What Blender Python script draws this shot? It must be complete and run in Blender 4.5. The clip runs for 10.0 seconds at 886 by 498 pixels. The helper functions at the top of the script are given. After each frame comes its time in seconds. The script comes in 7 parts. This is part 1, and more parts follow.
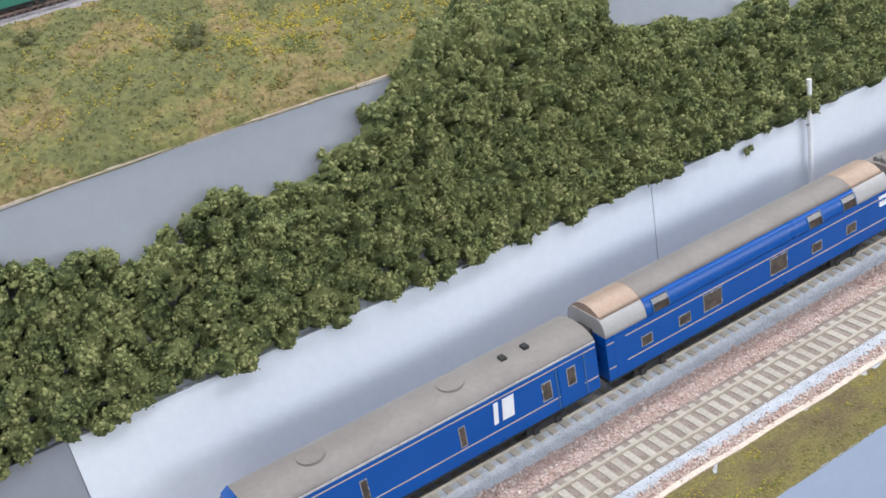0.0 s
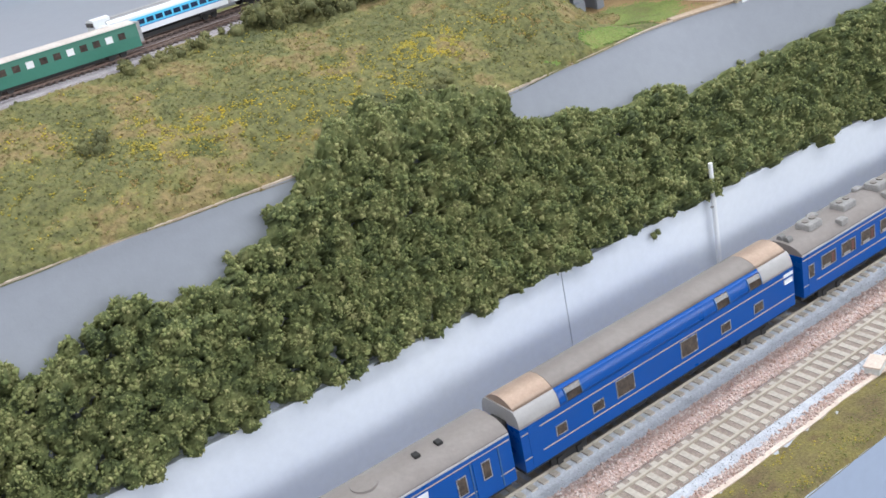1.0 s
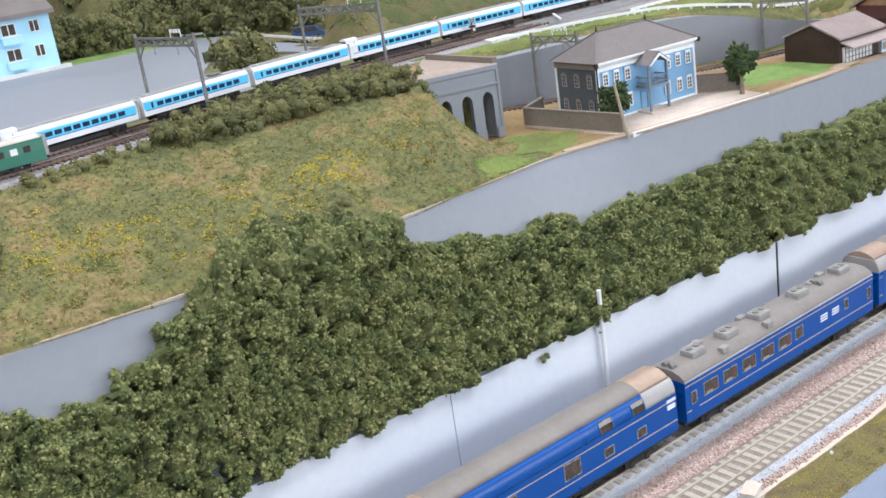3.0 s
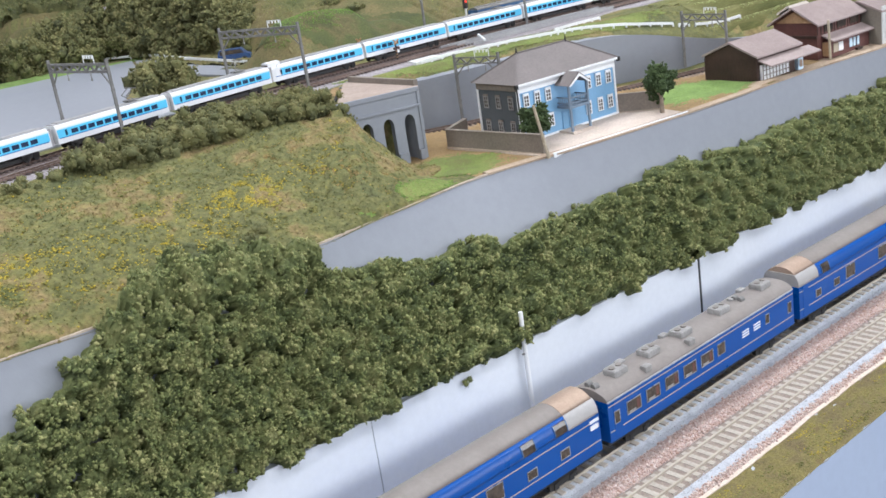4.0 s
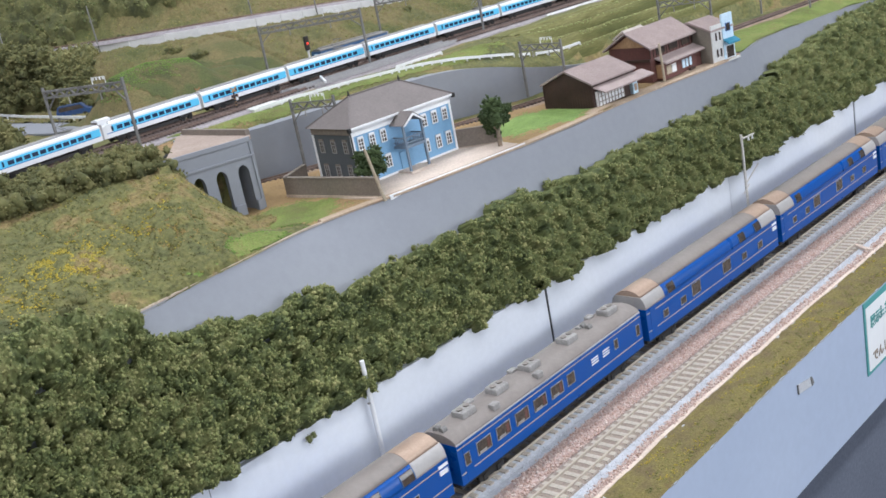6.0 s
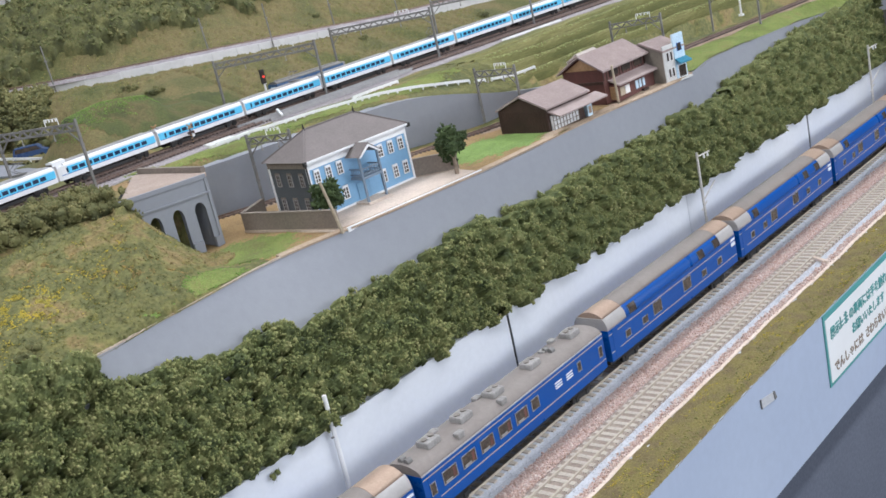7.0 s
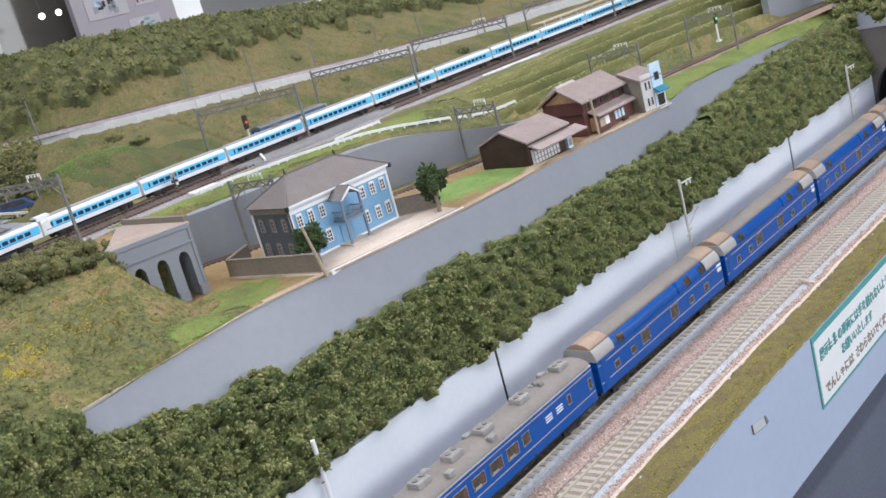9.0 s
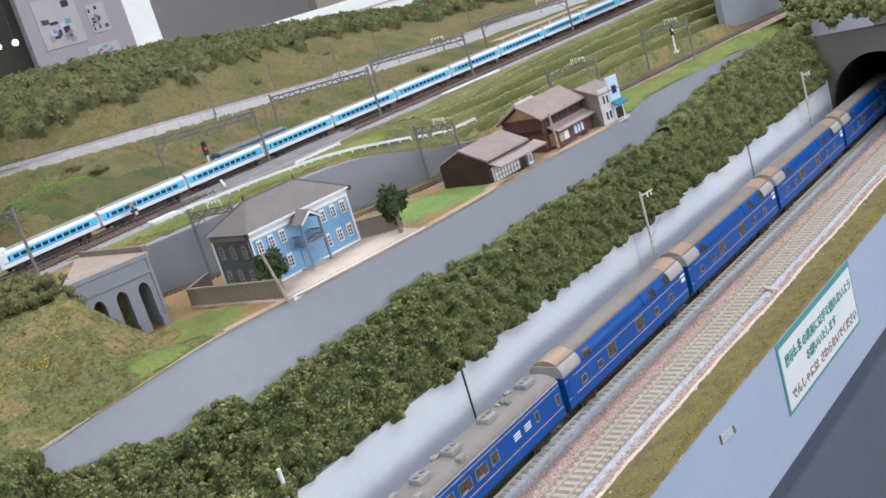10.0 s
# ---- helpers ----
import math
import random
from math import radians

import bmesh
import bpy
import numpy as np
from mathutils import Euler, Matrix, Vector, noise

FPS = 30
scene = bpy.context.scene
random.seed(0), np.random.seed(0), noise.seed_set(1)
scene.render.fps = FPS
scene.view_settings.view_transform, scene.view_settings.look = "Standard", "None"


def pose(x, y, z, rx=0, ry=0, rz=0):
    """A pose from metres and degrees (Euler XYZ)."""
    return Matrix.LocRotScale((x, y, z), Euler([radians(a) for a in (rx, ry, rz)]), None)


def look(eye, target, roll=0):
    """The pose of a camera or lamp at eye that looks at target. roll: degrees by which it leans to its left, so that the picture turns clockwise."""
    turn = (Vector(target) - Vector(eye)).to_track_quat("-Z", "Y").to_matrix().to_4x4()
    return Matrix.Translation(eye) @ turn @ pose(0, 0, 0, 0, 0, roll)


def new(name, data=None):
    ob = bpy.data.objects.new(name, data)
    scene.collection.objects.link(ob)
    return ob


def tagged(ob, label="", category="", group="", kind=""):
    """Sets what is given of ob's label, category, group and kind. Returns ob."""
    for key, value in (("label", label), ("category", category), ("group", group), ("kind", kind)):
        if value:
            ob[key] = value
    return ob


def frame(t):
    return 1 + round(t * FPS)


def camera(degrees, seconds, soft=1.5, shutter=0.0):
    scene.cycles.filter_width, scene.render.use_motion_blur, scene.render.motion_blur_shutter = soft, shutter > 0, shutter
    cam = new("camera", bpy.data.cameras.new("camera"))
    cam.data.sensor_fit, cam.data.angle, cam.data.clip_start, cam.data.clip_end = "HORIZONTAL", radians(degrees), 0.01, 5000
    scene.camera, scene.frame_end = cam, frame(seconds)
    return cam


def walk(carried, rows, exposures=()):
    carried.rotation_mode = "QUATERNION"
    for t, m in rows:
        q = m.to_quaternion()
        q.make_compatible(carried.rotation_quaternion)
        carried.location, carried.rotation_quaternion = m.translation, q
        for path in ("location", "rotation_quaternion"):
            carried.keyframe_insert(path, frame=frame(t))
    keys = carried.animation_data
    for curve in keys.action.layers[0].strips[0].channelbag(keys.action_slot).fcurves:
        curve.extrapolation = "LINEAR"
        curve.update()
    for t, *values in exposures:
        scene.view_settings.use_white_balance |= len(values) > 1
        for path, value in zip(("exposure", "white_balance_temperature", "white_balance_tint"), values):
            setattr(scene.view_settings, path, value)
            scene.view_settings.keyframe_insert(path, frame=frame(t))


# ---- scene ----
cam = camera(45.4, 10.0, 1.6)
# seconds, eye (metres), turn (degrees)
PATH = [
    (0.0, 0.00000, -0.51200, 0.39409, 62.819, 10.136, -30.742),
    (0.5, 0.01327, -0.51588, 0.39717, 64.429, 10.562, -33.173),
    (1.0, 0.02064, -0.52168, 0.40013, 66.383, 10.896, -34.499),
    (1.5, 0.02279, -0.52675, 0.40618, 67.923, 10.557, -34.747),
    (2.0, 0.02647, -0.53615, 0.40779, 70.019, 9.290, -34.922),
    (2.5, 0.03022, -0.54338, 0.41111, 71.092, 8.671, -36.031),
    (4.0, 0.05695, -0.55629, 0.41403, 71.971, 8.271, -40.494),
    (4.5, 0.06675, -0.55986, 0.41430, 72.167, 9.325, -42.076),
    (5.0, 0.07807, -0.56607, 0.41540, 72.463, 8.970, -43.314),
    (5.5, 0.09264, -0.57224, 0.41493, 72.362, 9.662, -45.222),
    (7.0, 0.11203, -0.58692, 0.41944, 73.155, 12.439, -49.191),
    (7.5, 0.11165, -0.58954, 0.42079, 73.990, 13.104, -49.086),
    (8.0, 0.11506, -0.59393, 0.42148, 74.646, 13.554, -49.093),
    (8.5, 0.11763, -0.59637, 0.42157, 74.621, 14.004, -49.641),
    (9.0, 0.11951, -0.59726, 0.42222, 74.715, 14.712, -49.999),
    (9.5, 0.12382, -0.60058, 0.42311, 74.909, 15.279, -50.621),
    (10.0, 0.12847, -0.60186, 0.42296, 75.020, 16.268, -52.061),
]
walk(cam, [(t, pose(x, y, z, rx, ry, rz)) for t, x, y, z, rx, ry, rz in PATH],
     [(0.0, 0.09, 6420, 11.5), (2.5, 0.18, 6420, 12), (4.0, 0.18, 6420, 12.5), (5.0, 0.12, 6400, 12.5), (5.5, 0.02, 6400, 12.5), (7.0, 0.0, 6440, 13), (8.5, 0.03, 6500, 13.5), (10.0, -0.06, 6460, 13.5)])

# ---- light ----
world = bpy.data.worlds.new("world")
scene.world = world
world.use_nodes = True
sky = world.node_tree.nodes.new("ShaderNodeTexSky")
sky.sky_type = "NISHITA"
sky.sun_disc = False
sky.sun_elevation, sky.sun_rotation = radians(40), radians(120)
world.node_tree.links.new(sky.outputs[0], world.node_tree.nodes["Background"].inputs[0])
world.node_tree.nodes["Background"].inputs[1].default_value = 0.08


def area_lamp(name, eye, target, sx, sy, watts, colour):
    data = bpy.data.lights.new(name, "AREA")
    data.shape, data.size, data.size_y, data.energy, data.color = "RECTANGLE", sx, sy, watts, colour
    ob = new(name, data)
    ob.matrix_world = look(eye, target)
    return ob


# assumed sources out of view: daylight from tall hall windows, and ceiling tubes
area_lamp("assumed_window_light", (3.2, -4.85, 1.1), (0.6, 0.1, 0.0), 4.6, 1.5, 150, (0.90, 0.95, 1.0))
area_lamp("assumed_window_light", (-2.2, -4.85, 1.1), (0.6, 0.1, 0.0), 2.4, 1.5, 36, (0.90, 0.95, 1.0))
for lx in (-1.0, 0.6, 2.2):
    # The row at y=3.0 is added only to brighten the hall behind.
    for ly, watts in ((-1.1, 17.0), (0.5, 17.0), (3.0, 8.0)):
        area_lamp("assumed_tube_light", (lx, ly, 1.66), (lx, ly, 0.0), 1.2, 0.16, watts, (0.92, 0.96, 1.0))

# ---- materials ----
MM = 0.001


def ramp(nt, fac, stops):
    node = nt.nodes.new("ShaderNodeValToRGB")
    els = node.color_ramp.elements
    while len(els) > 1:
        els.remove(els[-1])
    for i, c in enumerate(stops):
        p = i / max(1, len(stops) - 1)
        el = els[0] if i == 0 else els.new(p)
        el.position, el.color = p, (*c, 1)
    nt.links.new(fac, node.inputs[0])
    return node.outputs[0]


def noise_tex(nt, coord, size_mm, detail=4.0, rough=0.6):
    n = nt.nodes.new("ShaderNodeTexNoise")
    n.inputs["Scale"].default_value = 1000.0 / size_mm
    n.inputs["Detail"].default_value = detail
    n.inputs["Roughness"].default_value = rough
    nt.links.new(coord, n.inputs["Vector"])
    return n.outputs["Fac"]


def stretch(nt, fac, lo, hi):
    m = nt.nodes.new("ShaderNodeMapRange")
    m.inputs["From Min"].default_value, m.inputs["From Max"].default_value = lo, hi
    nt.links.new(fac, m.inputs["Value"])
    return m.outputs[0]


def mixed(nt, fac, a, b, mode="MIX"):
    m = nt.nodes.new("ShaderNodeMix")
    m.data_type, m.blend_type = "RGBA", mode
    for src, slot in ((fac, 0), (a, 6), (b, 7)):
        if isinstance(src, (int, float)):
            m.inputs[slot].default_value = src
        elif isinstance(src, tuple):
            m.inputs[slot].default_value = (*src, 1)
        else:
            nt.links.new(src, m.inputs[slot])
    return m.outputs[2]


def surface(name, colours, size=30.0, rough=0.7, bump=0.0, bump_size=1.5, metal=0.0, grain=0.12, per="", grain_size=2.0, spread=(0.3, 0.7), coat=0.0, share=0.6, along=1.0):
    """colours over a broad noise of that size in mm; grain: how far a fine noise darkens and lightens it; per: island or object shades."""
    m = bpy.data.materials.new(name)
    m.use_nodes = True
    nt = m.node_tree
    bs = nt.nodes["Principled BSDF"]
    coord = nt.nodes.new("ShaderNodeTexCoord").outputs["Object"]
    if along != 1.0:
        mp = nt.nodes.new("ShaderNodeMapping")
        mp.inputs["Scale"].default_value = (1.0 / along, 1.0, 1.6)
        nt.links.new(coord, mp.inputs["Vector"])
        coord = mp.outputs[0]
    broad = stretch(nt, noise_tex(nt, coord, size), *spread)
    if per:
        if per == "island":
            rnd = nt.nodes.new("ShaderNodeNewGeometry").outputs["Random Per Island"]
        else:
            rnd = nt.nodes.new("ShaderNodeObjectInfo").outputs["Random"]
        mx = nt.nodes.new("ShaderNodeMath")
        mx.operation = "MULTIPLY_ADD"
        nt.links.new(rnd, mx.inputs[0])
        mx.inputs[1].default_value = share
        half = nt.nodes.new("ShaderNodeMath")
        half.operation = "MULTIPLY"
        nt.links.new(broad, half.inputs[0])
        half.inputs[1].default_value = 1 - share
        nt.links.new(half.outputs[0], mx.inputs[2])
        broad = mx.outputs[0]
    col = ramp(nt, broad, colours)
    fine = noise_tex(nt, coord, grain_size, 6.0, 0.65)
    lo, hi = 1 - 2 * grain, 1 + 2 * grain
    g = nt.nodes.new("ShaderNodeMapRange")
    g.inputs["From Min"].default_value, g.inputs["From Max"].default_value = 0.25, 0.75
    g.inputs["To Min"].default_value, g.inputs["To Max"].default_value = max(0.0, lo), hi
    nt.links.new(fine, g.inputs["Value"])
    shade = nt.nodes.new("ShaderNodeCombineColor")
    for i in range(3):
        nt.links.new(g.outputs[0], shade.inputs[i])
    col = mixed(nt, 1.0, col, shade.outputs[0], "MULTIPLY")
    nt.links.new(col, bs.inputs["Base Color"])
    r = nt.nodes.new("ShaderNodeMapRange")
    r.inputs["To Min"].default_value, r.inputs["To Max"].default_value = max(0.02, rough - 0.08), min(1.0, rough + 0.08)
    nt.links.new(broad, r.inputs["Value"])
    nt.links.new(r.outputs[0], bs.inputs["Roughness"])
    bs.inputs["Metallic"].default_value = metal
    bs.inputs["Coat Weight"].default_value = coat
    bs.inputs["Coat Roughness"].default_value = 0.12
    if bump:
        b = nt.nodes.new("ShaderNodeBump")
        b.inputs["Strength"].default_value = bump
        b.inputs["Distance"].default_value = 0.001
        nt.links.new(noise_tex(nt, coord, bump_size, 5.0, 0.6), b.inputs["Height"])
        nt.links.new(b.outputs[0], bs.inputs["Normal"])
    return m


def lamp_glow(name, colour, strength):
    m = bpy.data.materials.new(name)
    m.use_nodes = True
    bs = m.node_tree.nodes["Principled BSDF"]
    bs.inputs["Base Color"].default_value = (*colour, 1)
    bs.inputs["Emission Color"].default_value = (*colour, 1)
    bs.inputs["Emission Strength"].default_value = strength
    return m


M_WALL = surface("white_board", [(0.668, 0.7, 0.758), (0.721, 0.753, 0.806)], 160, 0.55, 0.05, 3, grain=0.02, grain_size=6)
M_GREY = surface("grey_paint", [(0.235, 0.25, 0.285), (0.27, 0.285, 0.32)], 120, 0.6, 0.10, 2.0, grain=0.025, grain_size=8)
M_FASCIA = surface("pale_blue_grey_paint", [(0.40, 0.47, 0.60), (0.44, 0.51, 0.64)], 200, 0.5, 0.05, 3, grain=0.02, grain_size=9)
M_DARKGAP = surface("gap_black", [(0.01, 0.01, 0.012), (0.02, 0.02, 0.022)], 20, 0.8)
M_CONCRETE = surface("pale_concrete", [(0.55, 0.55, 0.54), (0.68, 0.68, 0.66)], 40, 0.85, 0.2, 2, grain=0.08)
M_SLAB = surface("white_concrete_slab", [(0.56, 0.56, 0.57), (0.66, 0.66, 0.67)], 60, 0.8, 0.08, 3, grain=0.04, grain_size=6)
M_TUNNEL = surface("tunnel_concrete", [(0.116, 0.106, 0.102), (0.16, 0.149, 0.142)], 60, 0.85, 0.2, 2, grain=0.06)
M_BLACK = surface("black_lining", [(0.008, 0.008, 0.009), (0.015, 0.015, 0.016)], 40, 0.9)
M_FINEBALLAST = surface("pale_grey_ballast", [(0.40, 0.425, 0.47), (0.50, 0.525, 0.575), (0.57, 0.595, 0.64)], 10, 0.95, 0.7, 1.4, grain=0.12, grain_size=1.4)
M_PINKBASE = surface("pink_gravel_bed", [(0.42, 0.295, 0.255), (0.52, 0.41, 0.37)], 8, 0.95, 0.9, 1.6, grain=0.2, grain_size=1.6)
M_BROWNBED = surface("brown_gravel", [(0.24, 0.17, 0.12), (0.36, 0.27, 0.21)], 9, 0.95, 0.9, 1.4, grain=0.2, grain_size=1.5)
M_TANBED = surface("tan_grey_track_bed", [(0.235, 0.185, 0.155), (0.345, 0.285, 0.245)], 9, 0.95, 0.8, 1.4, grain=0.16, grain_size=1.4)
M_PINKSTONE = surface("pink_stone", [(0.40, 0.235, 0.18), (0.60, 0.455, 0.40), (0.74, 0.685, 0.655)], 6, 0.9, 0.2, 0.6, per="island", grain=0.1)
M_GREYSTONE = surface("pale_grey_stone", [(0.38, 0.40, 0.44), (0.52, 0.54, 0.58), (0.64, 0.66, 0.69)], 6, 0.9, per="island", grain=0.1)
M_DARKBALLAST = surface("dark_brown_ballast", [(0.13, 0.095, 0.085), (0.24, 0.19, 0.175)], 10, 0.95, 0.8, 1.2, grain=0.22, grain_size=1.2)
M_LILAC = surface("lilac_grey_ballast", [(0.26, 0.235, 0.25), (0.38, 0.35, 0.36)], 12, 0.95, 0.7, 1.2, grain=0.2, grain_size=1.2)
M_SLEEPER = surface("concrete_sleeper", [(0.39, 0.345, 0.295), (0.50, 0.455, 0.395)], 10, 0.85, 0.3, 1.0, per="object", grain=0.1)
M_DARKSLEEPER = surface("brown_sleeper", [(0.07, 0.05, 0.045), (0.13, 0.10, 0.09)], 10, 0.85, 0.3, 1.0, per="island")
M_RAIL = surface("tan_weathered_rail", [(0.42, 0.365, 0.295), (0.50, 0.445, 0.37)], 20, 0.5, 0.1, 1.0, metal=0.1, grain=0.08)
M_RUSTRAIL = surface("rusty_rail", [(0.16, 0.10, 0.08), (0.26, 0.19, 0.16)], 20, 0.5, metal=0.4)
M_WOOD = surface("pale_bare_wood", [(0.62, 0.50, 0.42), (0.74, 0.63, 0.55)], 25, 0.75, 0.3, 1.2, grain=0.1)
M_STRIPGRASS = surface("olive_flocking", [(0.13, 0.092, 0.045), (0.165, 0.13, 0.055), (0.20, 0.168, 0.055), (0.155, 0.11, 0.052)], 26, 0.95, 0.9, 1.5, grain=0.25, grain_size=1.8)
M_HILL = surface("dry_grass_flocking", [(0.0685, 0.0806, 0.0294), (0.101, 0.108, 0.038), (0.141, 0.137, 0.0475), (0.108, 0.113, 0.0397), (0.165, 0.157, 0.0536), (0.222, 0.165, 0.0734), (0.174, 0.154, 0.0536), (0.101, 0.111, 0.0363)], 62, 0.95, 1.0, 3.0, grain=0.26, grain_size=3.5, spread=(0.31, 0.69))
# Darker than the hill: the bank's weaker light is put into this colour.
M_BANK = surface("dimmed_bank_flocking", [(0.076, 0.084, 0.0284), (0.108, 0.107, 0.0396), (0.164, 0.132, 0.0568), (0.104, 0.108, 0.037), (0.072, 0.086, 0.0267)], 90, 0.95, 1.0, 1.8, grain=0.24, grain_size=2.4, spread=(0.27, 0.73))
M_GREENGRASS = surface("bright_green_flocking", [(0.144, 0.23, 0.058), (0.234, 0.347, 0.1)], 18, 0.95, 0.9, 1.3, grain=0.22, grain_size=1.4)
M_DECKGRASS = surface("deck_grass_flocking", [(0.13, 0.13, 0.04), (0.14, 0.175, 0.042), (0.19, 0.23, 0.06), (0.20, 0.18, 0.065)], 40, 0.95, 0.9, 1.4, grain=0.22, grain_size=1.5)
M_TERRACE = surface("terrace_grass", [(0.105, 0.115, 0.036), (0.13, 0.135, 0.044), (0.175, 0.17, 0.062), (0.25, 0.235, 0.10)], 26, 0.95, 0.6, 1.8, grain=0.16, grain_size=2.0, along=7.0)
M_MOUND = surface("mound_grass", [(0.0458, 0.0572, 0.0211), (0.063, 0.0744, 0.0248), (0.0773, 0.0909, 0.0284), (0.114, 0.0972, 0.0409), (0.063, 0.0688, 0.0248)], 46, 0.95, 0.9, 1.8, grain=0.2, grain_size=2.0)
M_DIRT = surface("brown_earth", [(0.24, 0.155, 0.07), (0.36, 0.24, 0.115)], 20, 0.95, 0.8, 1.2, grain=0.2, grain_size=1.3)
M_SAND = surface("beige_roadside_sand", [(0.42, 0.33, 0.26), (0.54, 0.45, 0.37)], 18, 0.95, 0.5, 1.2, grain=0.12)
M_ROADSIDE = surface("brown_roadside_sand", [(0.36, 0.26, 0.18), (0.46, 0.36, 0.27)], 18, 0.95, 0.5, 1.2, grain=0.14)
M_TUFT = surface("grass_tuft", [(0.126, 0.139, 0.045), (0.164, 0.168, 0.054), (0.214, 0.202, 0.063), (0.277, 0.244, 0.072)], 60, 0.95, per="island", grain=0.1)
M_YELLOWTUFT = surface("yellow_tuft", [(0.25, 0.235, 0.055), (0.38, 0.31, 0.05), (0.60, 0.43, 0.035)], 30, 0.95, per="island", grain=0.1)
M_DRYTUFT = surface("orange_dry_tuft", [(0.27, 0.195, 0.075), (0.37, 0.26, 0.10)], 30, 0.95, per="island", grain=0.1)
M_GREENTUFT = surface("green_tuft", [(0.0968, 0.176, 0.0315), (0.202, 0.317, 0.0735)], 30, 0.95, per="island", grain=0.1)
M_PALETUFT = surface("pale_dry_tuft", [(0.26, 0.30, 0.11), (0.40, 0.43, 0.19)], 30, 0.95, per="island", grain=0.1)
# Hedge pair: random flock tones, plus crevice shade and lit tips put into colour.
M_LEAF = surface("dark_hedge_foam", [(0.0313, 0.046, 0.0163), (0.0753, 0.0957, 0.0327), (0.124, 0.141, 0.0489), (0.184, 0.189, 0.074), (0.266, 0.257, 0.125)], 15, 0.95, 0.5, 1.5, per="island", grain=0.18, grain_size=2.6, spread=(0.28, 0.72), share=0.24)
M_LEAFTIP = surface("lit_tip_hedge_foam", [(0.054, 0.0792, 0.0263), (0.129, 0.158, 0.0526), (0.21, 0.233, 0.0831), (0.319, 0.315, 0.133), (0.419, 0.396, 0.194)], 15, 0.95, 0.3, 1.2, per="island", grain=0.12, grain_size=2.6, spread=(0.28, 0.72), share=0.4)
# Bush pair: paler tips over a darker core put light into the foam.
M_LEAFTIP2 = surface("lit_tip_olive_foam", [(0.0611, 0.0681, 0.0277), (0.122, 0.124, 0.0475), (0.196, 0.185, 0.0733), (0.288, 0.262, 0.119)], 18, 0.95, 0.3, 1.2, per="island", grain=0.12, grain_size=2.6, share=0.4)
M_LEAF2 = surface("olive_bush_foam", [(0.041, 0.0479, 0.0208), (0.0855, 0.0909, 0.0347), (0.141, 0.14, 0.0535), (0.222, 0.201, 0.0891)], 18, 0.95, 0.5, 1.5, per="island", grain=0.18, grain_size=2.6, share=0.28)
M_PALEGREY = surface("pale_grey_roof", [(0.50, 0.51, 0.53), (0.58, 0.59, 0.61)], 30, 0.55)
M_POSTER = surface("pale_lilac_paper", [(0.36, 0.335, 0.365), (0.42, 0.395, 0.42)], 60, 0.8, grain=0.03)
M_LILACBOARD = surface("lilac_grey_board", [(0.30, 0.275, 0.305), (0.33, 0.305, 0.335)], 300, 0.8, grain=0.02, grain_size=20)
M_TREE = surface("tree_foliage", [(0.026, 0.048, 0.016), (0.06, 0.09, 0.028)], 12, 0.95, per="island")
M_TRUNK = surface("grey_brown_bark", [(0.20, 0.15, 0.11), (0.34, 0.27, 0.21)], 6, 0.9, 0.3, 1.0)
M_BLUE = surface("glossy_blue_coach_paint", [(0.0008, 0.066, 0.30), (0.001, 0.076, 0.335)], 60, 0.30, grain=0.02)
M_BLUE.node_tree.nodes["Principled BSDF"].inputs["Specular IOR Level"].default_value = 0.28
M_ROOF = surface("weathered_grey_roof", [(0.206, 0.179, 0.166), (0.252, 0.225, 0.21)], 30, 0.55, 0.05, 2, grain=0.05, grain_size=4)
M_ROOFEDGE = surface("silver_grey_gutter", [(0.44, 0.45, 0.47), (0.52, 0.53, 0.55)], 30, 0.45, metal=0.3)
M_FLANK = surface("pale_grey_flank", [(0.34, 0.325, 0.32), (0.42, 0.405, 0.40)], 30, 0.45, grain=0.03)
M_COPPER = surface("copper_tinted_steel", [(0.36, 0.25, 0.19), (0.48, 0.36, 0.28)], 25, 0.5, metal=0.4, grain=0.06)
M_STRIPE = surface("cream_gold_line", [(0.42, 0.34, 0.27), (0.50, 0.42, 0.33)], 20, 0.4)
M_GLASS = surface("dark_tinted_window", [(0.035, 0.03, 0.028), (0.10, 0.075, 0.06)], 7, 0.12, grain=0.2)
M_NAVYGLASS = surface("dark_blue_window", [(0.015, 0.03, 0.07), (0.03, 0.05, 0.10)], 9, 0.15)
M_SILVER = surface("bright_silver_frame", [(0.34, 0.35, 0.37), (0.44, 0.45, 0.47)], 12, 0.3, metal=0.6)
M_UNDER = surface("black_underframe", [(0.012, 0.012, 0.014), (0.03, 0.028, 0.026)], 12, 0.7, 0.2)
M_WHITE = surface("white_paint", [(0.72, 0.74, 0.76), (0.80, 0.81, 0.83)], 40, 0.45, grain=0.02)
M_CYAN = surface("light_blue_train_paint", [(0.08, 0.53, 0.84), (0.095, 0.57, 0.87)], 40, 0.4, grain=0.02)
M_MIDBLUE = surface("mid_blue_line", [(0.02, 0.14, 0.42), (0.03, 0.16, 0.45)], 40, 0.35, grain=0.02)
M_GREYROOF = surface("grey_train_roof", [(0.29, 0.285, 0.29), (0.37, 0.365, 0.37)], 30, 0.6)
M_GREEN = surface("green_train_paint", [(0.02, 0.15, 0.10), (0.03, 0.18, 0.125)], 40, 0.4, grain=0.03)
M_PALEROOF = surface("dusty_pale_roof", [(0.48, 0.42, 0.38), (0.60, 0.55, 0.51)], 14, 0.8, grain=0.08)
M_NAVY = surface("navy_van_paint", [(0.0285, 0.095, 0.228), (0.038, 0.123, 0.285)], 30, 0.45)
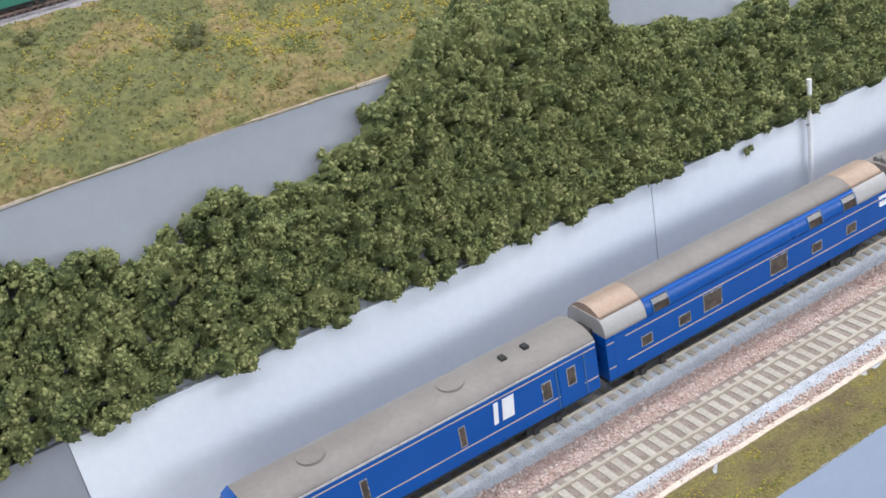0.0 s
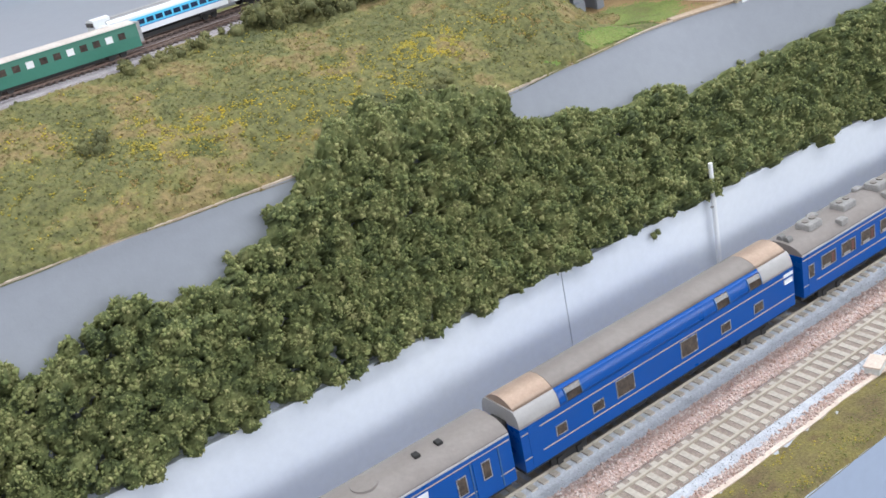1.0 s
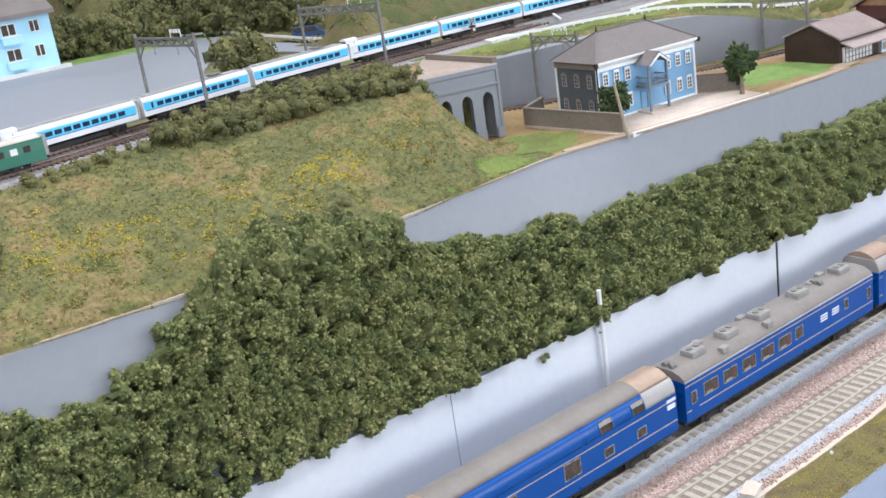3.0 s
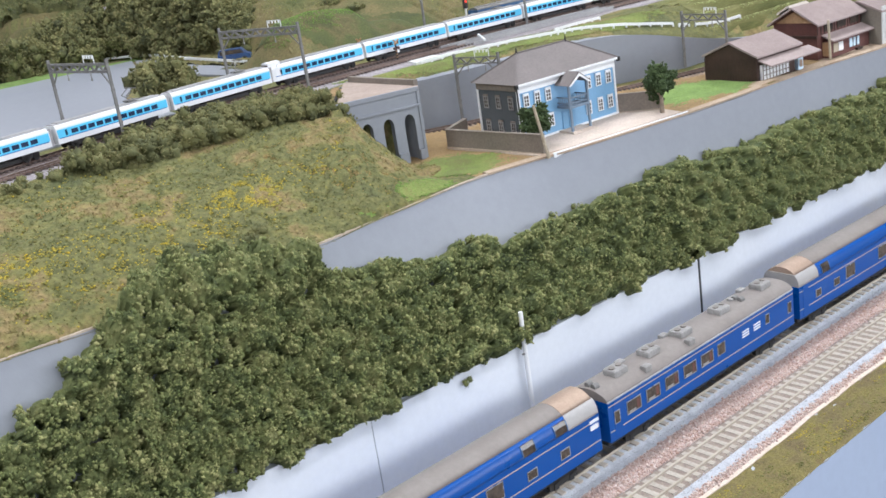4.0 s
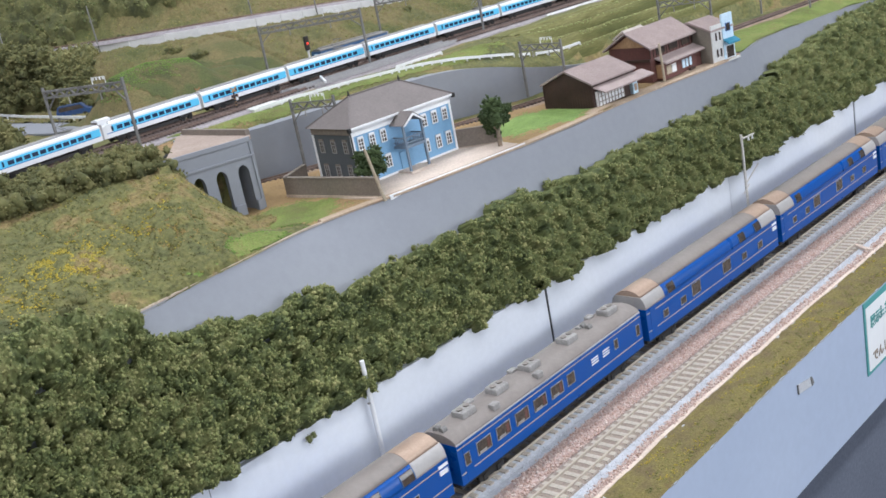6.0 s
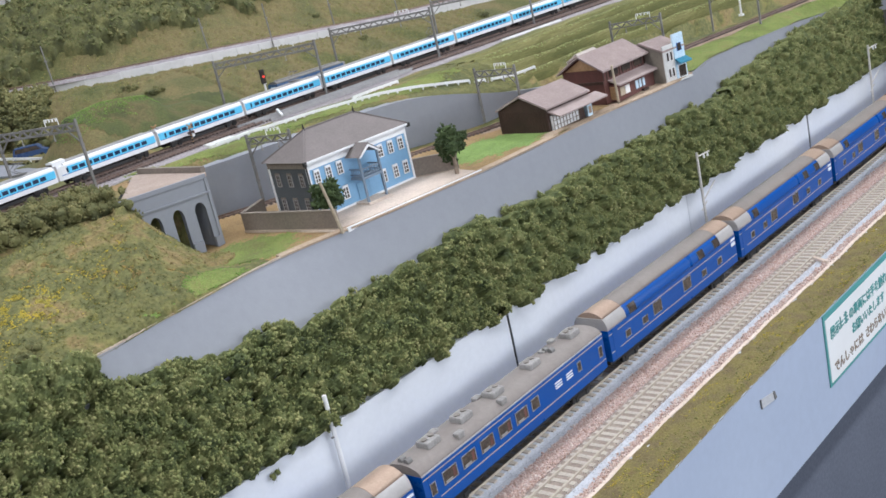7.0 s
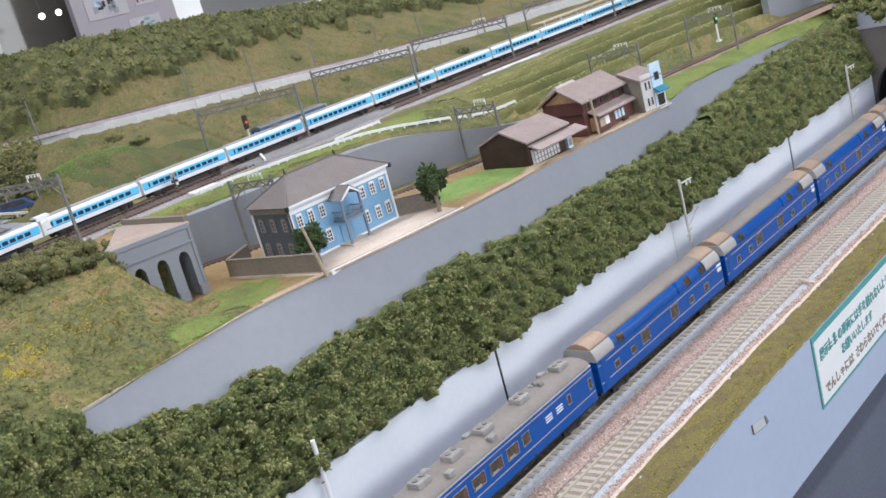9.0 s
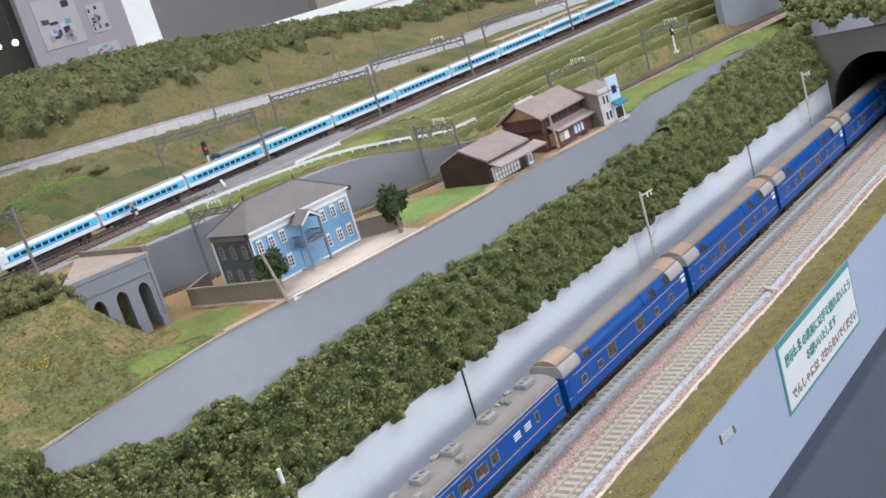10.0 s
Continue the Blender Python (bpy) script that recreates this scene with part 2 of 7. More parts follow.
M_POST = surface("grey_plastic_post", [(0.15, 0.145, 0.14), (0.22, 0.215, 0.21)], 12, 0.6)
M_LIGHTPOST = surface("light_grey_plastic", [(0.25, 0.24, 0.235), (0.33, 0.32, 0.31)], 12, 0.6)
M_POLE = surface("pale_concrete_pole", [(0.50, 0.48, 0.46), (0.66, 0.64, 0.61)], 14, 0.7)
M_WOODPOLE = surface("tan_wooden_pole", [(0.38, 0.31, 0.22), (0.50, 0.43, 0.33)], 12, 0.8)
M_CLAP = surface("light_blue_clapboard", [(0.18, 0.37, 0.58), (0.21, 0.41, 0.62)], 30, 0.6, grain=0.03)
# Dark copy of the clapboard: shade of the house's left side, in colour.
M_CLAPDARK = surface("shaded_slate_clapboard", [(0.07, 0.08, 0.088), (0.09, 0.10, 0.108)], 30, 0.65, grain=0.04)
M_CLAPMID = surface("slate_blue_porch_paint", [(0.15, 0.20, 0.26), (0.18, 0.235, 0.30)], 30, 0.65, grain=0.04)
M_TRIM = surface("white_trim", [(0.76, 0.77, 0.79), (0.84, 0.85, 0.86)], 30, 0.5, grain=0.02)
M_SLATE = surface("brown_grey_slate_roof", [(0.155, 0.135, 0.13), (0.20, 0.175, 0.17)], 25, 0.75, 0.25, 1.5, grain=0.08)
M_REDROOF = surface("red_brown_tile_roof", [(0.30, 0.235, 0.225), (0.39, 0.315, 0.30)], 18, 0.7, 0.3, 1.2, grain=0.08)
M_TAN = surface("orange_tan_boards", [(0.34, 0.20, 0.10), (0.46, 0.29, 0.16)], 15, 0.75, 0.2)
M_DARKWOOD = surface("dark_brown_boards", [(0.035, 0.018, 0.012), (0.065, 0.035, 0.026)], 15, 0.7, 0.2)
M_REDWOOD = surface("red_brown_boards", [(0.095, 0.035, 0.03), (0.14, 0.055, 0.045)], 15, 0.7, 0.2)
M_FENCE = surface("taupe_wall", [(0.185, 0.155, 0.13), (0.23, 0.195, 0.165)], 25, 0.75, 0.1)
M_PAVE = surface("beige_paving", [(0.55, 0.45, 0.38), (0.64, 0.54, 0.46)], 18, 0.8, 0.15)
M_DECK = surface("pinkish_beige_deck", [(0.33, 0.255, 0.215), (0.41, 0.33, 0.285)], 20, 0.85, 0.2)
M_APT = surface("sky_blue_render", [(0.36, 0.64, 0.82), (0.40, 0.69, 0.86)], 40, 0.6, grain=0.02)
M_SHOPWALL = surface("taupe_shop_wall", [(0.20, 0.175, 0.145), (0.25, 0.22, 0.185)], 20, 0.8)
M_PALEBLUE = surface("pale_blue_shopfront", [(0.50, 0.68, 0.82), (0.58, 0.74, 0.86)], 20, 0.6)
M_AWNING = surface("teal_awning", [(0.03, 0.22, 0.34), (0.04, 0.26, 0.39)], 10, 0.7)
M_VAN = surface("dark_blue_car_paint", [(0.025, 0.065, 0.19), (0.03, 0.08, 0.22)], 20, 0.3, coat=0.4)
M_TEAL = surface("teal_print", [(0.07, 0.30, 0.29), (0.09, 0.34, 0.33)], 20, 0.6)
M_BROWNPRINT = surface("brown_print", [(0.28, 0.22, 0.17), (0.34, 0.27, 0.21)], 20, 0.6)
M_PAPER = surface("white_card", [(0.80, 0.81, 0.81), (0.86, 0.87, 0.87)], 60, 0.5, grain=0.01)
M_REDLAMP = lamp_glow("red_signal_lens", (1.0, 0.06, 0.03), 0.8)
M_GREENLAMP = lamp_glow("green_signal_lens", (0.05, 0.9, 0.3), 1.5)
M_HALLGLASS = surface("dark_beige_glass", [(0.085, 0.08, 0.07), (0.13, 0.125, 0.11)], 180, 0.12, grain=0.02, grain_size=40)
M_ROOM = surface("room_wall_paint", [(0.42, 0.405, 0.41), (0.47, 0.455, 0.46)], 400, 0.8, grain=0.02, grain_size=20)
M_FLOOR = surface("dark_grey_carpet", [(0.10, 0.115, 0.15), (0.13, 0.145, 0.185)], 120, 0.95, 0.3, 4, grain=0.1, grain_size=4)
M_CEIL = surface("ceiling_board", [(0.48, 0.48, 0.47), (0.54, 0.54, 0.53)], 300, 0.9, grain=0.02, grain_size=20)


# ---- building helpers (all in millimetres) ----
def finish(bm, name, material, parent=None, label="", m=None, smooth=False):
    me = bpy.data.meshes.new(name)
    if not bm.faces:
        raise ValueError(name)
    bmesh.ops.transform(bm, matrix=Matrix.Diagonal((MM, MM, MM, 1)), verts=bm.verts)
    bmesh.ops.recalc_face_normals(bm, faces=bm.faces)
    if smooth:
        for f in bm.faces:
            f.smooth = True
    bm.to_mesh(me)
    bm.free()
    me.materials.append(material)
    ob = new(name, me)
    if parent is not None:
        ob.parent = parent
    if m is not None:
        ob.matrix_basis = m
    if label:
        ob["label"] = label
    return ob


def part(name, bm, material, parent, label="", m=None, smooth=False):
    return finish(bm, name, material, parent, label, m, smooth)


def at(x, y, z, rz=0.0, rx=0.0, ry=0.0):
    return pose(x * MM, y * MM, z * MM, rx, ry, rz)


def thing(name, label, category, x=0, y=0, z=0, rz=0.0, group="", kind=""):
    ob = new(name)
    ob.empty_display_size = 0.01
    ob.matrix_basis = at(x, y, z, rz)
    return tagged(ob, label, category, group, kind)


def box(bm, x0, y0, z0, x1, y1, z1, bevel=0.0):
    ret = bmesh.ops.create_cube(bm, size=1.0)
    vs = ret["verts"]
    for v in vs:
        v.co = Vector((x0 + (v.co.x + 0.5) * (x1 - x0), y0 + (v.co.y + 0.5) * (y1 - y0), z0 + (v.co.z + 0.5) * (z1 - z0)))
    if bevel:
        es = list({e for v in vs for e in v.link_edges})
        bmesh.ops.bevel(bm, geom=es, offset=bevel, segments=2, affect="EDGES", profile=0.6)
    return bm


def boxed(*dims, bevel=0.0):
    return box(bmesh.new(), *dims, bevel=bevel)


def rod(bm, a, b, r0, r1=None, seg=8):
    a, b = Vector(a), Vector(b)
    d = b - a
    ret = bmesh.ops.create_cone(bm, cap_ends=True, segments=seg, radius1=r0, radius2=r0 if r1 is None else r1, depth=d.length)
    q = d.to_track_quat("Z", "Y").to_matrix().to_4x4()
    bmesh.ops.transform(bm, matrix=Matrix.Translation((a + b) / 2) @ q, verts=ret["verts"])
    return bm


def bar(bm, a, b, w):
    """A square bar from a to b."""
    a, b = Vector(a), Vector(b)
    d = b - a
    ret = bmesh.ops.create_cube(bm, size=1.0)
    q = d.to_track_quat("Z", "Y").to_matrix().to_4x4()
    bmesh.ops.transform(bm, matrix=Matrix.Translation((a + b) / 2) @ q @ Matrix.Diagonal((w, w, d.length, 1)), verts=ret["verts"])
    return bm


def prism(bm, outline, axis, lo, hi):
    """outline: 2D points, pushed along axis from lo to hi (x: points are y, z; y: points are x, z; z: points are x, y)."""
    def put(p, t):
        return {"x": (t, p[0], p[1]), "y": (p[0], t, p[1]), "z": (p[0], p[1], t)}[axis]
    a = [bm.verts.new(put(p, lo)) for p in outline]
    b = [bm.verts.new(put(p, hi)) for p in outline]
    n = len(outline)
    bm.faces.new(a)
    bm.faces.new(b[::-1])
    for i in range(n):
        bm.faces.new((a[i], a[(i + 1) % n], b[(i + 1) % n], b[i]))
    return bm


def sweep(name, path, profile, material, parent=None, label=""):
    """A profile of (sideways, up) points drawn along a path of (x, y, z)."""
    bm = bmesh.new()
    rings = []
    pts = [Vector(p) for p in path]
    for i, p in enumerate(pts):
        d = (pts[min(i + 1, len(pts) - 1)] - pts[max(i - 1, 0)])
        side = Vector((-d.y, d.x, 0)).normalized()
        rings.append([bm.verts.new(p + side * s + Vector((0, 0, u))) for s, u in profile])
    n = len(profile)
    for r0, r1 in zip(rings, rings[1:]):
        for i in range(n):
            bm.faces.new((r0[i], r1[i], r1[(i + 1) % n], r0[(i + 1) % n]))
    bm.faces.new(rings[0])
    bm.faces.new(rings[-1][::-1])
    return finish(bm, name, material, parent, label)


def mesh_of(name, verts, faces, material, parent=None, smooth=False, tips=None, first_tip=0):
    """verts in mm as an array, faces as an index array."""
    me = bpy.data.meshes.new(name)
    v = np.asarray(verts, dtype=np.float32) * MM
    f = np.asarray(faces, dtype=np.int32)
    k = f.shape[1]
    me.vertices.add(len(v))
    me.vertices.foreach_set("co", v.ravel())
    me.loops.add(f.size)
    me.loops.foreach_set("vertex_index", f.ravel())
    me.polygons.add(len(f))
    me.polygons.foreach_set("loop_start", np.arange(0, f.size, k, dtype=np.int32))
    if smooth:
        me.polygons.foreach_set("use_smooth", np.ones(len(f), dtype=bool))
    me.update(calc_edges=True)
    me.validate()
    me.materials.append(material)
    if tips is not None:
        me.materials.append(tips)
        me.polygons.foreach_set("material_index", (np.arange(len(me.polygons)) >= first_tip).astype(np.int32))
    ob = new(name, me)
    if parent is not None:
        ob.parent = parent
    return ob


OCTA_V = np.array([(1, 0, 0), (-1, 0, 0), (0, 1, 0), (0, -1, 0), (0, 0, 1), (0, 0, -1)], dtype=float)
OCTA_F = np.array([(0, 2, 4), (2, 1, 4), (1, 3, 4), (3, 0, 4), (2, 0, 5), (1, 2, 5), (3, 1, 5), (0, 3, 5)])


def tumble(n, r):
    """Random turns, as n matrices."""
    a = r.normal(size=(n, 4))
    a /= np.linalg.norm(a, axis=1, keepdims=True)
    w, x, y, z = a.T
    return np.stack([1 - 2 * (y * y + z * z), 2 * (x * y - z * w), 2 * (x * z + y * w),
                    2 * (x * y + z * w), 1 - 2 * (x * x + z * z), 2 * (y * z - x * w),
                    2 * (x * z - y * w), 2 * (y * z + x * w), 1 - 2 * (x * x + y * y)], axis=1).reshape(n, 3, 3)


def crumbs(name, centres, sizes, material, rng, flat=1.0, parent=None):
    """Small uneven lumps, one at each centre, joined in one mesh."""
    n = len(centres)
    v = np.repeat(OCTA_V[None], n, axis=0) * rng.uniform(0.55, 1.35, (n, 6, 1))
    v = np.einsum("nij,nkj->nki", tumble(n, rng), v) * np.asarray(sizes)[:, None, None]
    v[:, :, 2] *= flat
    v += np.asarray(centres)[:, None, :]
    f = (OCTA_F[None] + (np.arange(n) * 6)[:, None, None]).reshape(-1, 3)
    return mesh_of(name, v.reshape(-1, 3), f, material, parent)


def icosphere(times):
    bm = bmesh.new()
    bmesh.ops.create_icosphere(bm, subdivisions=times, radius=1.0)
    v = np.array([tuple(p.co) for p in bm.verts])
    f = np.array([[p.index for p in q.verts] for q in bm.faces])
    bm.free()
    return v, f


ICO_V, ICO_F = icosphere(2)
SMALL_V, SMALL_F = icosphere(1)


def foliage(name, centres, radii, material, r, per=27, crumb=(0.2, 0.4), parent=None, rough=True, tips=None):
    """Foam clumps: an uneven lump at each centre with small crumbs over its outside, joined in one mesh."""
    c, rad = np.asarray(centres, float), np.asarray(radii, float)
    n = len(c)
    base_v, base_f = (SMALL_V, SMALL_F) if rough else (ICO_V, ICO_F)
    core = np.repeat(base_v[None], n, axis=0) * r.uniform(0.5, 1.0, (n, len(base_v), 1))
    core = core * (rad[:, None] * r.uniform(0.75, 1.2, (n, 3)))[:, None, :] + c[:, None, :]
    d = r.normal(size=(n, per, 3))
    d /= np.linalg.norm(d, axis=2, keepdims=True)
    p = (c[:, None, :] + d * (rad[:, None, None] * r.uniform(0.72, 1.06, (n, per, 1)))).reshape(-1, 3)
    sz = (rad[:, None] * r.uniform(*crumb, (n, per))).reshape(-1)
    k = len(p)
    w = np.repeat(OCTA_V[None], k, axis=0) * r.uniform(0.5, 1.4, (k, 6, 1)) * r.uniform(0.6, 1.2, (k, 1, 3)) * sz[:, None, None]
    # leaflets point outwards, a little askew
    up = d.reshape(-1, 3) + r.normal(size=(k, 3)) * 0.45
    up /= np.linalg.norm(up, axis=1, keepdims=True)
    t1 = np.cross(up, r.normal(size=(k, 3)))
    t1 /= np.linalg.norm(t1, axis=1, keepdims=True)
    t2 = np.cross(up, t1)
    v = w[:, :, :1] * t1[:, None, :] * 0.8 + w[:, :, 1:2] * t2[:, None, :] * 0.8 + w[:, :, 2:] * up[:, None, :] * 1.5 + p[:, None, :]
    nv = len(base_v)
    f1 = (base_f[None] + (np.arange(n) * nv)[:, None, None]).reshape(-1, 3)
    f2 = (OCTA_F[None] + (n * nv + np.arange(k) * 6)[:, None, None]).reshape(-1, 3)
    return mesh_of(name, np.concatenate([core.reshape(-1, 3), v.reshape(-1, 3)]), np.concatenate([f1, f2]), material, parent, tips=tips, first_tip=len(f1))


def dome_field(u, v, cell, rad, push, r, keep=None):
    """The upper hull of round lumps strewn over a jittered grid; far below zero where there is none."""
    u0, v0 = u.min() - 3 * cell, v.min() - 3 * cell
    nu, nv = int((u.max() - u0) / cell) + 5, int((v.max() - v0) / cell) + 5
    cu = u0 + (np.arange(nu)[:, None] + r.uniform(0.05, 0.95, (nu, nv))) * cell
    cv = v0 + (np.arange(nv)[None] + r.uniform(0.05, 0.95, (nu, nv))) * cell
    rr, pp = r.uniform(*rad, (nu, nv)), r.uniform(*push, (nu, nv))
    ok = np.ones((nu, nv), bool) if keep is None else keep(cu, cv)
    iu, iv = ((u - u0) / cell).astype(int), ((v - v0) / cell).astype(int)
    best = np.full(u.shape, -1e9)
    for du in (-2, -1, 0, 1, 2):
        for dv in (-2, -1, 0, 1, 2):
            a, b = np.clip(iu + du, 0, nu - 1), np.clip(iv + dv, 0, nv - 1)
            left = rr[a, b] ** 2 - (u - cu[a, b]) ** 2 - (v - cv[a, b]) ** 2
            best = np.maximum(best, np.where((left > 0) & ok[a, b], pp[a, b] + np.sqrt(np.maximum(left, 0)), -1e9))
    return best


def foam(name, us, vs, step, base, mat, seed, keep=None, area=None, big=(6.4, (3.9, 6.4), (0.0, 6.5)), gain=1.0, sink=3.0, fuzz=0.25, fuzz_size=(0.4, 1.7), mid=0.9, tips=None):
    """Lumpy foam over a surface: large lumps carrying smaller ones, with loose crumbs on top. base(u, v) gives places and normals."""
    r = np.random.default_rng(seed)
    gu, gv = np.meshgrid(np.arange(us[0], us[1], step), np.arange(vs[0], vs[1], step), indexing="ij")
    u = gu + r.uniform(-0.35, 0.35, gu.shape) * step
    v = gv + r.uniform(-0.35, 0.35, gu.shape) * step
    h = dome_field(u, v, *big, r, keep)
    out = h < -1e8
    if area is not None:
        out |= ~area(u, v)
    m1 = np.maximum(dome_field(u, v, 3.3, (1.8, 2.9), (0.0, 1.6), r), 0)
    m2 = np.maximum(dome_field(u, v, 2.1, (1.1, 1.8), (0.0, 0.9), r), 0)
    h = gain * (h + mid * m1 + 0.85 * m2 + r.normal(size=u.shape) * 0.22)
    h = np.where(out, -sink, h)
    p, nrm = base(u, v)
    q = p + nrm * h[..., None] + r.normal(size=p.shape) * (gain * 0.42 * np.clip(h, 0, 4) / 4)[..., None]
    n, m = gu.shape
    i = np.arange(n - 1)[:, None] * m + np.arange(m - 1)[None]
    f = np.stack([i, i + m, i + m + 1, i + 1], -1).reshape(-1, 4)
    f = f[~out.ravel()[f].all(axis=1)]
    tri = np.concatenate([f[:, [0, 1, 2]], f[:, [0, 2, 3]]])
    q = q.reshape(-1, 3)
    # Crumbs sit on proud spots; a paler tips material puts light there.
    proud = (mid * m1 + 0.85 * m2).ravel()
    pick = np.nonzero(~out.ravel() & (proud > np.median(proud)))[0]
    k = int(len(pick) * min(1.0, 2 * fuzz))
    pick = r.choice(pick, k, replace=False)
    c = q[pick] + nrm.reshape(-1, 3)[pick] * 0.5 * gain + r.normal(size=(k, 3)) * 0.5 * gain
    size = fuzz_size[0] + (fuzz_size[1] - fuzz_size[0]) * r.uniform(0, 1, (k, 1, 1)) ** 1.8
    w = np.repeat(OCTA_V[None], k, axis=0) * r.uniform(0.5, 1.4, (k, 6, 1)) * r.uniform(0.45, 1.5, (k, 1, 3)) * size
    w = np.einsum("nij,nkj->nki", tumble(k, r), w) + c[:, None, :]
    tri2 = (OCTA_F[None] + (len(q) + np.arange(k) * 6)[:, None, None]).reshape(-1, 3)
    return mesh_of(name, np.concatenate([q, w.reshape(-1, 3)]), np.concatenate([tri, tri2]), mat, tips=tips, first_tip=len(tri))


# ---- the plan (millimetres) ----
def curve(*pts):
    xs, ys = [p[0] for p in pts], [p[1] for p in pts]

    def f(x):
        # a smoothed straight-line curve
        x = np.asarray(x, dtype=float)
        return sum(np.interp(x + o, xs, ys) for o in (-40, -20, 0, 20, 40)) / 5
    return f


LIP = curve((-100, 57), (106, 57), (277, 49), (398, 48), (498, 60), (610, 74), (660, 56), (819, 38), (1043, 30), (1120, 17), (1195, 17), (1250, 42), (1500, 38), (2100, 36))
LIPZ = curve((-100, 204), (1280, 204), (1510, 196), (1730, 182), (2100, 176))
FAR = curve((-300, 275), (150, 285), (236, 292), (337, 316), (445, 342), (574, 362), (700, 370), (850, 374), (1000, 371), (1200, 360), (1500, 348), (2100, 338))
LOW = curve((520, 330), (600, 292), (680, 255), (780, 216), (900, 176), (1000, 148), (1100, 132), (1200, 127), (1348, 120), (1507, 99), (1693, 77), (1800, 62), (2100, 40))
RET = curve((560, 330), (650, 290), (700, 268), (830, 240), (922, 216), (1023, 190), (1150, 166), (1300, 158), (1400, 148), (1700, 112), (2100, 80))
RETZ = curve((560, 258), (680, 252), (740, 254), (880, 256.5), (935, 256), (975, 246), (1015, 236), (1060, 225), (1100, 219), (1170, 212), (2100, 204))
KERB = curve((560, 340), (700, 322), (807, 300), (990, 292), (1255, 300), (1500, 280), (2100, 270))
BACK = curve((-300, 1300), (640, 1180), (720, 1060), (770, 930), (820, 800), (900, 690), (1000, 612), (1150, 585), (1300, 566), (1700, 530), (2100, 500))
BACKZ = curve((-300, 342), (774, 338), (1000, 330), (1300, 310), (1700, 298), (2100, 292))
CREST = curve((-300, 212), (150, 224), (300, 246), (420, 262), (500, 238), (550, 206), (640, 200))
RAILTOP = 268.0


def smooth(t):
    t = np.clip(t, 0, 1)
    return t * t * (3 - 2 * t)


def terrace(x, y):
    """Which of the six steps, and how far into it."""
    f = np.clip((y - RET(x)) / np.maximum(KERB(x) - RET(x), 20), 0, 1) * 6
    return np.clip(f + (0.25 * np.sin(x / 90.0) + 0.10 * np.sin(x / 37.0 + y / 40.0)) * (f > 0.5) * (f < 5.5), 0, 6)


def ground_z(x, y):
    """Height of the planted ground behind the slope."""
    x, y = np.asarray(x, float), np.asarray(y, float)
    lip, lipz = LIP(x), LIPZ(x)
    near = CREST(x)
    # the hill on the left
    t = (y - lip) / np.maximum(near - lip, 20)
    hill = 204 + 58 * np.clip(t, 0, 1) ** (0.9 - 0.32 * smooth((x - 430) / 90)) + 5 * np.sin(np.clip(t, 0, 1) * math.pi)
    k = np.clip((y - 60) / 110, 0, 1)
    keep = np.clip((562 + 32 * k - x) / (96 - 46 * k), 0, 1)
    left = 204 + (hill - 204) * keep
    # the upper deck on the right, with the retaining wall in front
    ret, retz, kerb = RET(x), RETZ(x), KERB(x)
    up = retz + (262 - retz) * smooth(1.6 * (y - ret) / np.maximum(kerb - ret, 20))
    fr = terrace(x, y)
    ff = fr % 1.0
    terr = lipz + 3 + (262 - lipz - 3) * np.clip((np.floor(fr) + 2.5 * smooth(ff * 3.0) - 1.5 * smooth((ff - 0.40) * 2.0)) / 6, 0, 1)
    mix = smooth((x - 1060) / 120)
    up = up * (1 - mix) + terr * mix
    right = np.where(y < ret + 7, lipz + (204 - lipz) * smooth((y - lip - 6) / 26), up)
    z = np.where(x < 596, left, right)
    mid = (x >= 540) & (x < 700) & (y > 190) & (y < 330) & (x > 556 + (y - 190) * 0.80)
    z = np.where(mid & (y < RET(x) + 7), 204, z)
    z = np.where((x >= 540) & (x < 640) & (y > 184) & (x < 552 + (y - 190) * 0.80), 262, z)
    z = np.where(y > near + 2, np.where(x < 640, 262, np.where(y > kerb, 262, z)), z)
    # the far bank up to the raised line
    b, bz = BACK(x), BACKZ(x)
    foot = FAR(x) + 75 + (1 - smooth((x - 715) / 110)) * np.maximum(b - 120 - FAR(x), 0)
    bank = 262 + (bz - 15 - 262) * smooth((y - foot) / np.maximum(b - 12 - foot, 30)) ** 0.9
    on = smooth((x - 560) / 80)
    z = np.where(y > foot, 262 + (bank - 262) * on, z)
    top = bz + np.where(y > b + 40, np.interp(x, [700, 1170, 1340, 1540, 1680, 2000], [103, 101, 91, 75, 59, 50]) * smooth((y - b - 40) / 170), 0)
    z = np.where(y > b + 28, 262 + (top - 262) * on, z)
    # two grassy mounds with narrow crests beside the siding
    crest_z = np.interp(x, [672, 700, 745, 800, 822, 850, 872, 906], [262, 310, 317, 310, 292, 290, 286, 262])
    side = np.where(y < 515, smooth((y - 438) / 77), smooth((615 - y) / 100))
    return np.where((crest_z > 262.5) & (side > 0.01), np.maximum(z, 262 + (crest_z - 262) * side), z)


rng = np.random.default_rng(7)


def ripple(x, y):
    return 1.2 * np.sin(x / 31 + y / 17) * np.sin(y / 23) + 0.5 * np.sin(x / 13 - y / 19)


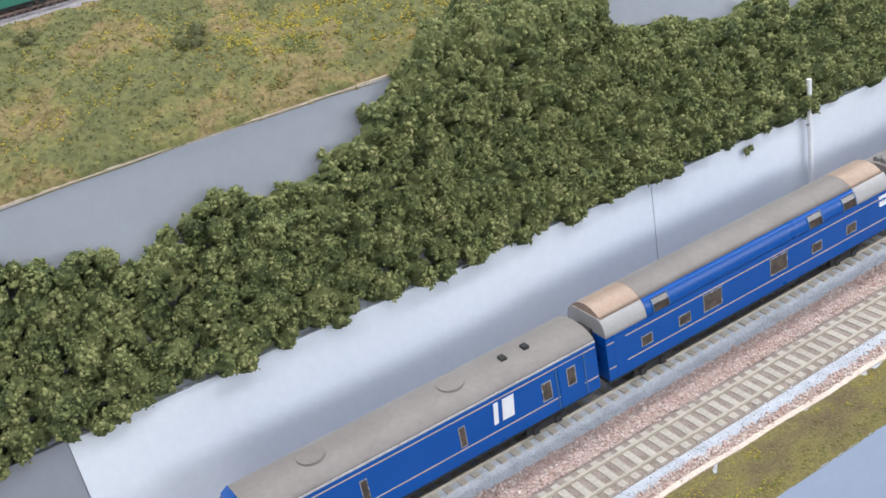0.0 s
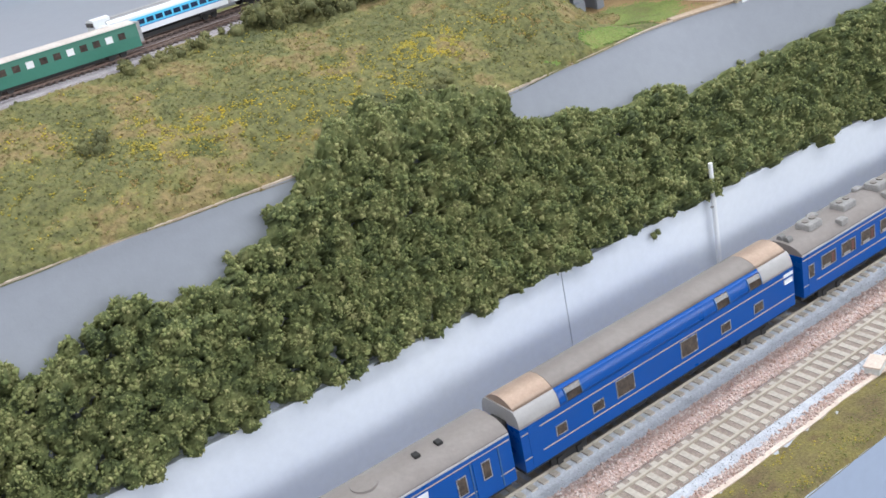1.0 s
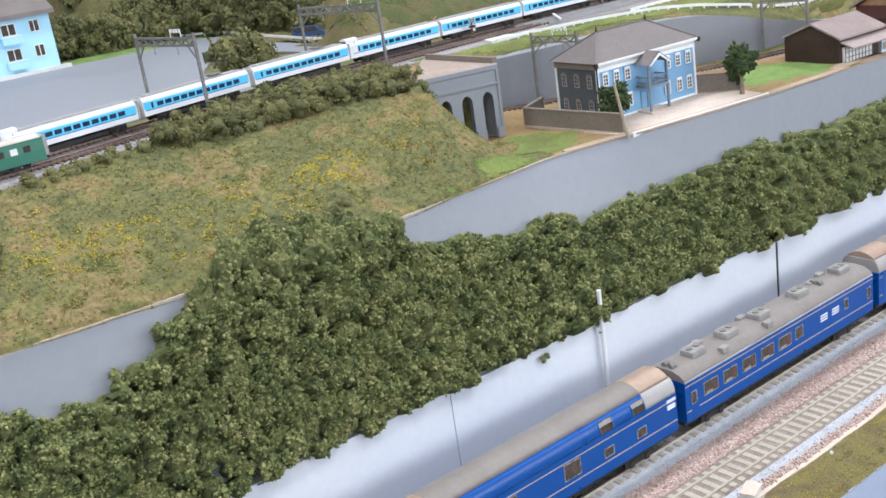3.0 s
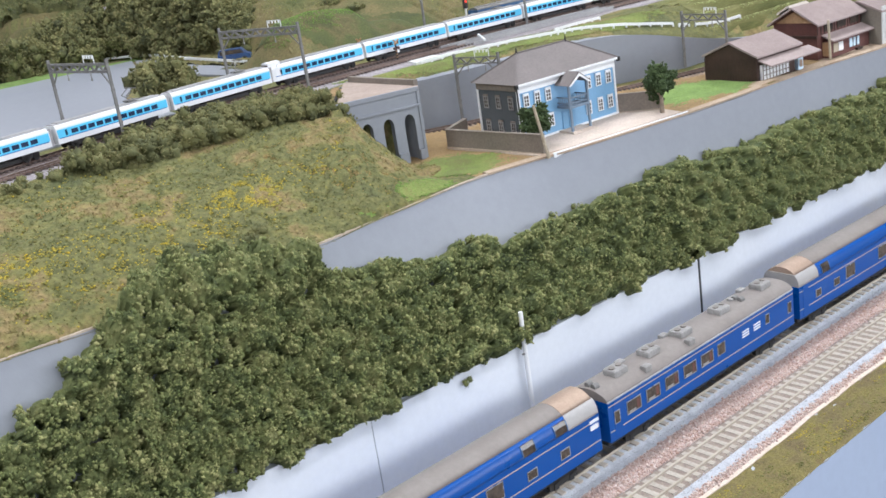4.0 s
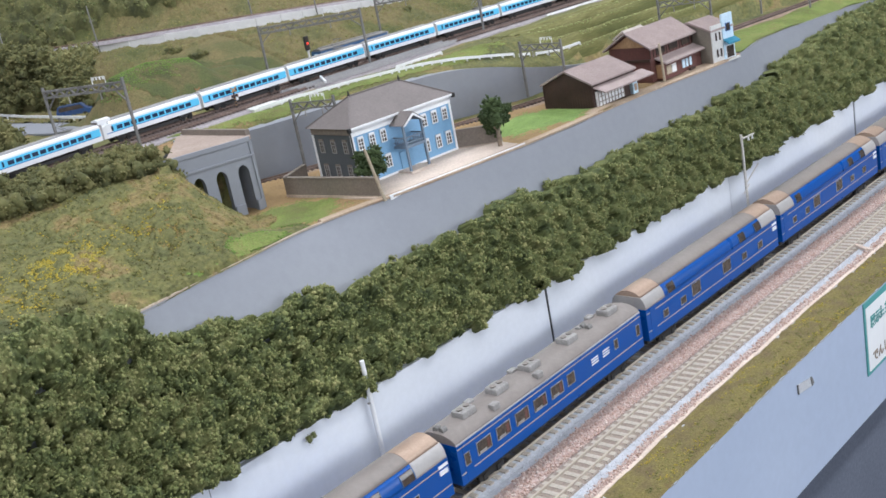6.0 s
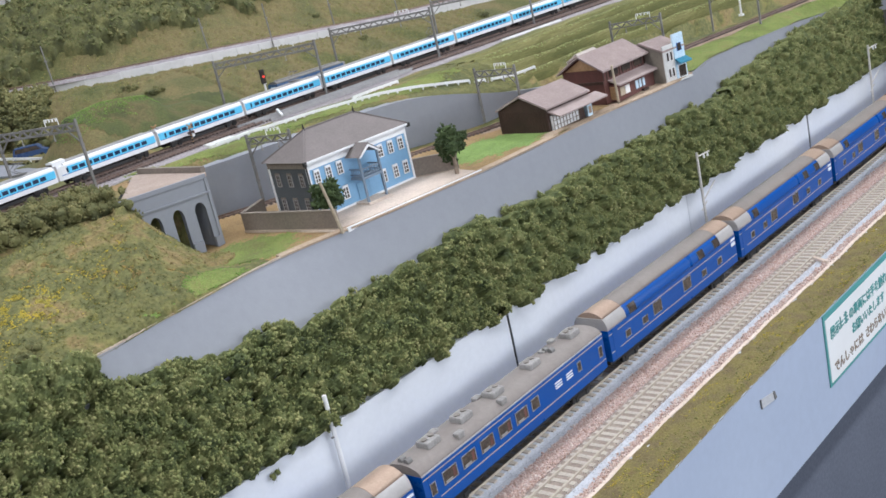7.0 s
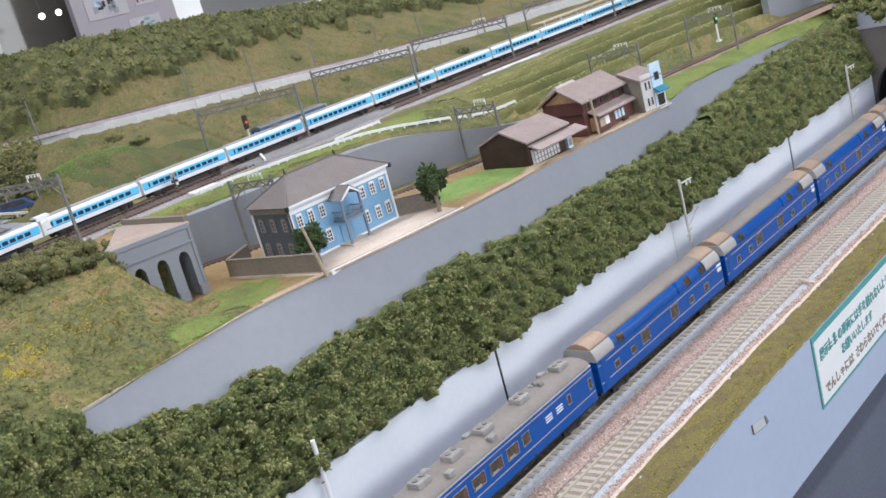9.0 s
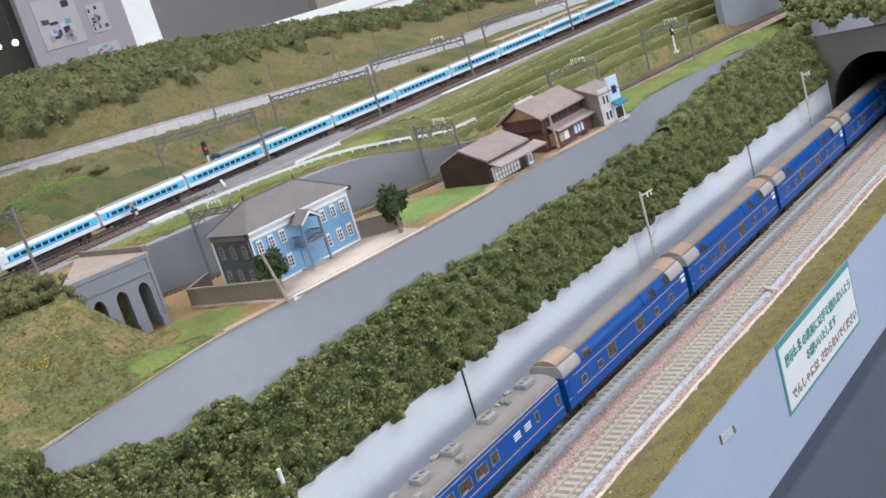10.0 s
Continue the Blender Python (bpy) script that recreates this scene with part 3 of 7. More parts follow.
def sheet(name, x0, x1, y0, y1, step, material, rough=0.8, lift=0.0, keep=None, stepy=None, sink=None):
    xs, ys = np.arange(x0, x1 + step, step), np.arange(y0, y1 + step, stepy or step)
    gx, gy = np.meshgrid(xs, ys, indexing="ij")
    gy = np.maximum(gy, LIP(gx))
    gz = ground_z(gx, gy) + lift + ripple(gx, gy) - (sink(gx, gy) * 14.0 if sink else 0.0)
    v = np.stack([gx, gy, gz], -1).reshape(-1, 3)
    n, m = len(xs), len(ys)
    i = np.arange((n - 1))[:, None] * m + np.arange(m - 1)[None]
    f = np.stack([i, i + m, i + m + 1, i + 1], -1).reshape(-1, 4)
    if keep is not None:
        f = f[keep(gx, gy).ravel()[f].all(axis=1)]
    return mesh_of(name, v, f, material, smooth=True)


# ---- large structure ----
tagged(sheet("ground", -300, 2050, 30, 1364, 7, M_HILL, keep=lambda x, y: (y < 1206) | (x < 1150), sink=lambda x, y: ((x > 1096) & (y > RET(x) + 28) & (y < KERB(x) - 2)) | ((x > 660) & (y > FAR(x) + 80))), "model hillside and deck covered in dry olive grass flocking", "ground", kind="structure")

tagged(sheet("bank", 566, 2046, 424, 1364, 7, M_BANK, 1.0, 1.0, lambda x, y: (y > FAR(x) + 62) & ((y < 1206) | (x < 1150)) & ((x > 664) | (y > 1040))), "far grassy bank in olive and brown flocking, dimmed for weaker light", "ground", kind="structure")

# front deck with its two ballasted tracks
def drift(x):
    """The front shelf runs straight on while the white wall bends away from it at the near end."""
    u = 850.0 - np.asarray(x, float)
    return -0.0135 * (u + np.sqrt(u * u + 1600.0))


tagged(finish(prism(bmesh.new(), [(-420, -170.4 + float(drift(-420))), (800, -170.4 + float(drift(800))), (900, -170.4 + float(drift(900))), (2050, -170.4), (2050, 14), (-420, 14)], "z", -8, 0.2), "track_deck", M_FINEBALLAST), "front shelf covered in pale grey ballast", "ground", kind="structure")
EDGE = [-420, 0, 300, 600, 750, 800, 830, 850, 870, 900, 960, 1100, 1500, 2050]
tagged(sweep("fascia", [(x, -173.75 + float(drift(x)), 0) for x in EDGE], [(-3.25, -121), (-3.25, -2.5), (3.25, -2.5), (3.25, -121)], M_FASCIA), "pale blue-grey painted front board of the layout table", "panel", kind="structure")
tagged(sweep("table_skirt", [(x, -136 + float(drift(x)), 0) for x in EDGE], [(-4, -900), (-4, -121.5), (4, -121.5), (4, -900)], M_FLOOR), "dark grey cloth skirt under the layout table", "skirt", kind="structure")

# white backing boards, with added black strips filling the open joints between them
wall = thing("wall_white", "white painted backing boards standing behind the front tracks", "wall", kind="structure")
JOINTS = [10, 405, 769, 1098, 1427, 1752]
for a, b in zip(JOINTS, JOINTS[1:]):
    ga, gb = (0.3 if k in (10, 405, 1098) else 2.1 if k == 1427 else 1.6 for k in (a, b))
    part("panel", boxed(a + ga, 0, -3, b - gb, 6, 92, bevel=0.2), M_WALL, wall)
part("backing", boxed(11, 7, -3, 1751, 9, 90), M_DARKGAP, wall)
for k in JOINTS[1:-1]:
    part("joint_strip", boxed(k - (0.25 if k in (405, 1098) else 1.5), 0.8, -3, k + (0.25 if k in (405, 1098) else 1.5), 5, 91.5), M_DARKGAP, wall, "black strip filling the open joint")
tagged(finish(boxed(-420, 1.2, -3, 10.1, 9, 92), "wall_grey_end", M_GREY), "grey painted board beyond the white boards", "wall", kind="structure")

# steep grey slope between wall and deck
bm = bmesh.new()
xs = list(range(-420, 2051, 10))
lo = [bm.verts.new((x, 4, 91)) for x in xs]
hi = [bm.verts.new((x, float(LIP(x)) + 1, float(LIPZ(x)) + 0.5)) for x in xs]
lo2 = [bm.verts.new((x, 12, 89)) for x in xs]
hi2 = [bm.verts.new((x, float(LIP(x)) + 9, float(LIPZ(x)) - 4)) for x in xs]
face = [[bm.verts.new(v.co) for v in row] for row in (lo, hi)]
for i in range(len(xs) - 1):
    bm.faces.new((face[0][i], face[0][i + 1], face[1][i + 1], face[1][i]))
    bm.faces.new((lo2[i], hi2[i], hi2[i + 1], lo2[i + 1]))
    bm.faces.new((hi[i], hi[i + 1], hi2[i + 1], hi2[i]))
tagged(finish(bm, "grey_slope", M_GREY, smooth=True), "bare grey painted board sloping up to the deck", "slope", kind="structure")

# sandy rim along the top of the slope
sweep_path = [(x, float(LIP(x)) + 1.4, float(LIPZ(x)) + 0.8) for x in range(-420, 640, 12)]
tagged(sweep("rim", sweep_path, [(-0.8, -1), (-0.8, 0.3), (0.7, 0.4), (0.9, -1)], M_SAND), "thin pale sandy rim between grass and grey board", "trim", kind="structure")
sweep_path = [(x, float(LIP(x)) + 6, float(LIPZ(x)) + 0.8) for x in range(600, 1200, 12)]
tagged(sweep("roadside", sweep_path, [(-6, -1), (-6, 0.5), (1, 1.1), (3, -1)], M_ROADSIDE), "tan sandy roadside along the top of the grey slope", "roadside", kind="structure")

# retaining wall behind the lower line
bm = bmesh.new()
xs = list(range(560, 1180, 15))
rows_ = []
for x in xs:
    y, z = float(RET(x)), float(RETZ(x))
    rows_.append([bm.verts.new(p) for p in ((x, y - 5, 203), (x, y - 5, z + 1), (x, y + 16, z + 1), (x, y + 16, 203))])
for a, b in zip(rows_, rows_[1:]):
    for i in range(3):
        bm.faces.new((a[i], b[i], b[i + 1], a[i + 1]))
tagged(finish(bm, "wall_retaining", M_GREY), "grey painted retaining wall behind the lower line", "wall", kind="structure")


# ---- track ----
def track(name, label, path, gauge, rail_h, sleeper, pitch, bed, bed_mat, sl_mat, rail_mat, singles):
    """A track on a bed: two rails and its sleepers. path: function of x, or a constant y; z of the rail's foot."""
    f, x0, x1, z = path
    t = thing(name, label, "railway track", group="railway tracks")
    xs = np.arange(x0, x1 + 1, 25)
    line = [(float(x), float(f(x)), z) for x in xs]
    sweep("ballast", [(a, b, c - 1.6) for a, b, c in line], bed, bed_mat, t)
    for s in (-gauge / 2, gauge / 2):
        sweep("rail", line, [(s - 0.8, 0), (s - 0.8, rail_h), (s + 0.8, rail_h), (s + 0.8, 0)], rail_mat, t)
    L, W, Hh = sleeper
    xs = np.arange(x0 + 2, x1 - 2, pitch)
    if singles:
        me = None
        for x in xs:
            if me is None:
                ob = part("sleeper", boxed(-W / 2, -L / 2, -1.5, W / 2, L / 2, Hh, bevel=0.3), sl_mat, t)
                me = ob.data
            else:
                ob = new("sleeper", me)
                ob.parent = t
            ob.matrix_basis = at(x + random.uniform(-0.2, 0.2), float(f(x)), z, random.uniform(-0.6, 0.6) + math.degrees(math.atan(float(f(x + 1) - f(x - 1)) / 2)))
    else:
        vs, fs = [], []
        quad = [(0, 1, 2, 3), (4, 7, 6, 5), (0, 4, 5, 1), (1, 5, 6, 2), (2, 6, 7, 3), (3, 7, 4, 0)]
        for k, x in enumerate(xs):
            y = float(f(x))
            ang = math.atan2(float(f(x + 5)) - float(f(x - 5)), 10)
            c, s = math.cos(ang), math.sin(ang)
            for zz in (-1.5, Hh):
                for dx, dy in ((-W / 2, -L / 2), (W / 2, -L / 2), (W / 2, L / 2), (-W / 2, L / 2)):
                    vs.append((x + dx * c - dy * s, y + dx * s + dy * c, z + zz))
            fs += [tuple(8 * k + i for i in q) for q in quad]
        tagged(mesh_of("sleeper_row", vs, fs, sl_mat, t), kind="stuff")
    return t


T1, T2 = -40.0, -105.5
BED_T = [(-20, 0.1), (-14, 1.5), (14, 1.5), (20, 0.1)]
track("main_track", "tan-railed track on pale grey ballast beside the white wall", (lambda x: T1 + drift(x), -400, 2040, 1.6), 16.5, 2.4, (31, 4.6, 0.9), 9.4, BED_T, M_FINEBALLAST, M_SLEEPER, M_RAIL, True)
track("outer_track", "empty tan-railed track on grey and pink ballast", (lambda x: T2 + drift(x), -400, 2040, 1.6), 16.5, 2.4, (28, 4.8, 0.9), 9.4, [(-15, 0.1), (-12, 1.9), (14, 1.9), (18, 0.1)], M_TANBED, M_SLEEPER, M_RAIL, True)

# pink stones between the tracks and along the outer edge
def stones(name, label, mid, half, n, lift):
    x = rng.uniform(-60, 1800, n)
    p = np.stack([x, mid(x) + rng.uniform(-1, 1, n) * half + rng.normal(size=n) * 0.8, lift + rng.uniform(-0.4, 1.2, n)], -1)
    tagged(crumbs(name, p, rng.uniform(0.6, 1.35, n), M_PINKSTONE, rng), label, "gravel", kind="stuff")


tagged(sweep("gravel_bed", [(x, -77.25 + float(drift(x)), -2) for x in EDGE], [(-10.25, 0), (-10.25, 2.7), (10.25, 2.7), (10.25, 0)], M_PINKBASE), "bed of pink gravel between the tracks", "gravel bed", kind="structure")
stones("pink_gravel", "loose pink and white stones between the two tracks", lambda x: -77.5 + drift(x), 10.5, 14500, 0.7)


n = 6500
x = rng.uniform(-40, 1760, n)
y = np.where(rng.uniform(0, 1, n) < 0.5, rng.uniform(-67, -55, n), rng.uniform(-133, -117, n)) + drift(x)
tagged(crumbs("grey_gravel", np.stack([x, y, rng.uniform(0.2, 0.6, n)], -1), rng.uniform(0.4, 0.85, n), M_GREYSTONE, rng), "fine pale grey stones beside the two tracks", "gravel", kind="stuff")


def strip_y(x):
    """Line of the wooden strip along the gravel."""
    x = np.asarray(x, float)
    return -138.2 + drift(x) + 0.7 * np.sin(x / 37) + 0.4 * np.sin(x / 11)


sweep_path = [(float(x), float(strip_y(x)) + 4.6, -2) for x in range(-400, 2041, 10)]
tagged(sweep("gravel_bed", sweep_path, [(-4, 0), (-4, 2.6), (3.5, 2.8), (3.5, 0)], M_PINKBASE), "bed of pink gravel beside the outer track", "gravel bed", kind="structure")
stones("pink_gravel", "loose pink and white stones along the wooden strip", lambda x: strip_y(x) + 5.4, 3.8, 7600, 1.0)
edge = [(float(x), float(strip_y(x)), 0) for x in range(-400, 2041, 8)]
tagged(sweep("edge_strip", edge, [(-1.7, -2), (-1.7, 1.3), (1.7, 1.5), (1.7, -2)], M_WOOD), "thin bare wooden strip holding the gravel", "trim", kind="structure")
edge = [(x, -10 + 0.6 * math.sin(x / 41), 0) for x in range(-400, 1752, 8)]
tagged(sweep("wall_strip", edge, [(-2.4, -2), (-2.4, 1.6), (2.4, 1.8), (2.4, -2)], M_WOOD), "thin wooden strip at the foot of the white wall", "trim", kind="structure")
# Flush black strip drawn as the dark gap along the wall foot.
tagged(finish(boxed(-400, -6.5, -2, 1752, -0.6, 0.2), "wall_gap", M_DARKGAP), "black strip drawing the dark gap at the foot of the white wall", "trim", kind="structure")

# grass strip along the front edge
xs = np.arange(-400, 2041, 5)
ys = np.linspace(0, 1, 10)
gx, gu = np.meshgrid(xs, ys, indexing="ij")
gy = -177.3 + drift(gx) + gu * (strip_y(gx) - 1.6 + 177.3 - drift(gx))
gz = 0.6 - 3.4 * np.clip(1 - gu * 9, 0, 1) + 1.2 * np.sin(np.linspace(0, math.pi, 10))[None] + rng.normal(size=gx.shape) * 0.4
m_ = len(ys)
i = np.arange(len(xs) - 1)[:, None] * m_ + np.arange(m_ - 1)[None]
strip = mesh_of("grass_strip", np.stack([gx, gy, gz], -1).reshape(-1, 3), np.stack([i, i + m_, i + m_ + 1, i + 1], -1).reshape(-1, 4), M_STRIPGRASS, smooth=True)
tagged(strip, "strip of olive and yellow flocked grass along the table edge", "grass", kind="structure")
n = 13000
p = np.stack([rng.uniform(100, 1700, n), rng.uniform(-175, -144, n), np.full(n, 1.4)], -1)
p[:, 1] += drift(p[:, 0])
p = p[(p[:, 1] < strip_y(p[:, 0]) - 3) & (np.sin(p[:, 0] / 21) + np.sin(p[:, 0] / 8.3 + p[:, 1] / 5) > 0.3)]
tagged(crumbs("flower_tufts", p, rng.uniform(0.4, 0.9, len(p)), M_YELLOWTUFT, rng, 0.6), "yellow tufts on the front grass strip", "grass", kind="stuff")
n = 8000
p = np.stack([rng.uniform(-60, 1800, n), rng.uniform(-176, -152, n), np.full(n, 1.6)], -1)
p[:, 1] += drift(p[:, 0])
tagged(crumbs("grass_tufts", p, rng.uniform(0.4, 1.1, n), M_TUFT, rng, 0.6), "short olive tufts on the front grass strip", "grass", kind="stuff")

# upper lines
UPBED = [(-13, -4), (-9, 0.8), (9, 0.8), (13, -4)]
zu = RAILTOP - 2.6
track("upper_near_track", "dark-sleepered double line, nearer track on the embankment", (lambda x: FAR(x) - 37, -400, 2040, zu), 9, 1.8, (17, 2.0, 0.8), 5.0, UPBED, M_LILAC, M_DARKSLEEPER, M_RUSTRAIL, False)
track("upper_far_track", "dark-sleepered double line, farther track on the embankment", (FAR, -400, 2040, zu), 9, 1.8, (17, 2.0, 0.8), 5.0, UPBED, M_DARKBALLAST, M_DARKSLEEPER, M_RUSTRAIL, False)
track("siding_track", "dark siding behind the double line", (lambda x: FAR(x) + 37, 840, 2040, zu), 9, 1.8, (17, 2.0, 0.8), 5.0, UPBED, M_DARKBALLAST, M_DARKSLEEPER, M_RUSTRAIL, False)
track("lower_track", "brown single line passing behind the houses", (LOW, 560, 2040, 205.6), 9, 1.8, (17, 2.0, 0.8), 5.0, [(-19, -4), (-12, 0.8), (12, 0.8), (19, -4)], M_BROWNBED, M_DARKSLEEPER, M_RUSTRAIL, False)
def backz(x):
    return float(BACKZ(x)) + 2


t = thing("raised_track", "single line on the raised bank behind the white wall", "railway track", group="railway tracks")
line = [(float(x), float(BACK(x)) + 18, backz(x)) for x in range(720, 2041, 20)]
sweep("ballast", line, [(-12, -4), (-9, 0.8), (9, 0.8), (12, -4)], M_LILAC, t)
for s in (-4.5, 4.5):
    sweep("rail", line, [(s - 0.7, 0.6), (s - 0.7, 2.4), (s + 0.7, 2.4), (s + 0.7, 0.6)], M_RUSTRAIL, t)
# ballast shoulder between hill and near line
sh = [(float(x), float(FAR(x)) - 37, zu - 3.2) for x in range(-400, 2041, 25)]
tagged(sweep("ballast_shoulder", sh, [(-25, -3), (-22, 1.2), (52, 1.4), (56, -3)], M_LILAC), "grey-lilac ballast formation under the double line", "ballast", kind="structure")

# white retaining wall under the raised line, as separate slabs
bw = thing("wall_raised", "pale concrete slab wall below the raised line", "wall", kind="structure")
slab = None
for k in range(39):
    x = 800 + 32 * k
    y0, z0, y1, z1 = float(BACK(x)) + 3, float(BACKZ(x)), float(BACK(x + 32)) + 3, float(BACKZ(x + 32))
    if slab is None:
        slab = part("slab", boxed(0.1, -2, -20, 31.9, 2, -1, bevel=0.2), M_SLAB, bw)
        ob = slab
    else:
        ob = new("slab", slab.data)
        ob.parent = bw
    ob.matrix_basis = Matrix.Translation((x * MM, y0 * MM, z0 * MM)) @ Matrix.Rotation(math.atan2(y1 - y0, 32), 4, "Z") @ Matrix.Rotation(-math.atan2(z1 - z0, 32), 4, "Y") @ Matrix.Diagonal((math.hypot(y1 - y0, 32) / 32, 1, 1, 1))

# bare grey plot behind the double line on the left
tagged(finish(prism(bmesh.new(), [(-420, 352), (490, 376), (520, 560), (548, 610), (640, 782), (700, 936), (-420, 936)], "z", 262, 264.6), "grey_plot", M_GREY), "bare grey painted building plot beside the line", "plot", kind="structure")

tagged(finish(prism(bmesh.new(), [(470, 937), (724, 937), (735, 1010), (500, 1020)], "z", 261, 264), "grass_verge", M_GREENGRASS), "bright green grass verge behind the grey plot", "grass", kind="structure")

# ---- tunnel at the far end ----
tun = thing("tunnel_portal", "brown-grey concrete tunnel mouth for the front tracks", "tunnel portal", 1752, 0, 0, kind="structure")
bm = bmesh.new()
inner = [(-148, -4), (-148, 42)] + [(-74 + 74 * math.cos(a), 42 + 82 * math.sin(a)) for a in np.linspace(math.pi, 0, 21)] + [(0, 42), (0, -4)]
hull = [(-220, -4), (-220, 42)] + [(-74 + 146 * math.cos(a), min(160, 42 + 240 * math.sin(a))) for a in np.linspace(math.pi, 0, 21)] + [(30, 42), (30, -4)]
for xx in (0, 14):
    vi = [bm.verts.new((xx, y, z)) for y, z in inner]
    vo = [bm.verts.new((xx, max(-220, min(30, y)), z)) for y, z in hull]
    for k in range(len(vi) - 1):
        bm.faces.new((vi[k], vi[k + 1], vo[k + 1], vo[k]))
    if xx == 0:
        first = vi
    else:
        for k in range(len(vi) - 1):
            bm.faces.new((first[k], first[k + 1], vi[k + 1], vi[k]))
part("portal", bm, M_TUNNEL, tun)
bm = bmesh.new()
for xx in (14, 290):
    vi = [bm.verts.new((xx, y, z)) for y, z in inner]
    if xx == 14:
        first = vi
    else:
        for k in range(len(vi) - 1):
            bm.faces.new((first[k], first[k + 1], vi[k + 1], vi[k]))
        bm.faces.new(vi)
part("lining", bm, M_BLACK, tun, "black tunnel lining")

# ---- the room ----
def room_wall(name, x0, y0, z0, x1, y1, z1, mat, label):
    tagged(finish(boxed(x0, y0, z0, x1, y1, z1), name, mat), label, "wall", kind="structure")


tagged(finish(boxed(-3500, -5000, -960, 6500, 3600, -900), "floor", M_FLOOR), "dark grey carpet of the exhibition hall", "floor", kind="structure")
# Ceiling and side and window walls are unseen, added to bounce the light.
tagged(finish(boxed(-3500, -5000, 1700, 6500, 3600, 1760), "ceiling", M_CEIL), "assumed white ceiling of the exhibition hall", "ceiling", kind="structure")
room_wall("wall_north", -3500, 3540, -900, 6500, 3600, 1700, M_ROOM, "greyish white far wall of the hall")
room_wall("wall_west", -3560, -5000, -900, -3500, 3600, 1700, M_ROOM, "assumed greyish white side wall of the hall")
room_wall("wall_east", 6500, -5000, -900, 6560, 3600, 1700, M_ROOM, "assumed greyish white side wall of the hall")
room_wall("wall_south", -3500, -5060, -900, 6500, -5000, 300, M_ROOM, "assumed wall below the unseen hall windows")
room_wall("wall_south_top", -3500, -5060, 1600, 6500, -5000, 1700, M_ROOM, "assumed wall above the unseen hall windows")

# ---- hedge ----
HX = [16, 51, 77, 91, 113, 134, 148, 192, 220, 231, 257, 286, 319, 362, 412, 426, 468, 495, 545, 580, 603, 667, 762, 828, 885, 925, 1016, 1098, 1118, 1218, 1285, 1488, 1738]
HZ = [187, 178, 168, 170, 176, 186, 172, 176, 182, 199, 204, 216, 226, 215, 198, 185, 187, 173, 174, 160, 163, 166, 175, 172, 165, 174, 169, 174, 183, 170, 178, 192, 192]


def HTOP(x):
    """Height of the hedge's uneven top edge."""
    return np.interp(x, HX, HZ) - 3.0


def slope_base(x, v):
    """A place on the grey slope, v mm up from its foot and on over the lip, with its normal."""
    lip, lipz = LIP(x), LIPZ(x)
    ly, lz = lip - 4, lipz - 91
    run = np.hypot(ly, lz)
    over = np.maximum(v - run, 0)
    w = np.minimum(v, run)
    y = 4 + ly / run * w + over
    z = np.where(over > 0, ground_z(x, np.maximum(y, lip + 0.5)), 91 + lz / run * w)
    k = smooth((v - run + 14) / 24)
    ny, nz = -lz / run * (1 - k) - 0.6 * k, ly / run * (1 - k) + 0.8 * k
    return np.stack([x, y, z], -1), np.stack([0 * x, ny, nz], -1)


def on_hedge(x, v):
    """Where the hedge grows on the slope."""
    ly, lz = LIP(x) - 4, LIPZ(x) - 91
    run = np.hypot(ly, lz)
    top = np.minimum((HTOP(x) - 91) * run / lz, run + 2) - 6
    spill = np.where((x > 262) & (x < 408), np.maximum((HTOP(x) - 194) * 1.25, 0) * np.clip((x - 240) / 50, 0, 1), 0)
    top = np.where(spill > 3, run + spill - 5, top)
    return (v < top) & (v > 1.0 + 2.5 * np.sin(x / 23.0) * np.sin(x / 7.1))


HL = "thick dark green foam hedge glued over the slope above the white wall"
# Dark foam under paler crumbs paints the hedge's lit tops and shaded crevices.
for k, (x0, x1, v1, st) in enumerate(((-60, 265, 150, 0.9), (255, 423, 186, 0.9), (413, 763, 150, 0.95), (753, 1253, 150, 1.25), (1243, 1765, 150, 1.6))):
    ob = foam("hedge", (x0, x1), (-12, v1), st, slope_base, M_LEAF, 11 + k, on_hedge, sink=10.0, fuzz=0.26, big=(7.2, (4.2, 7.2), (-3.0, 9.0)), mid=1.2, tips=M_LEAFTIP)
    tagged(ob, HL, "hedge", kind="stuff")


r = np.random.default_rng(41)
cs, rs = [], []
for x in np.arange(-50, 1745, 13.0):
    x_ = x + r.uniform(-6, 6)
    if 262 < x_ < 408 or r.uniform() < 0.3:
        continue
    ly, lz = float(LIP(x_)) - 4, float(LIPZ(x_)) - 91
    run = math.hypot(ly, lz)
    v_ = (float(HTOP(x_)) - 91) * run / lz - 6 + r.uniform(-5, 4)
    p, nrm = slope_base(np.array([x_]), np.array([min(v_, run)]))
    for k in range(r.integers(2, 5)):
        cs.append(tuple(p[0] + nrm[0] * r.uniform(2, 6) + r.normal(size=3) * 2.2))
        rs.append(r.uniform(2.6, 4.8))
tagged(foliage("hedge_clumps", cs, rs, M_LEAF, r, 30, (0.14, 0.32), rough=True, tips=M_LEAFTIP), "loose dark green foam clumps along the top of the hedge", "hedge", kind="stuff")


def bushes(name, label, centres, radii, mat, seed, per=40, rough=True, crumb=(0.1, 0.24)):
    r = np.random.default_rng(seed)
    # Outer crumbs get the paler tips colour, so light is painted on them.
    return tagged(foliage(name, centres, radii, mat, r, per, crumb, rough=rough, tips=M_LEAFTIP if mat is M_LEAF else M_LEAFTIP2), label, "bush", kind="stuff")


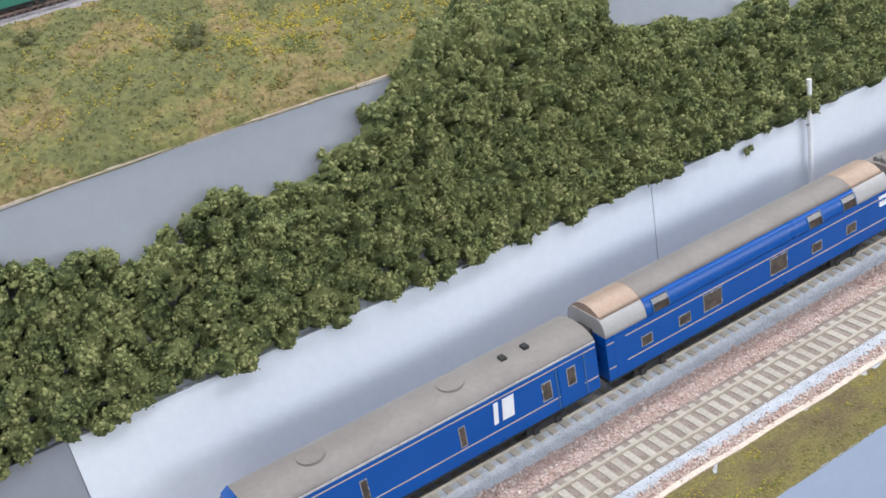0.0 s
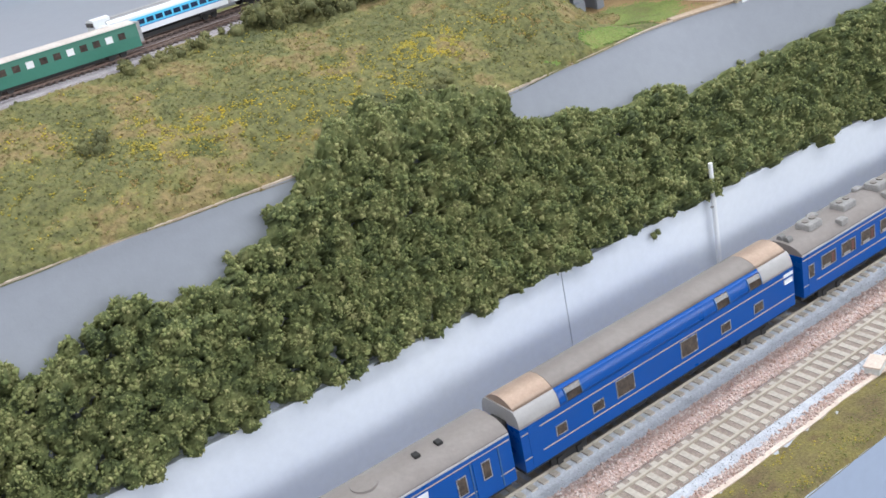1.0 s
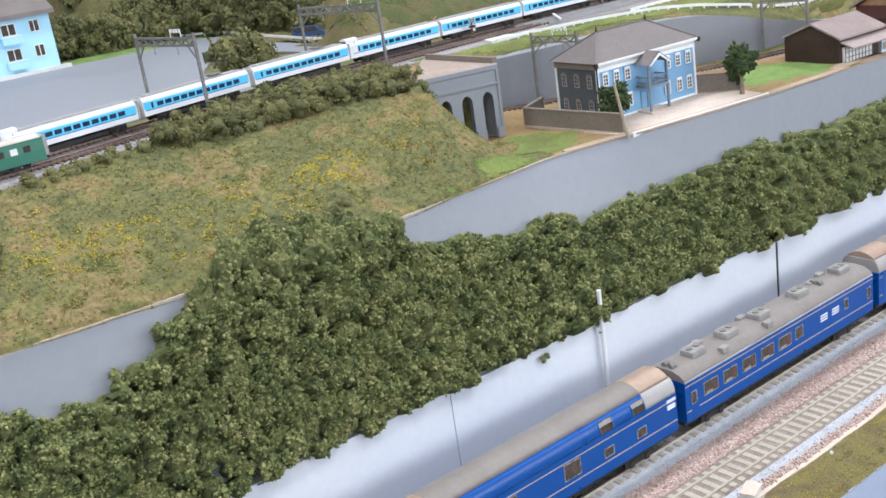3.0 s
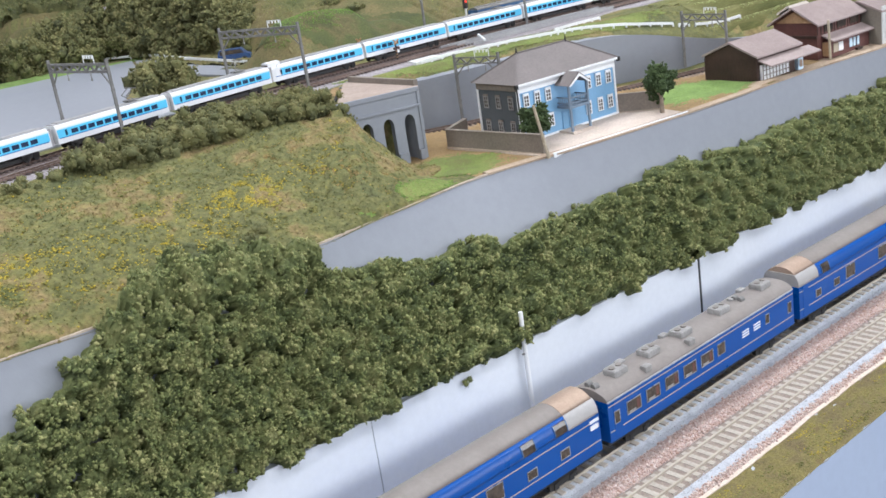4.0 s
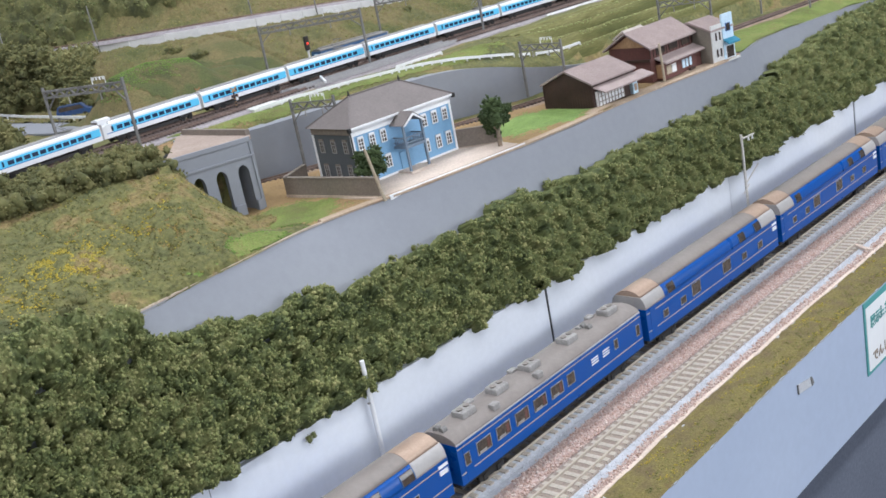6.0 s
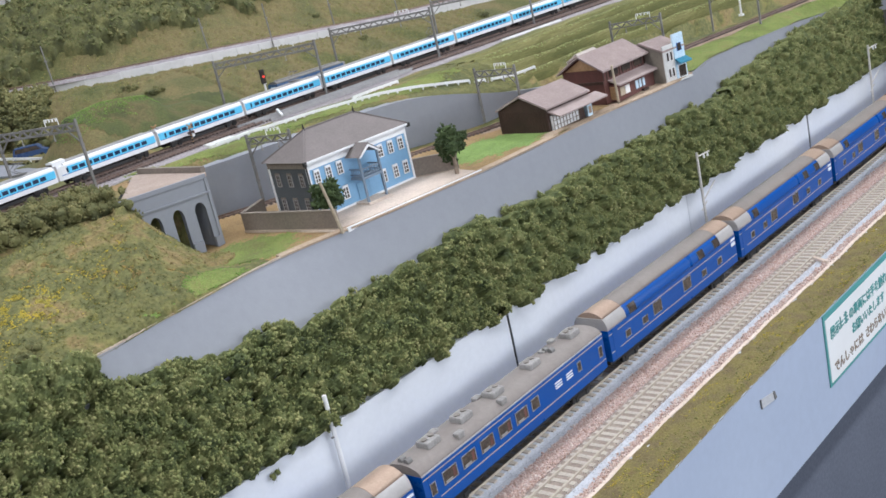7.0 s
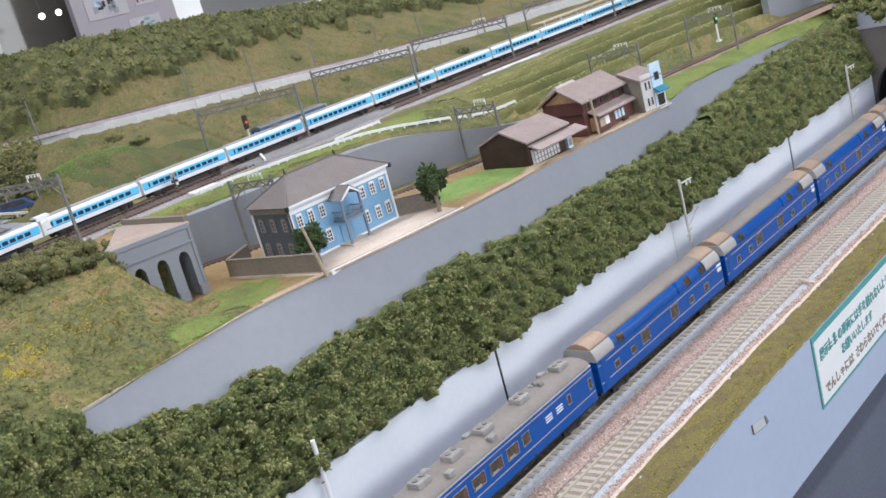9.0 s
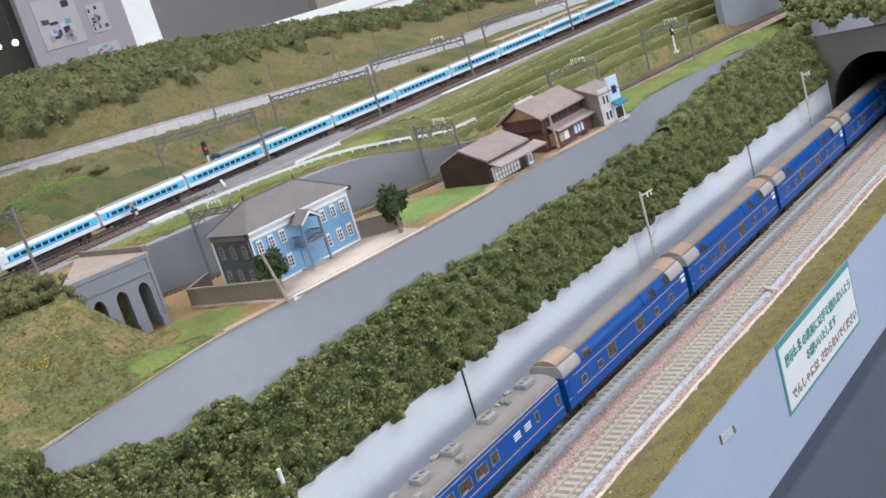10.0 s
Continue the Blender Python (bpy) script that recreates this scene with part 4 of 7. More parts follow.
def scattered(n, box_, seed, spread=6.0, rad=(6, 11), keep=None, lift=2.0):
    r = np.random.default_rng(seed)
    cs, rs = [], []
    x0, x1, y0, y1 = box_
    while len(cs) < n:
        x, y = r.uniform(x0, x1), r.uniform(y0, y1)
        if keep and not keep(x, y):
            continue
        cs.append((x, y, float(ground_z(x, y)) + lift + r.uniform(0, spread)))
        rs.append(r.uniform(*rad))
    return cs, rs


# bushes along the crest of the hill, beside the near line
def crest(x):
    return min(float(FAR(x)) - 79, float(CREST(x)) + 24)


CRESTX = np.arange(-300, 700, 5.0)
CRESTY = np.array([crest(x) for x in CRESTX])


def on_crest(x, y):
    c = np.interp(x, CRESTX, CRESTY)
    front = 36 * np.clip((x - 320) / 60, 0, 1) + 13 * np.clip((x - 400) / 60, 0, 1)
    return (x > 330) & (x < 556) & (y > c - front) & (y < c + 15)


cs, rs = scattered(540, (330, 556, 155, 300), 21, 14, (3.6, 7.6), on_crest)
bushes("bushes", "row of olive green foam bushes along the crest of the hill", cs, rs, M_LEAF2, 22, 34, False)
cs, rs = scattered(34, (225, 335, 170, 260), 23, 3, (3, 6), lambda x, y: crest(x) - 2 < y < crest(x) + 16)
bushes("bushes", "low thin foam bushes along the crest of the hill", cs, rs, M_LEAF2, 24, 40, False)
for bx, by, n in ((170, 134, 7), (386, 76, 4), (84, 188, 4)):
    cs, rs = scattered(n, (bx - 10, bx + 10, by - 7, by + 7), int(bx), 2, (3.5, 6))
    bushes("bush", "small dark olive bush on the dry hillside", cs, rs, M_LEAF2, int(by))


# ---- tufts on the hill and patches of green ----
def tufts(name, label, n, box_, mat, seed, size=(0.7, 1.6), keep=None, flat=0.7, lift=0.15):
    r = np.random.default_rng(seed)
    x0, x1, y0, y1 = box_
    x, y = r.uniform(x0, x1, n), r.uniform(y0, y1, n)
    ok = (y > LIP(x) + 3)
    if keep is not None:
        ok &= keep(x, y)
    x, y = x[ok], y[ok]
    p = np.stack([x, y, ground_z(x, y) + ripple(x, y) + lift], -1)
    return tagged(crumbs(name, p, r.uniform(*size, len(x)), mat, r, flat), label, "grass", kind="stuff")


def patchy(scale, seed, level):
    def f(x, y):
        return (np.sin(x / scale + seed) * np.sin(y / (scale * 0.8) + 2 * seed) + 0.6 * np.sin(x / (scale * 0.37) + y / (scale * 0.5) + seed)) > level
    return f


def on_hill(x, y):
    return (y < np.minimum(FAR(x) - 62, CREST(x) + 10)) & (x < 600 - 88 * smooth((132 - y) / 55))


ob = foam("hill_grass", (-62, 604), (44, 322), 1.7, lambda x, y: (np.stack([x, y, ground_z(x, y) + ripple(x, y)], -1), np.broadcast_to(np.array((0.0, -0.35, 0.937)), x.shape + (3,))), M_HILL, 30,
          area=lambda x, y: on_hill(x, y) & (y > LIP(x) + 2), big=(7.0, (3.5, 6.5), (-3.0, 0.5)), gain=0.3, sink=0.5, fuzz=0.3, fuzz_size=(0.45, 1.0))
tagged(ob, "clumpy dry grass flocking over the hillside", "grass", kind="stuff")


def strewn(name, label, spots, mat, seed, size, lift):
    """Small tufts gathered round a few spots of the hillside."""
    r = np.random.default_rng(seed)
    ps = []
    for cx, cy, sx, sy, n in spots:
        x, y = cx + r.normal(size=n) * sx, cy + r.normal(size=n) * sy
        ok = on_hill(x, y) & (y > LIP(x) + 3)
        ps.append(np.stack([x, y, ground_z(x, y) + ripple(x, y) + lift + r.uniform(-0.3, 0.3, n)], -1)[ok])
    p = np.concatenate(ps)
    tagged(crumbs(name, p, r.uniform(*size, len(p)), mat, r, 0.6), label, "grass", kind="stuff")


strewn("flower_tufts", "yellow flowering tufts gathered in patches on the hillside", ((413, 133, 17, 10, 1500), (425, 122, 12, 8, 500), (244, 118, 22, 10, 900), (203, 122, 16, 12, 800), (330, 120, 34, 14, 800), (300, 90, 30, 10, 500), (360, 95, 26, 8, 400), (150, 150, 25, 12, 350), (470, 130, 20, 12, 350), (80, 110, 30, 14, 350)), M_YELLOWTUFT, 36, (0.5, 1.35), 1.7)
strewn("dry_tufts", "orange dry grass gathered in patches on the hillside", ((171, 99, 14, 12, 800), (287, 173, 18, 8, 700), (465, 170, 18, 8, 700), (279, 70, 14, 5, 600), (203, 82, 16, 8, 700), (489, 111, 16, 12, 800), (48, 89, 22, 14, 700), (520, 96, 10, 14, 700)), M_DRYTUFT, 37, (0.4, 1.0), 1.3)
strewn("green_tufts", "fresh green tufts among the dry grass", ((190, 140, 24, 14, 700), (120, 120, 30, 20, 700), (300, 140, 40, 20, 700), (230, 80, 40, 10, 700), (420, 90, 40, 14, 600), (70, 150, 30, 18, 500)), M_TUFT, 38, (0.6, 1.5), 1.5)
tufts("grass_tufts", "short olive and green tufts over the dry hillside", 9000, (-20, 600, 45, 320), M_TUFT, 31, (0.5, 1.4), on_hill, lift=1.4)
yp = patchy(24, 1.3, 0.32)
tufts("flower_tufts", "small yellow flowering tufts over the hillside", 6500, (-20, 560, 50, 300), M_YELLOWTUFT, 32, (0.4, 1.1), lambda x, y: on_hill(x, y) & yp(x, y), lift=1.5)


def ground_patch(name, label, outline_fn, box_, mat, lift, step=4.0, kind="structure"):
    x0, x1, y0, y1 = box_
    vs, fs, idx = [], [], {}
    nx, ny = int((x1 - x0) / step), int((y1 - y0) / step)

    def vid(i, j):
        if (i, j) not in idx:
            x, y = x0 + i * step, y0 + j * step
            idx[(i, j)] = len(vs)
            vs.append((x, y, float(ground_z(x, y)) + float(ripple(x, y)) + lift))
        return idx[(i, j)]
    for i in range(nx):
        for j in range(ny):
            x, y = x0 + (i + 0.5) * step, y0 + (j + 0.5) * step
            if outline_fn(x, y) and y > float(LIP(x)) + 3:
                fs.append((vid(i, j), vid(i + 1, j), vid(i + 1, j + 1), vid(i, j + 1)))
    return tagged(mesh_of(name, vs, fs, mat, smooth=True), label, "grass" if "grass" in name else "ground", kind=kind)


def blob(cx, cy, rx, ry, a=0.0):
    c, s = math.cos(radians(a)), math.sin(radians(a))

    def f(x, y):
        dx, dy = x - cx, y - cy
        u, v = dx * c + dy * s, -dx * s + dy * c
        return (u / rx) ** 2 + (v / ry) ** 2 < 1 + 0.3 * math.sin(x / 7) * math.sin(y / 5) + 0.25 * math.sin(x / 2.9 + y) * math.sin(y / 2.3)
    return f


low = lambda x, y: y < float(LOW(x)) + 24 and y < float(RET(x)) - 6
ground_patch("earth", "brown earth around the lower line and the houses", low, (592, 1180, 30, 320), M_DIRT, 0.4, 6)
ground_patch("apron", "beige sandy apron in front of the timber houses", lambda x, y: y < 56 + 6 * math.sin(x / 19) and x < 1195 - 0.5 * y, (925, 1200, 25, 75), M_ROADSIDE, 0.7, 4)
GP = [((612, 120, 37, 38, -14), (562, 662, 66, 168)), ((540, 77, 30, 13, 16), (504, 582, 56, 100)), ((482, 64, 15, 6, 8), (462, 502, 54, 76)), ((905, 92, 66, 40, -18), (830, 985, 40, 150)),
      ((735, 300, 110, 22, -14), (630, 860, 255, 335)), ((930, 262, 110, 22, -8), (830, 1060, 215, 300))]
ground_patch("grass_patch", "long bright green flocked strip between the brown line and the grey slope", lambda x, y: y < float(LOW(x)) - 17 - 5 * math.sin(x / 31), (1196, 2030, 10, 110), M_DECKGRASS, 0.6, 5)
tufts("grass_tufts", "bright green short tufts on the long strip", 9000, (1196, 1800, 10, 110), M_GREENTUFT, 49, (0.5, 1.1), lambda x, y: (y < LOW(x) - 17) & (np.sin(x / 19) + np.sin(x / 43 + y / 9) > -0.75), 1.0)
tufts("grass_tufts", "bright green tufts along the crest of the mound", 5500, (686, 812, 452, 540), M_GREENTUFT, 48, (0.35, 0.8), lambda x, y: np.abs(y - 509) < 9 + 18 * np.abs(np.sin(x / 9.0 + y / 4.0)) * (x < 770), 1.0, 2.0)
tagged(sheet("mound_grass", 690, 940, 436, 640, 4, M_MOUND, 0.6, 1.8, lambda x, y: (((x - 785) / 96) ** 2 + ((y - 545) / 102) ** 2 < 1) | (((x - 872) / 58) ** 2 + ((y - 506) / 62) ** 2 < 1)), "two grassy mounds beside the siding", "grass", kind="structure")
for k, (b, bx) in enumerate(GP):
    f = blob(*b)
    deck = k in (4, 5)
    ground_patch("grass_patch", "olive green flocked grass along the deck" if deck else "bright green flocked grass patch", f, bx, M_GREENGRASS if k == 3 else M_DECKGRASS, 0.6, 3)
    vf = np.vectorize(blob(b[0], b[1], b[2] * 1.15, b[3] * 1.2, b[4]))
    tufts("grass_tufts", "bright green short tufts on the grass patch", 2600, bx, M_TUFT if k == 5 else M_GREENTUFT, 50 + k, (0.4, 0.95), vf, 1.0)


# ---- blue coaches (larger scale) ----
def mirror(pts):
    return pts + [(-y, z) for y, z in reversed(pts) if abs(y) > 1e-6]


def loft(sections, closed=False):
    bm = bmesh.new()
    rings = [[bm.verts.new((x, y, z)) for y, z in pts] for x, pts in sections]
    n = len(rings[0])
    for a, b in zip(rings, rings[1:]):
        for i in range(n if closed else n - 1):
            bm.faces.new((a[i], b[i], b[(i + 1) % n], a[(i + 1) % n]))
    bm.faces.new([bm.verts.new(q.co) for q in rings[0]])
    bm.faces.new([bm.verts.new(q.co) for q in rings[-1][::-1]])
    return bm


def ring(bm, a0, z0, a1, z1, t, d0, d1, side=False):
    """A rectangular frame of width t on a wall that faces -y (side: that faces -x)."""
    loops = []
    for d in (d0, d1):
        for k in (0, t):
            pts = [(a0 + k, z0 + k), (a1 - k, z0 + k), (a1 - k, z1 - k), (a0 + k, z1 - k)]
            loops.append([bm.verts.new((d, a, z) if side else (a, d, z)) for a, z in pts])
    fo, fi, bo, bi = loops
    for i in range(4):
        j = (i + 1) % 4
        bm.faces.new((fo[i], fo[j], fi[j], fi[i]))
        bm.faces.new((bo[i], bi[i], bi[j], bo[j]))
        bm.faces.new((fo[i], bo[i], bo[j], fo[j]))
        bm.faces.new((fi[i], fi[j], bi[j], bi[i]))
    return bm


def window_at(parent, x, z, w, h, y, glass=M_GLASS, frame_mat=M_SILVER, name="window", tilt=0.0):
    """A pane with its frame on a wall that faces -y, centred at x and z."""
    t = min(0.55, w * 0.1)
    f = ring(bmesh.new(), x - w / 2, z - h / 2, x + w / 2, z + h / 2, t, y - 0.35, y + 0.3)
    win = part(name, f, frame_mat, parent)
    part("pane", boxed(x - w / 2 + t, y - 0.12, z - h / 2 + t, x + w / 2 - t, y + 0.25, z + h / 2 - t), glass, win)
    return win


def bogie(parent, x, wheel=5.2, half=11.5, wb=15.0, name="bogie"):
    bm = bmesh.new()
    for s in (-1, 1):
        box(bm, x - wb, s * half - 1, 2.6, x + wb, s * half + 1, 6.8, bevel=0.5)
        for dx in (-wb * 0.55, wb * 0.55):
            box(bm, x + dx - 2.2, s * half - 1.8, 2.0, x + dx + 2.2, s * half + 1.8, 6.0)
    box(bm, x - 4, -half, 4, x + 4, half, 8)
    b = part(name, bm, M_UNDER, parent)
    for dx in (-wb * 0.55, wb * 0.55):
        w = bmesh.new()
        for s in (-8.3, 8.3):
            rod(w, (x + dx, s - 1, wheel), (x + dx, s + 1, wheel), wheel, seg=16)
        rod(w, (x + dx, -8, wheel), (x + dx, 8, wheel), 0.8)
        part("wheelset", w, M_UNDER, b)


def coach(x, kind):
    L = 222.0 if kind == "van" else 254.0
    labels = {"van": "blue generator van with cab end, grey roof and white mark", "high": "blue sleeping car with tall rounded grey roof and upper windows",
              "diner": "blue dining car with rows of roof vents and wide windows"}
    c = thing("coach", labels[kind], "train car", x, T1 + float(drift(x)), 4.0, math.degrees(math.atan2(float(drift(x + L) - drift(x)), L)), group="blue night train")
    high = kind == "high"
    if high:
        e = 33.0
        flank = [(-18.2, 35.5), (-18.0, 37.5), (-17.3, 40.2), (-16.0, 42.8), (-13.8, 45.2)]
        crown = [(-13.8, 45.25), (-10.5, 47.4), (-6, 49.3), (0, 50.2)]
        part("body", loft([(0, mirror([(-18.2, 9), (-18.2, 30), (-18.2, 35.4)])), (L, mirror([(-18.2, 9), (-18.2, 30), (-18.2, 35.4)]))], True), M_BLUE, c)
        part("upper_body", loft([(e, mirror(flank)), (L - e, mirror(flank))], True), M_BLUE, c, "blue rounded upper side", smooth=True)
        part("roof", loft([(e, mirror(crown)), (L - e, mirror(crown))], True), M_ROOF, c, smooth=True)
        for x0, x1 in ((0.5, e - 0.3), (L - e + 0.3, L - 0.5)):
            part("end_flank", loft([(x0, mirror(flank)), (x1, mirror(flank))], True), M_FLANK, c, "pale grey flank", smooth=True)
            part("end_roof", loft([(x0 + (1 if x0 < 9 else 0), mirror(crown)), (x1 - (0 if x0 < 9 else 1), mirror(crown))], True), M_COPPER, c, "copper tinted roof end", smooth=True)
        stripes = (31.5, 16.5)
    else:
        part("body", loft([(0, mirror([(-18.2, 9), (-18.2, 30), (-18.2, 37.5)])), (L, mirror([(-18.2, 9), (-18.2, 30), (-18.2, 37.5)]))], True), M_BLUE, c)
        rf = [(-18.2, 37.55), (-17.4, 39.6), (-14, 41.8), (-8, 43.6), (0, 44.2)]
        part("roof", loft([(0.3, mirror(rf)), (L - 0.3, mirror(rf))], True), M_ROOF, c, smooth=True)
        for s in (-1, 1):
            part("gutter", boxed(0.3, s * 18.0 - 0.45, 37.3, L - 0.3, s * 18.0 + 0.45, 38.3), M_ROOFEDGE, c)
        stripes = (34.6, 16.5)
    for z in stripes:
        for s in (-1, 1):
            part("stripe", boxed(0.6, s * 18.2 - 0.12, z - 0.35, L - 0.6, s * 18.2 + 0.12, z + 0.35), M_STRIPE, c)
    yw = -18.3
    if kind == "high":
        for wx, wz, w, h in ((86, 25, 16, 11), (145, 25, 16, 11), (62, 22.5, 10, 6.5), (181, 22.5, 10, 6.5), (215, 22.5, 10, 6.5), (31, 22.5, 9, 6.5)):
            window_at(c, wx, wz, w, h, yw)
        for wx in (45, 181, 214):
            gl = [(-18.55, 36.2), (-18.3, 38), (-17.55, 40.6), (-16.2, 43.2), (-15.2, 43.4), (-17, 37.2)]
            bm = loft([(wx - 6, gl), (wx + 6, gl)], True)
            part("upper_window", bm, M_GLASS, c, "dark upper window wrapping over the shoulder")
            for dx in (-6.4, 6.4):
                gf = [(-18.65, 36), (-18.4, 38), (-17.65, 40.7), (-16.2, 43.5), (-15.2, 43.6), (-17, 37.2)]
                bm = loft([(wx + dx - 0.4, gf), (wx + dx + 0.4, gf)], True)
                part("upper_window_frame", bm, M_NAVY, c)
        part("number_plate", boxed(243, yw - 0.2, 31, 253, yw + 0.1, 33.2, bevel=0.3), M_WHITE, c, "white plate")
        part("number_plate", boxed(243, yw - 0.2, 26.5, 252, yw + 0.1, 29.6, bevel=0.8), M_WHITE, c, "white plate")
        dz = ((12, 22, 8, 20),)
    elif kind == "diner":
        for wx in (29.5, 53, 76.7, 100.5, 123.7):
            w_ = window_at(c, wx, 26, 17, 9.5, yw)
            part("curtain", boxed(wx + 3.5, yw - 0.16, 22.5, wx + 7, yw - 0.1, 28.8), M_REDWOOD, w_, "red curtain")
            # Grey bar on the pane drawn as a table top.
            part("table_top", boxed(wx - 6, yw - 0.16, 21.6, wx + 2, yw - 0.1, 23.4), M_LIGHTPOST, w_, "grey table top")
        window_at(c, 143.5, 26.5, 11, 9, yw)
        window_at(c, 9.5, 25, 6.5, 9, yw)
        window_at(c, 212, 27, 6, 8, yw)
        window_at(c, 247, 25, 6, 9, yw)
        for wx in (179, 196):
            for k in range(3):
                part("louvre", boxed(wx - 5, yw - 0.25, 24 + 2 * k, wx + 5, yw + 0.1, 25 + 2 * k), M_TRIM, c)
        for wx in (33, 73.5, 116, 169, 231):
            bm = bmesh.new()
            box(bm, wx - 8, -6.5, 42, wx + 8, 6.5, 48.2, bevel=1.8)
            u = part("roof_unit", bm, M_LIGHTPOST, c, "grey louvred roof cooling unit")
            for dx in (-4, 4):
                g = bmesh.new()
                rod(g, (wx + dx, 0, 48.4), (wx + dx, 0, 49.1), 2.6, seg=12)
                part("fan_grille", g, M_ROOF, u)
        for wx, wy in ((53, -13.5), (49, 9), (106, 10), (109, -13.5), (196, 5), (217, 10)):
            part("roof_vent", boxed(wx - 4, wy - 3, 41, wx + 4, wy + 3, 45.4, bevel=1.0), M_LIGHTPOST, c)
        for wx in (6, 198):
            g = bmesh.new()
            rod(g, (wx - 3, -3, 44.6), (wx + 2, -3, 44.6), 2.4, seg=12)
            rod(g, (wx - 3, 3, 44.6), (wx + 2, 3, 44.6), 2.4, seg=12)
            part("ventilator", g, M_POST, c)
    else:
        for wx, w, h in ((62, 4.5, 12), (125, 4.5, 12), (184, 7, 11)):
            window_at(c, wx, 24, w, h, yw)
        part("sliding_door", boxed(193, yw - 0.3, 10, 211, yw + 0.1, 34.5, bevel=0.2), M_BLUE, c)
        for dx in (191.6, 212.4):
            part("door_jamb", boxed(dx - 0.5, yw - 0.25, 10, dx + 0.5, yw + 0.1, 34.5), M_NAVY, c, "dark door gap")
        window_at(c, 202, 25.5, 6.5, 11, yw - 0.3)
        # railway mark in white bars
        bm = bmesh.new()
        prism(bm, [(146, 21), (149, 21), (150.5, 33), (147.5, 33)], "y", yw - 0.3, yw + 0.1)
        prism(bm, [(152, 21), (160, 21), (161.5, 33), (153.5, 33)], "y", yw - 0.3, yw + 0.1)
        part("railway_mark", bm, M_WHITE, c, "white painted railway mark")
        for wx in (44, 133):
            g = bmesh.new()
            rod(g, (wx, 0, 42), (wx, 0, 44.9), 8.5, 8.0, seg=24)
            part("roof_hatch", g, M_ROOF, c)
        for wx in (168, 184):
            part("whistle", boxed(wx - 2, -4, 43, wx + 2, 1, 45.6, bevel=0.6), M_UNDER, c)
        # cab end
        part("cab_front", loft([(-5, mirror([(-16.6, 10), (-16.6, 30), (-15, 37)])), (0, mirror([(-18.2, 9), (-18.2, 30), (-18.2, 37.5)]))], True), M_BLUE, c)
        part("cab_brow", loft([(-4.4, mirror([(-15, 36.9), (-13, 40), (0, 42)])), (0.4, mirror([(-18.1, 37.5), (-14, 42), (0, 44)]))], True), M_BLUE, c, "blue curved brow over the cab")
        for wy, w in ((-10.2, 9.2), (0, 8.2), (10.2, 9.2)):
            f = boxed(-5.7, wy - w / 2, 21, -4.6, wy + w / 2, 32, bevel=0.4)
            cw = part("cab_window", f, M_SILVER, c)
            part("pane", boxed(-5.9, wy - w / 2 + 0.7, 21.8, -5.2, wy + w / 2 - 0.7, 31.2), M_GLASS, cw)
        part("head_mark", boxed(-6.6, -5, 14.5, -4.8, 5, 20.5, bevel=0.8), M_MIDBLUE, c, "blue and white headboard")
        part("head_mark_rim", boxed(-6.3, -5.6, 14, -4.9, 5.6, 21, bevel=0.8), M_WHITE, c)
        for s in (-1, 1):
            part("cab_stripe", boxed(-5.5, s * 6 if s > 0 else -16, 17.5, -4.7, 16 if s > 0 else -6, 18.6), M_STRIPE, c)
        bm = bmesh.new()
        box(bm, -9, -2, 4, 0, 2, 7, bevel=0.5)
        part("coupler", bm, M_UNDER, c)
    for s in (-1, 1):
        part("door_line", boxed(6 if kind != "van" else 8, s * 18.2 - 0.2, 10, 15, s * 18.2 + 0.2, 34), M_BLUE, c)
    bm = bmesh.new()
    box(bm, 2, -14, 6.5, L - 2, 14, 9.2)
    r = random.Random(int(x))
    px_ = 62
    while px_ < L - 66:
        w = r.uniform(8, 24)
        box(bm, px_, -12.5, 4.2 + r.uniform(0, 1.5), px_ + w, -5, 8.8, bevel=0.4)
        box(bm, px_, 5, 4.2, px_ + w, 12.5, 8.8, bevel=0.4)
        px_ += w + r.uniform(2, 10)
    part("underframe", bm, M_UNDER, c)
    for bx in (38, L - 38):
        bogie(c, bx)
    bm = boxed(L - 0.5, -7, 8.5, L + 7.6, 7, 38, bevel=1.2)
    part("gangway", bm, M_UNDER, c, "black gangway bellows")
    # the tall body rides clear of its bogies
    lift = Matrix.Translation((0, 0, 4.6 * MM)) @ Matrix.Diagonal((1, 1, 1.14, 1))
    for p in c.children:
        low = p.name.startswith(("bogie", "underframe", "coupler"))
        p.matrix_basis = (Matrix.Diagonal((1, 1, 1.55 if p.name.startswith("underframe") else 1.25, 1)) if low else lift) @ p.matrix_basis
    return c


FRONT, PITCH = 302.0, 264.0
coach(FRONT - 229.5, "van")
for k, kind in enumerate(("high", "diner", "high", "high", "high", "high")):
    coach(FRONT + k * PITCH, kind)


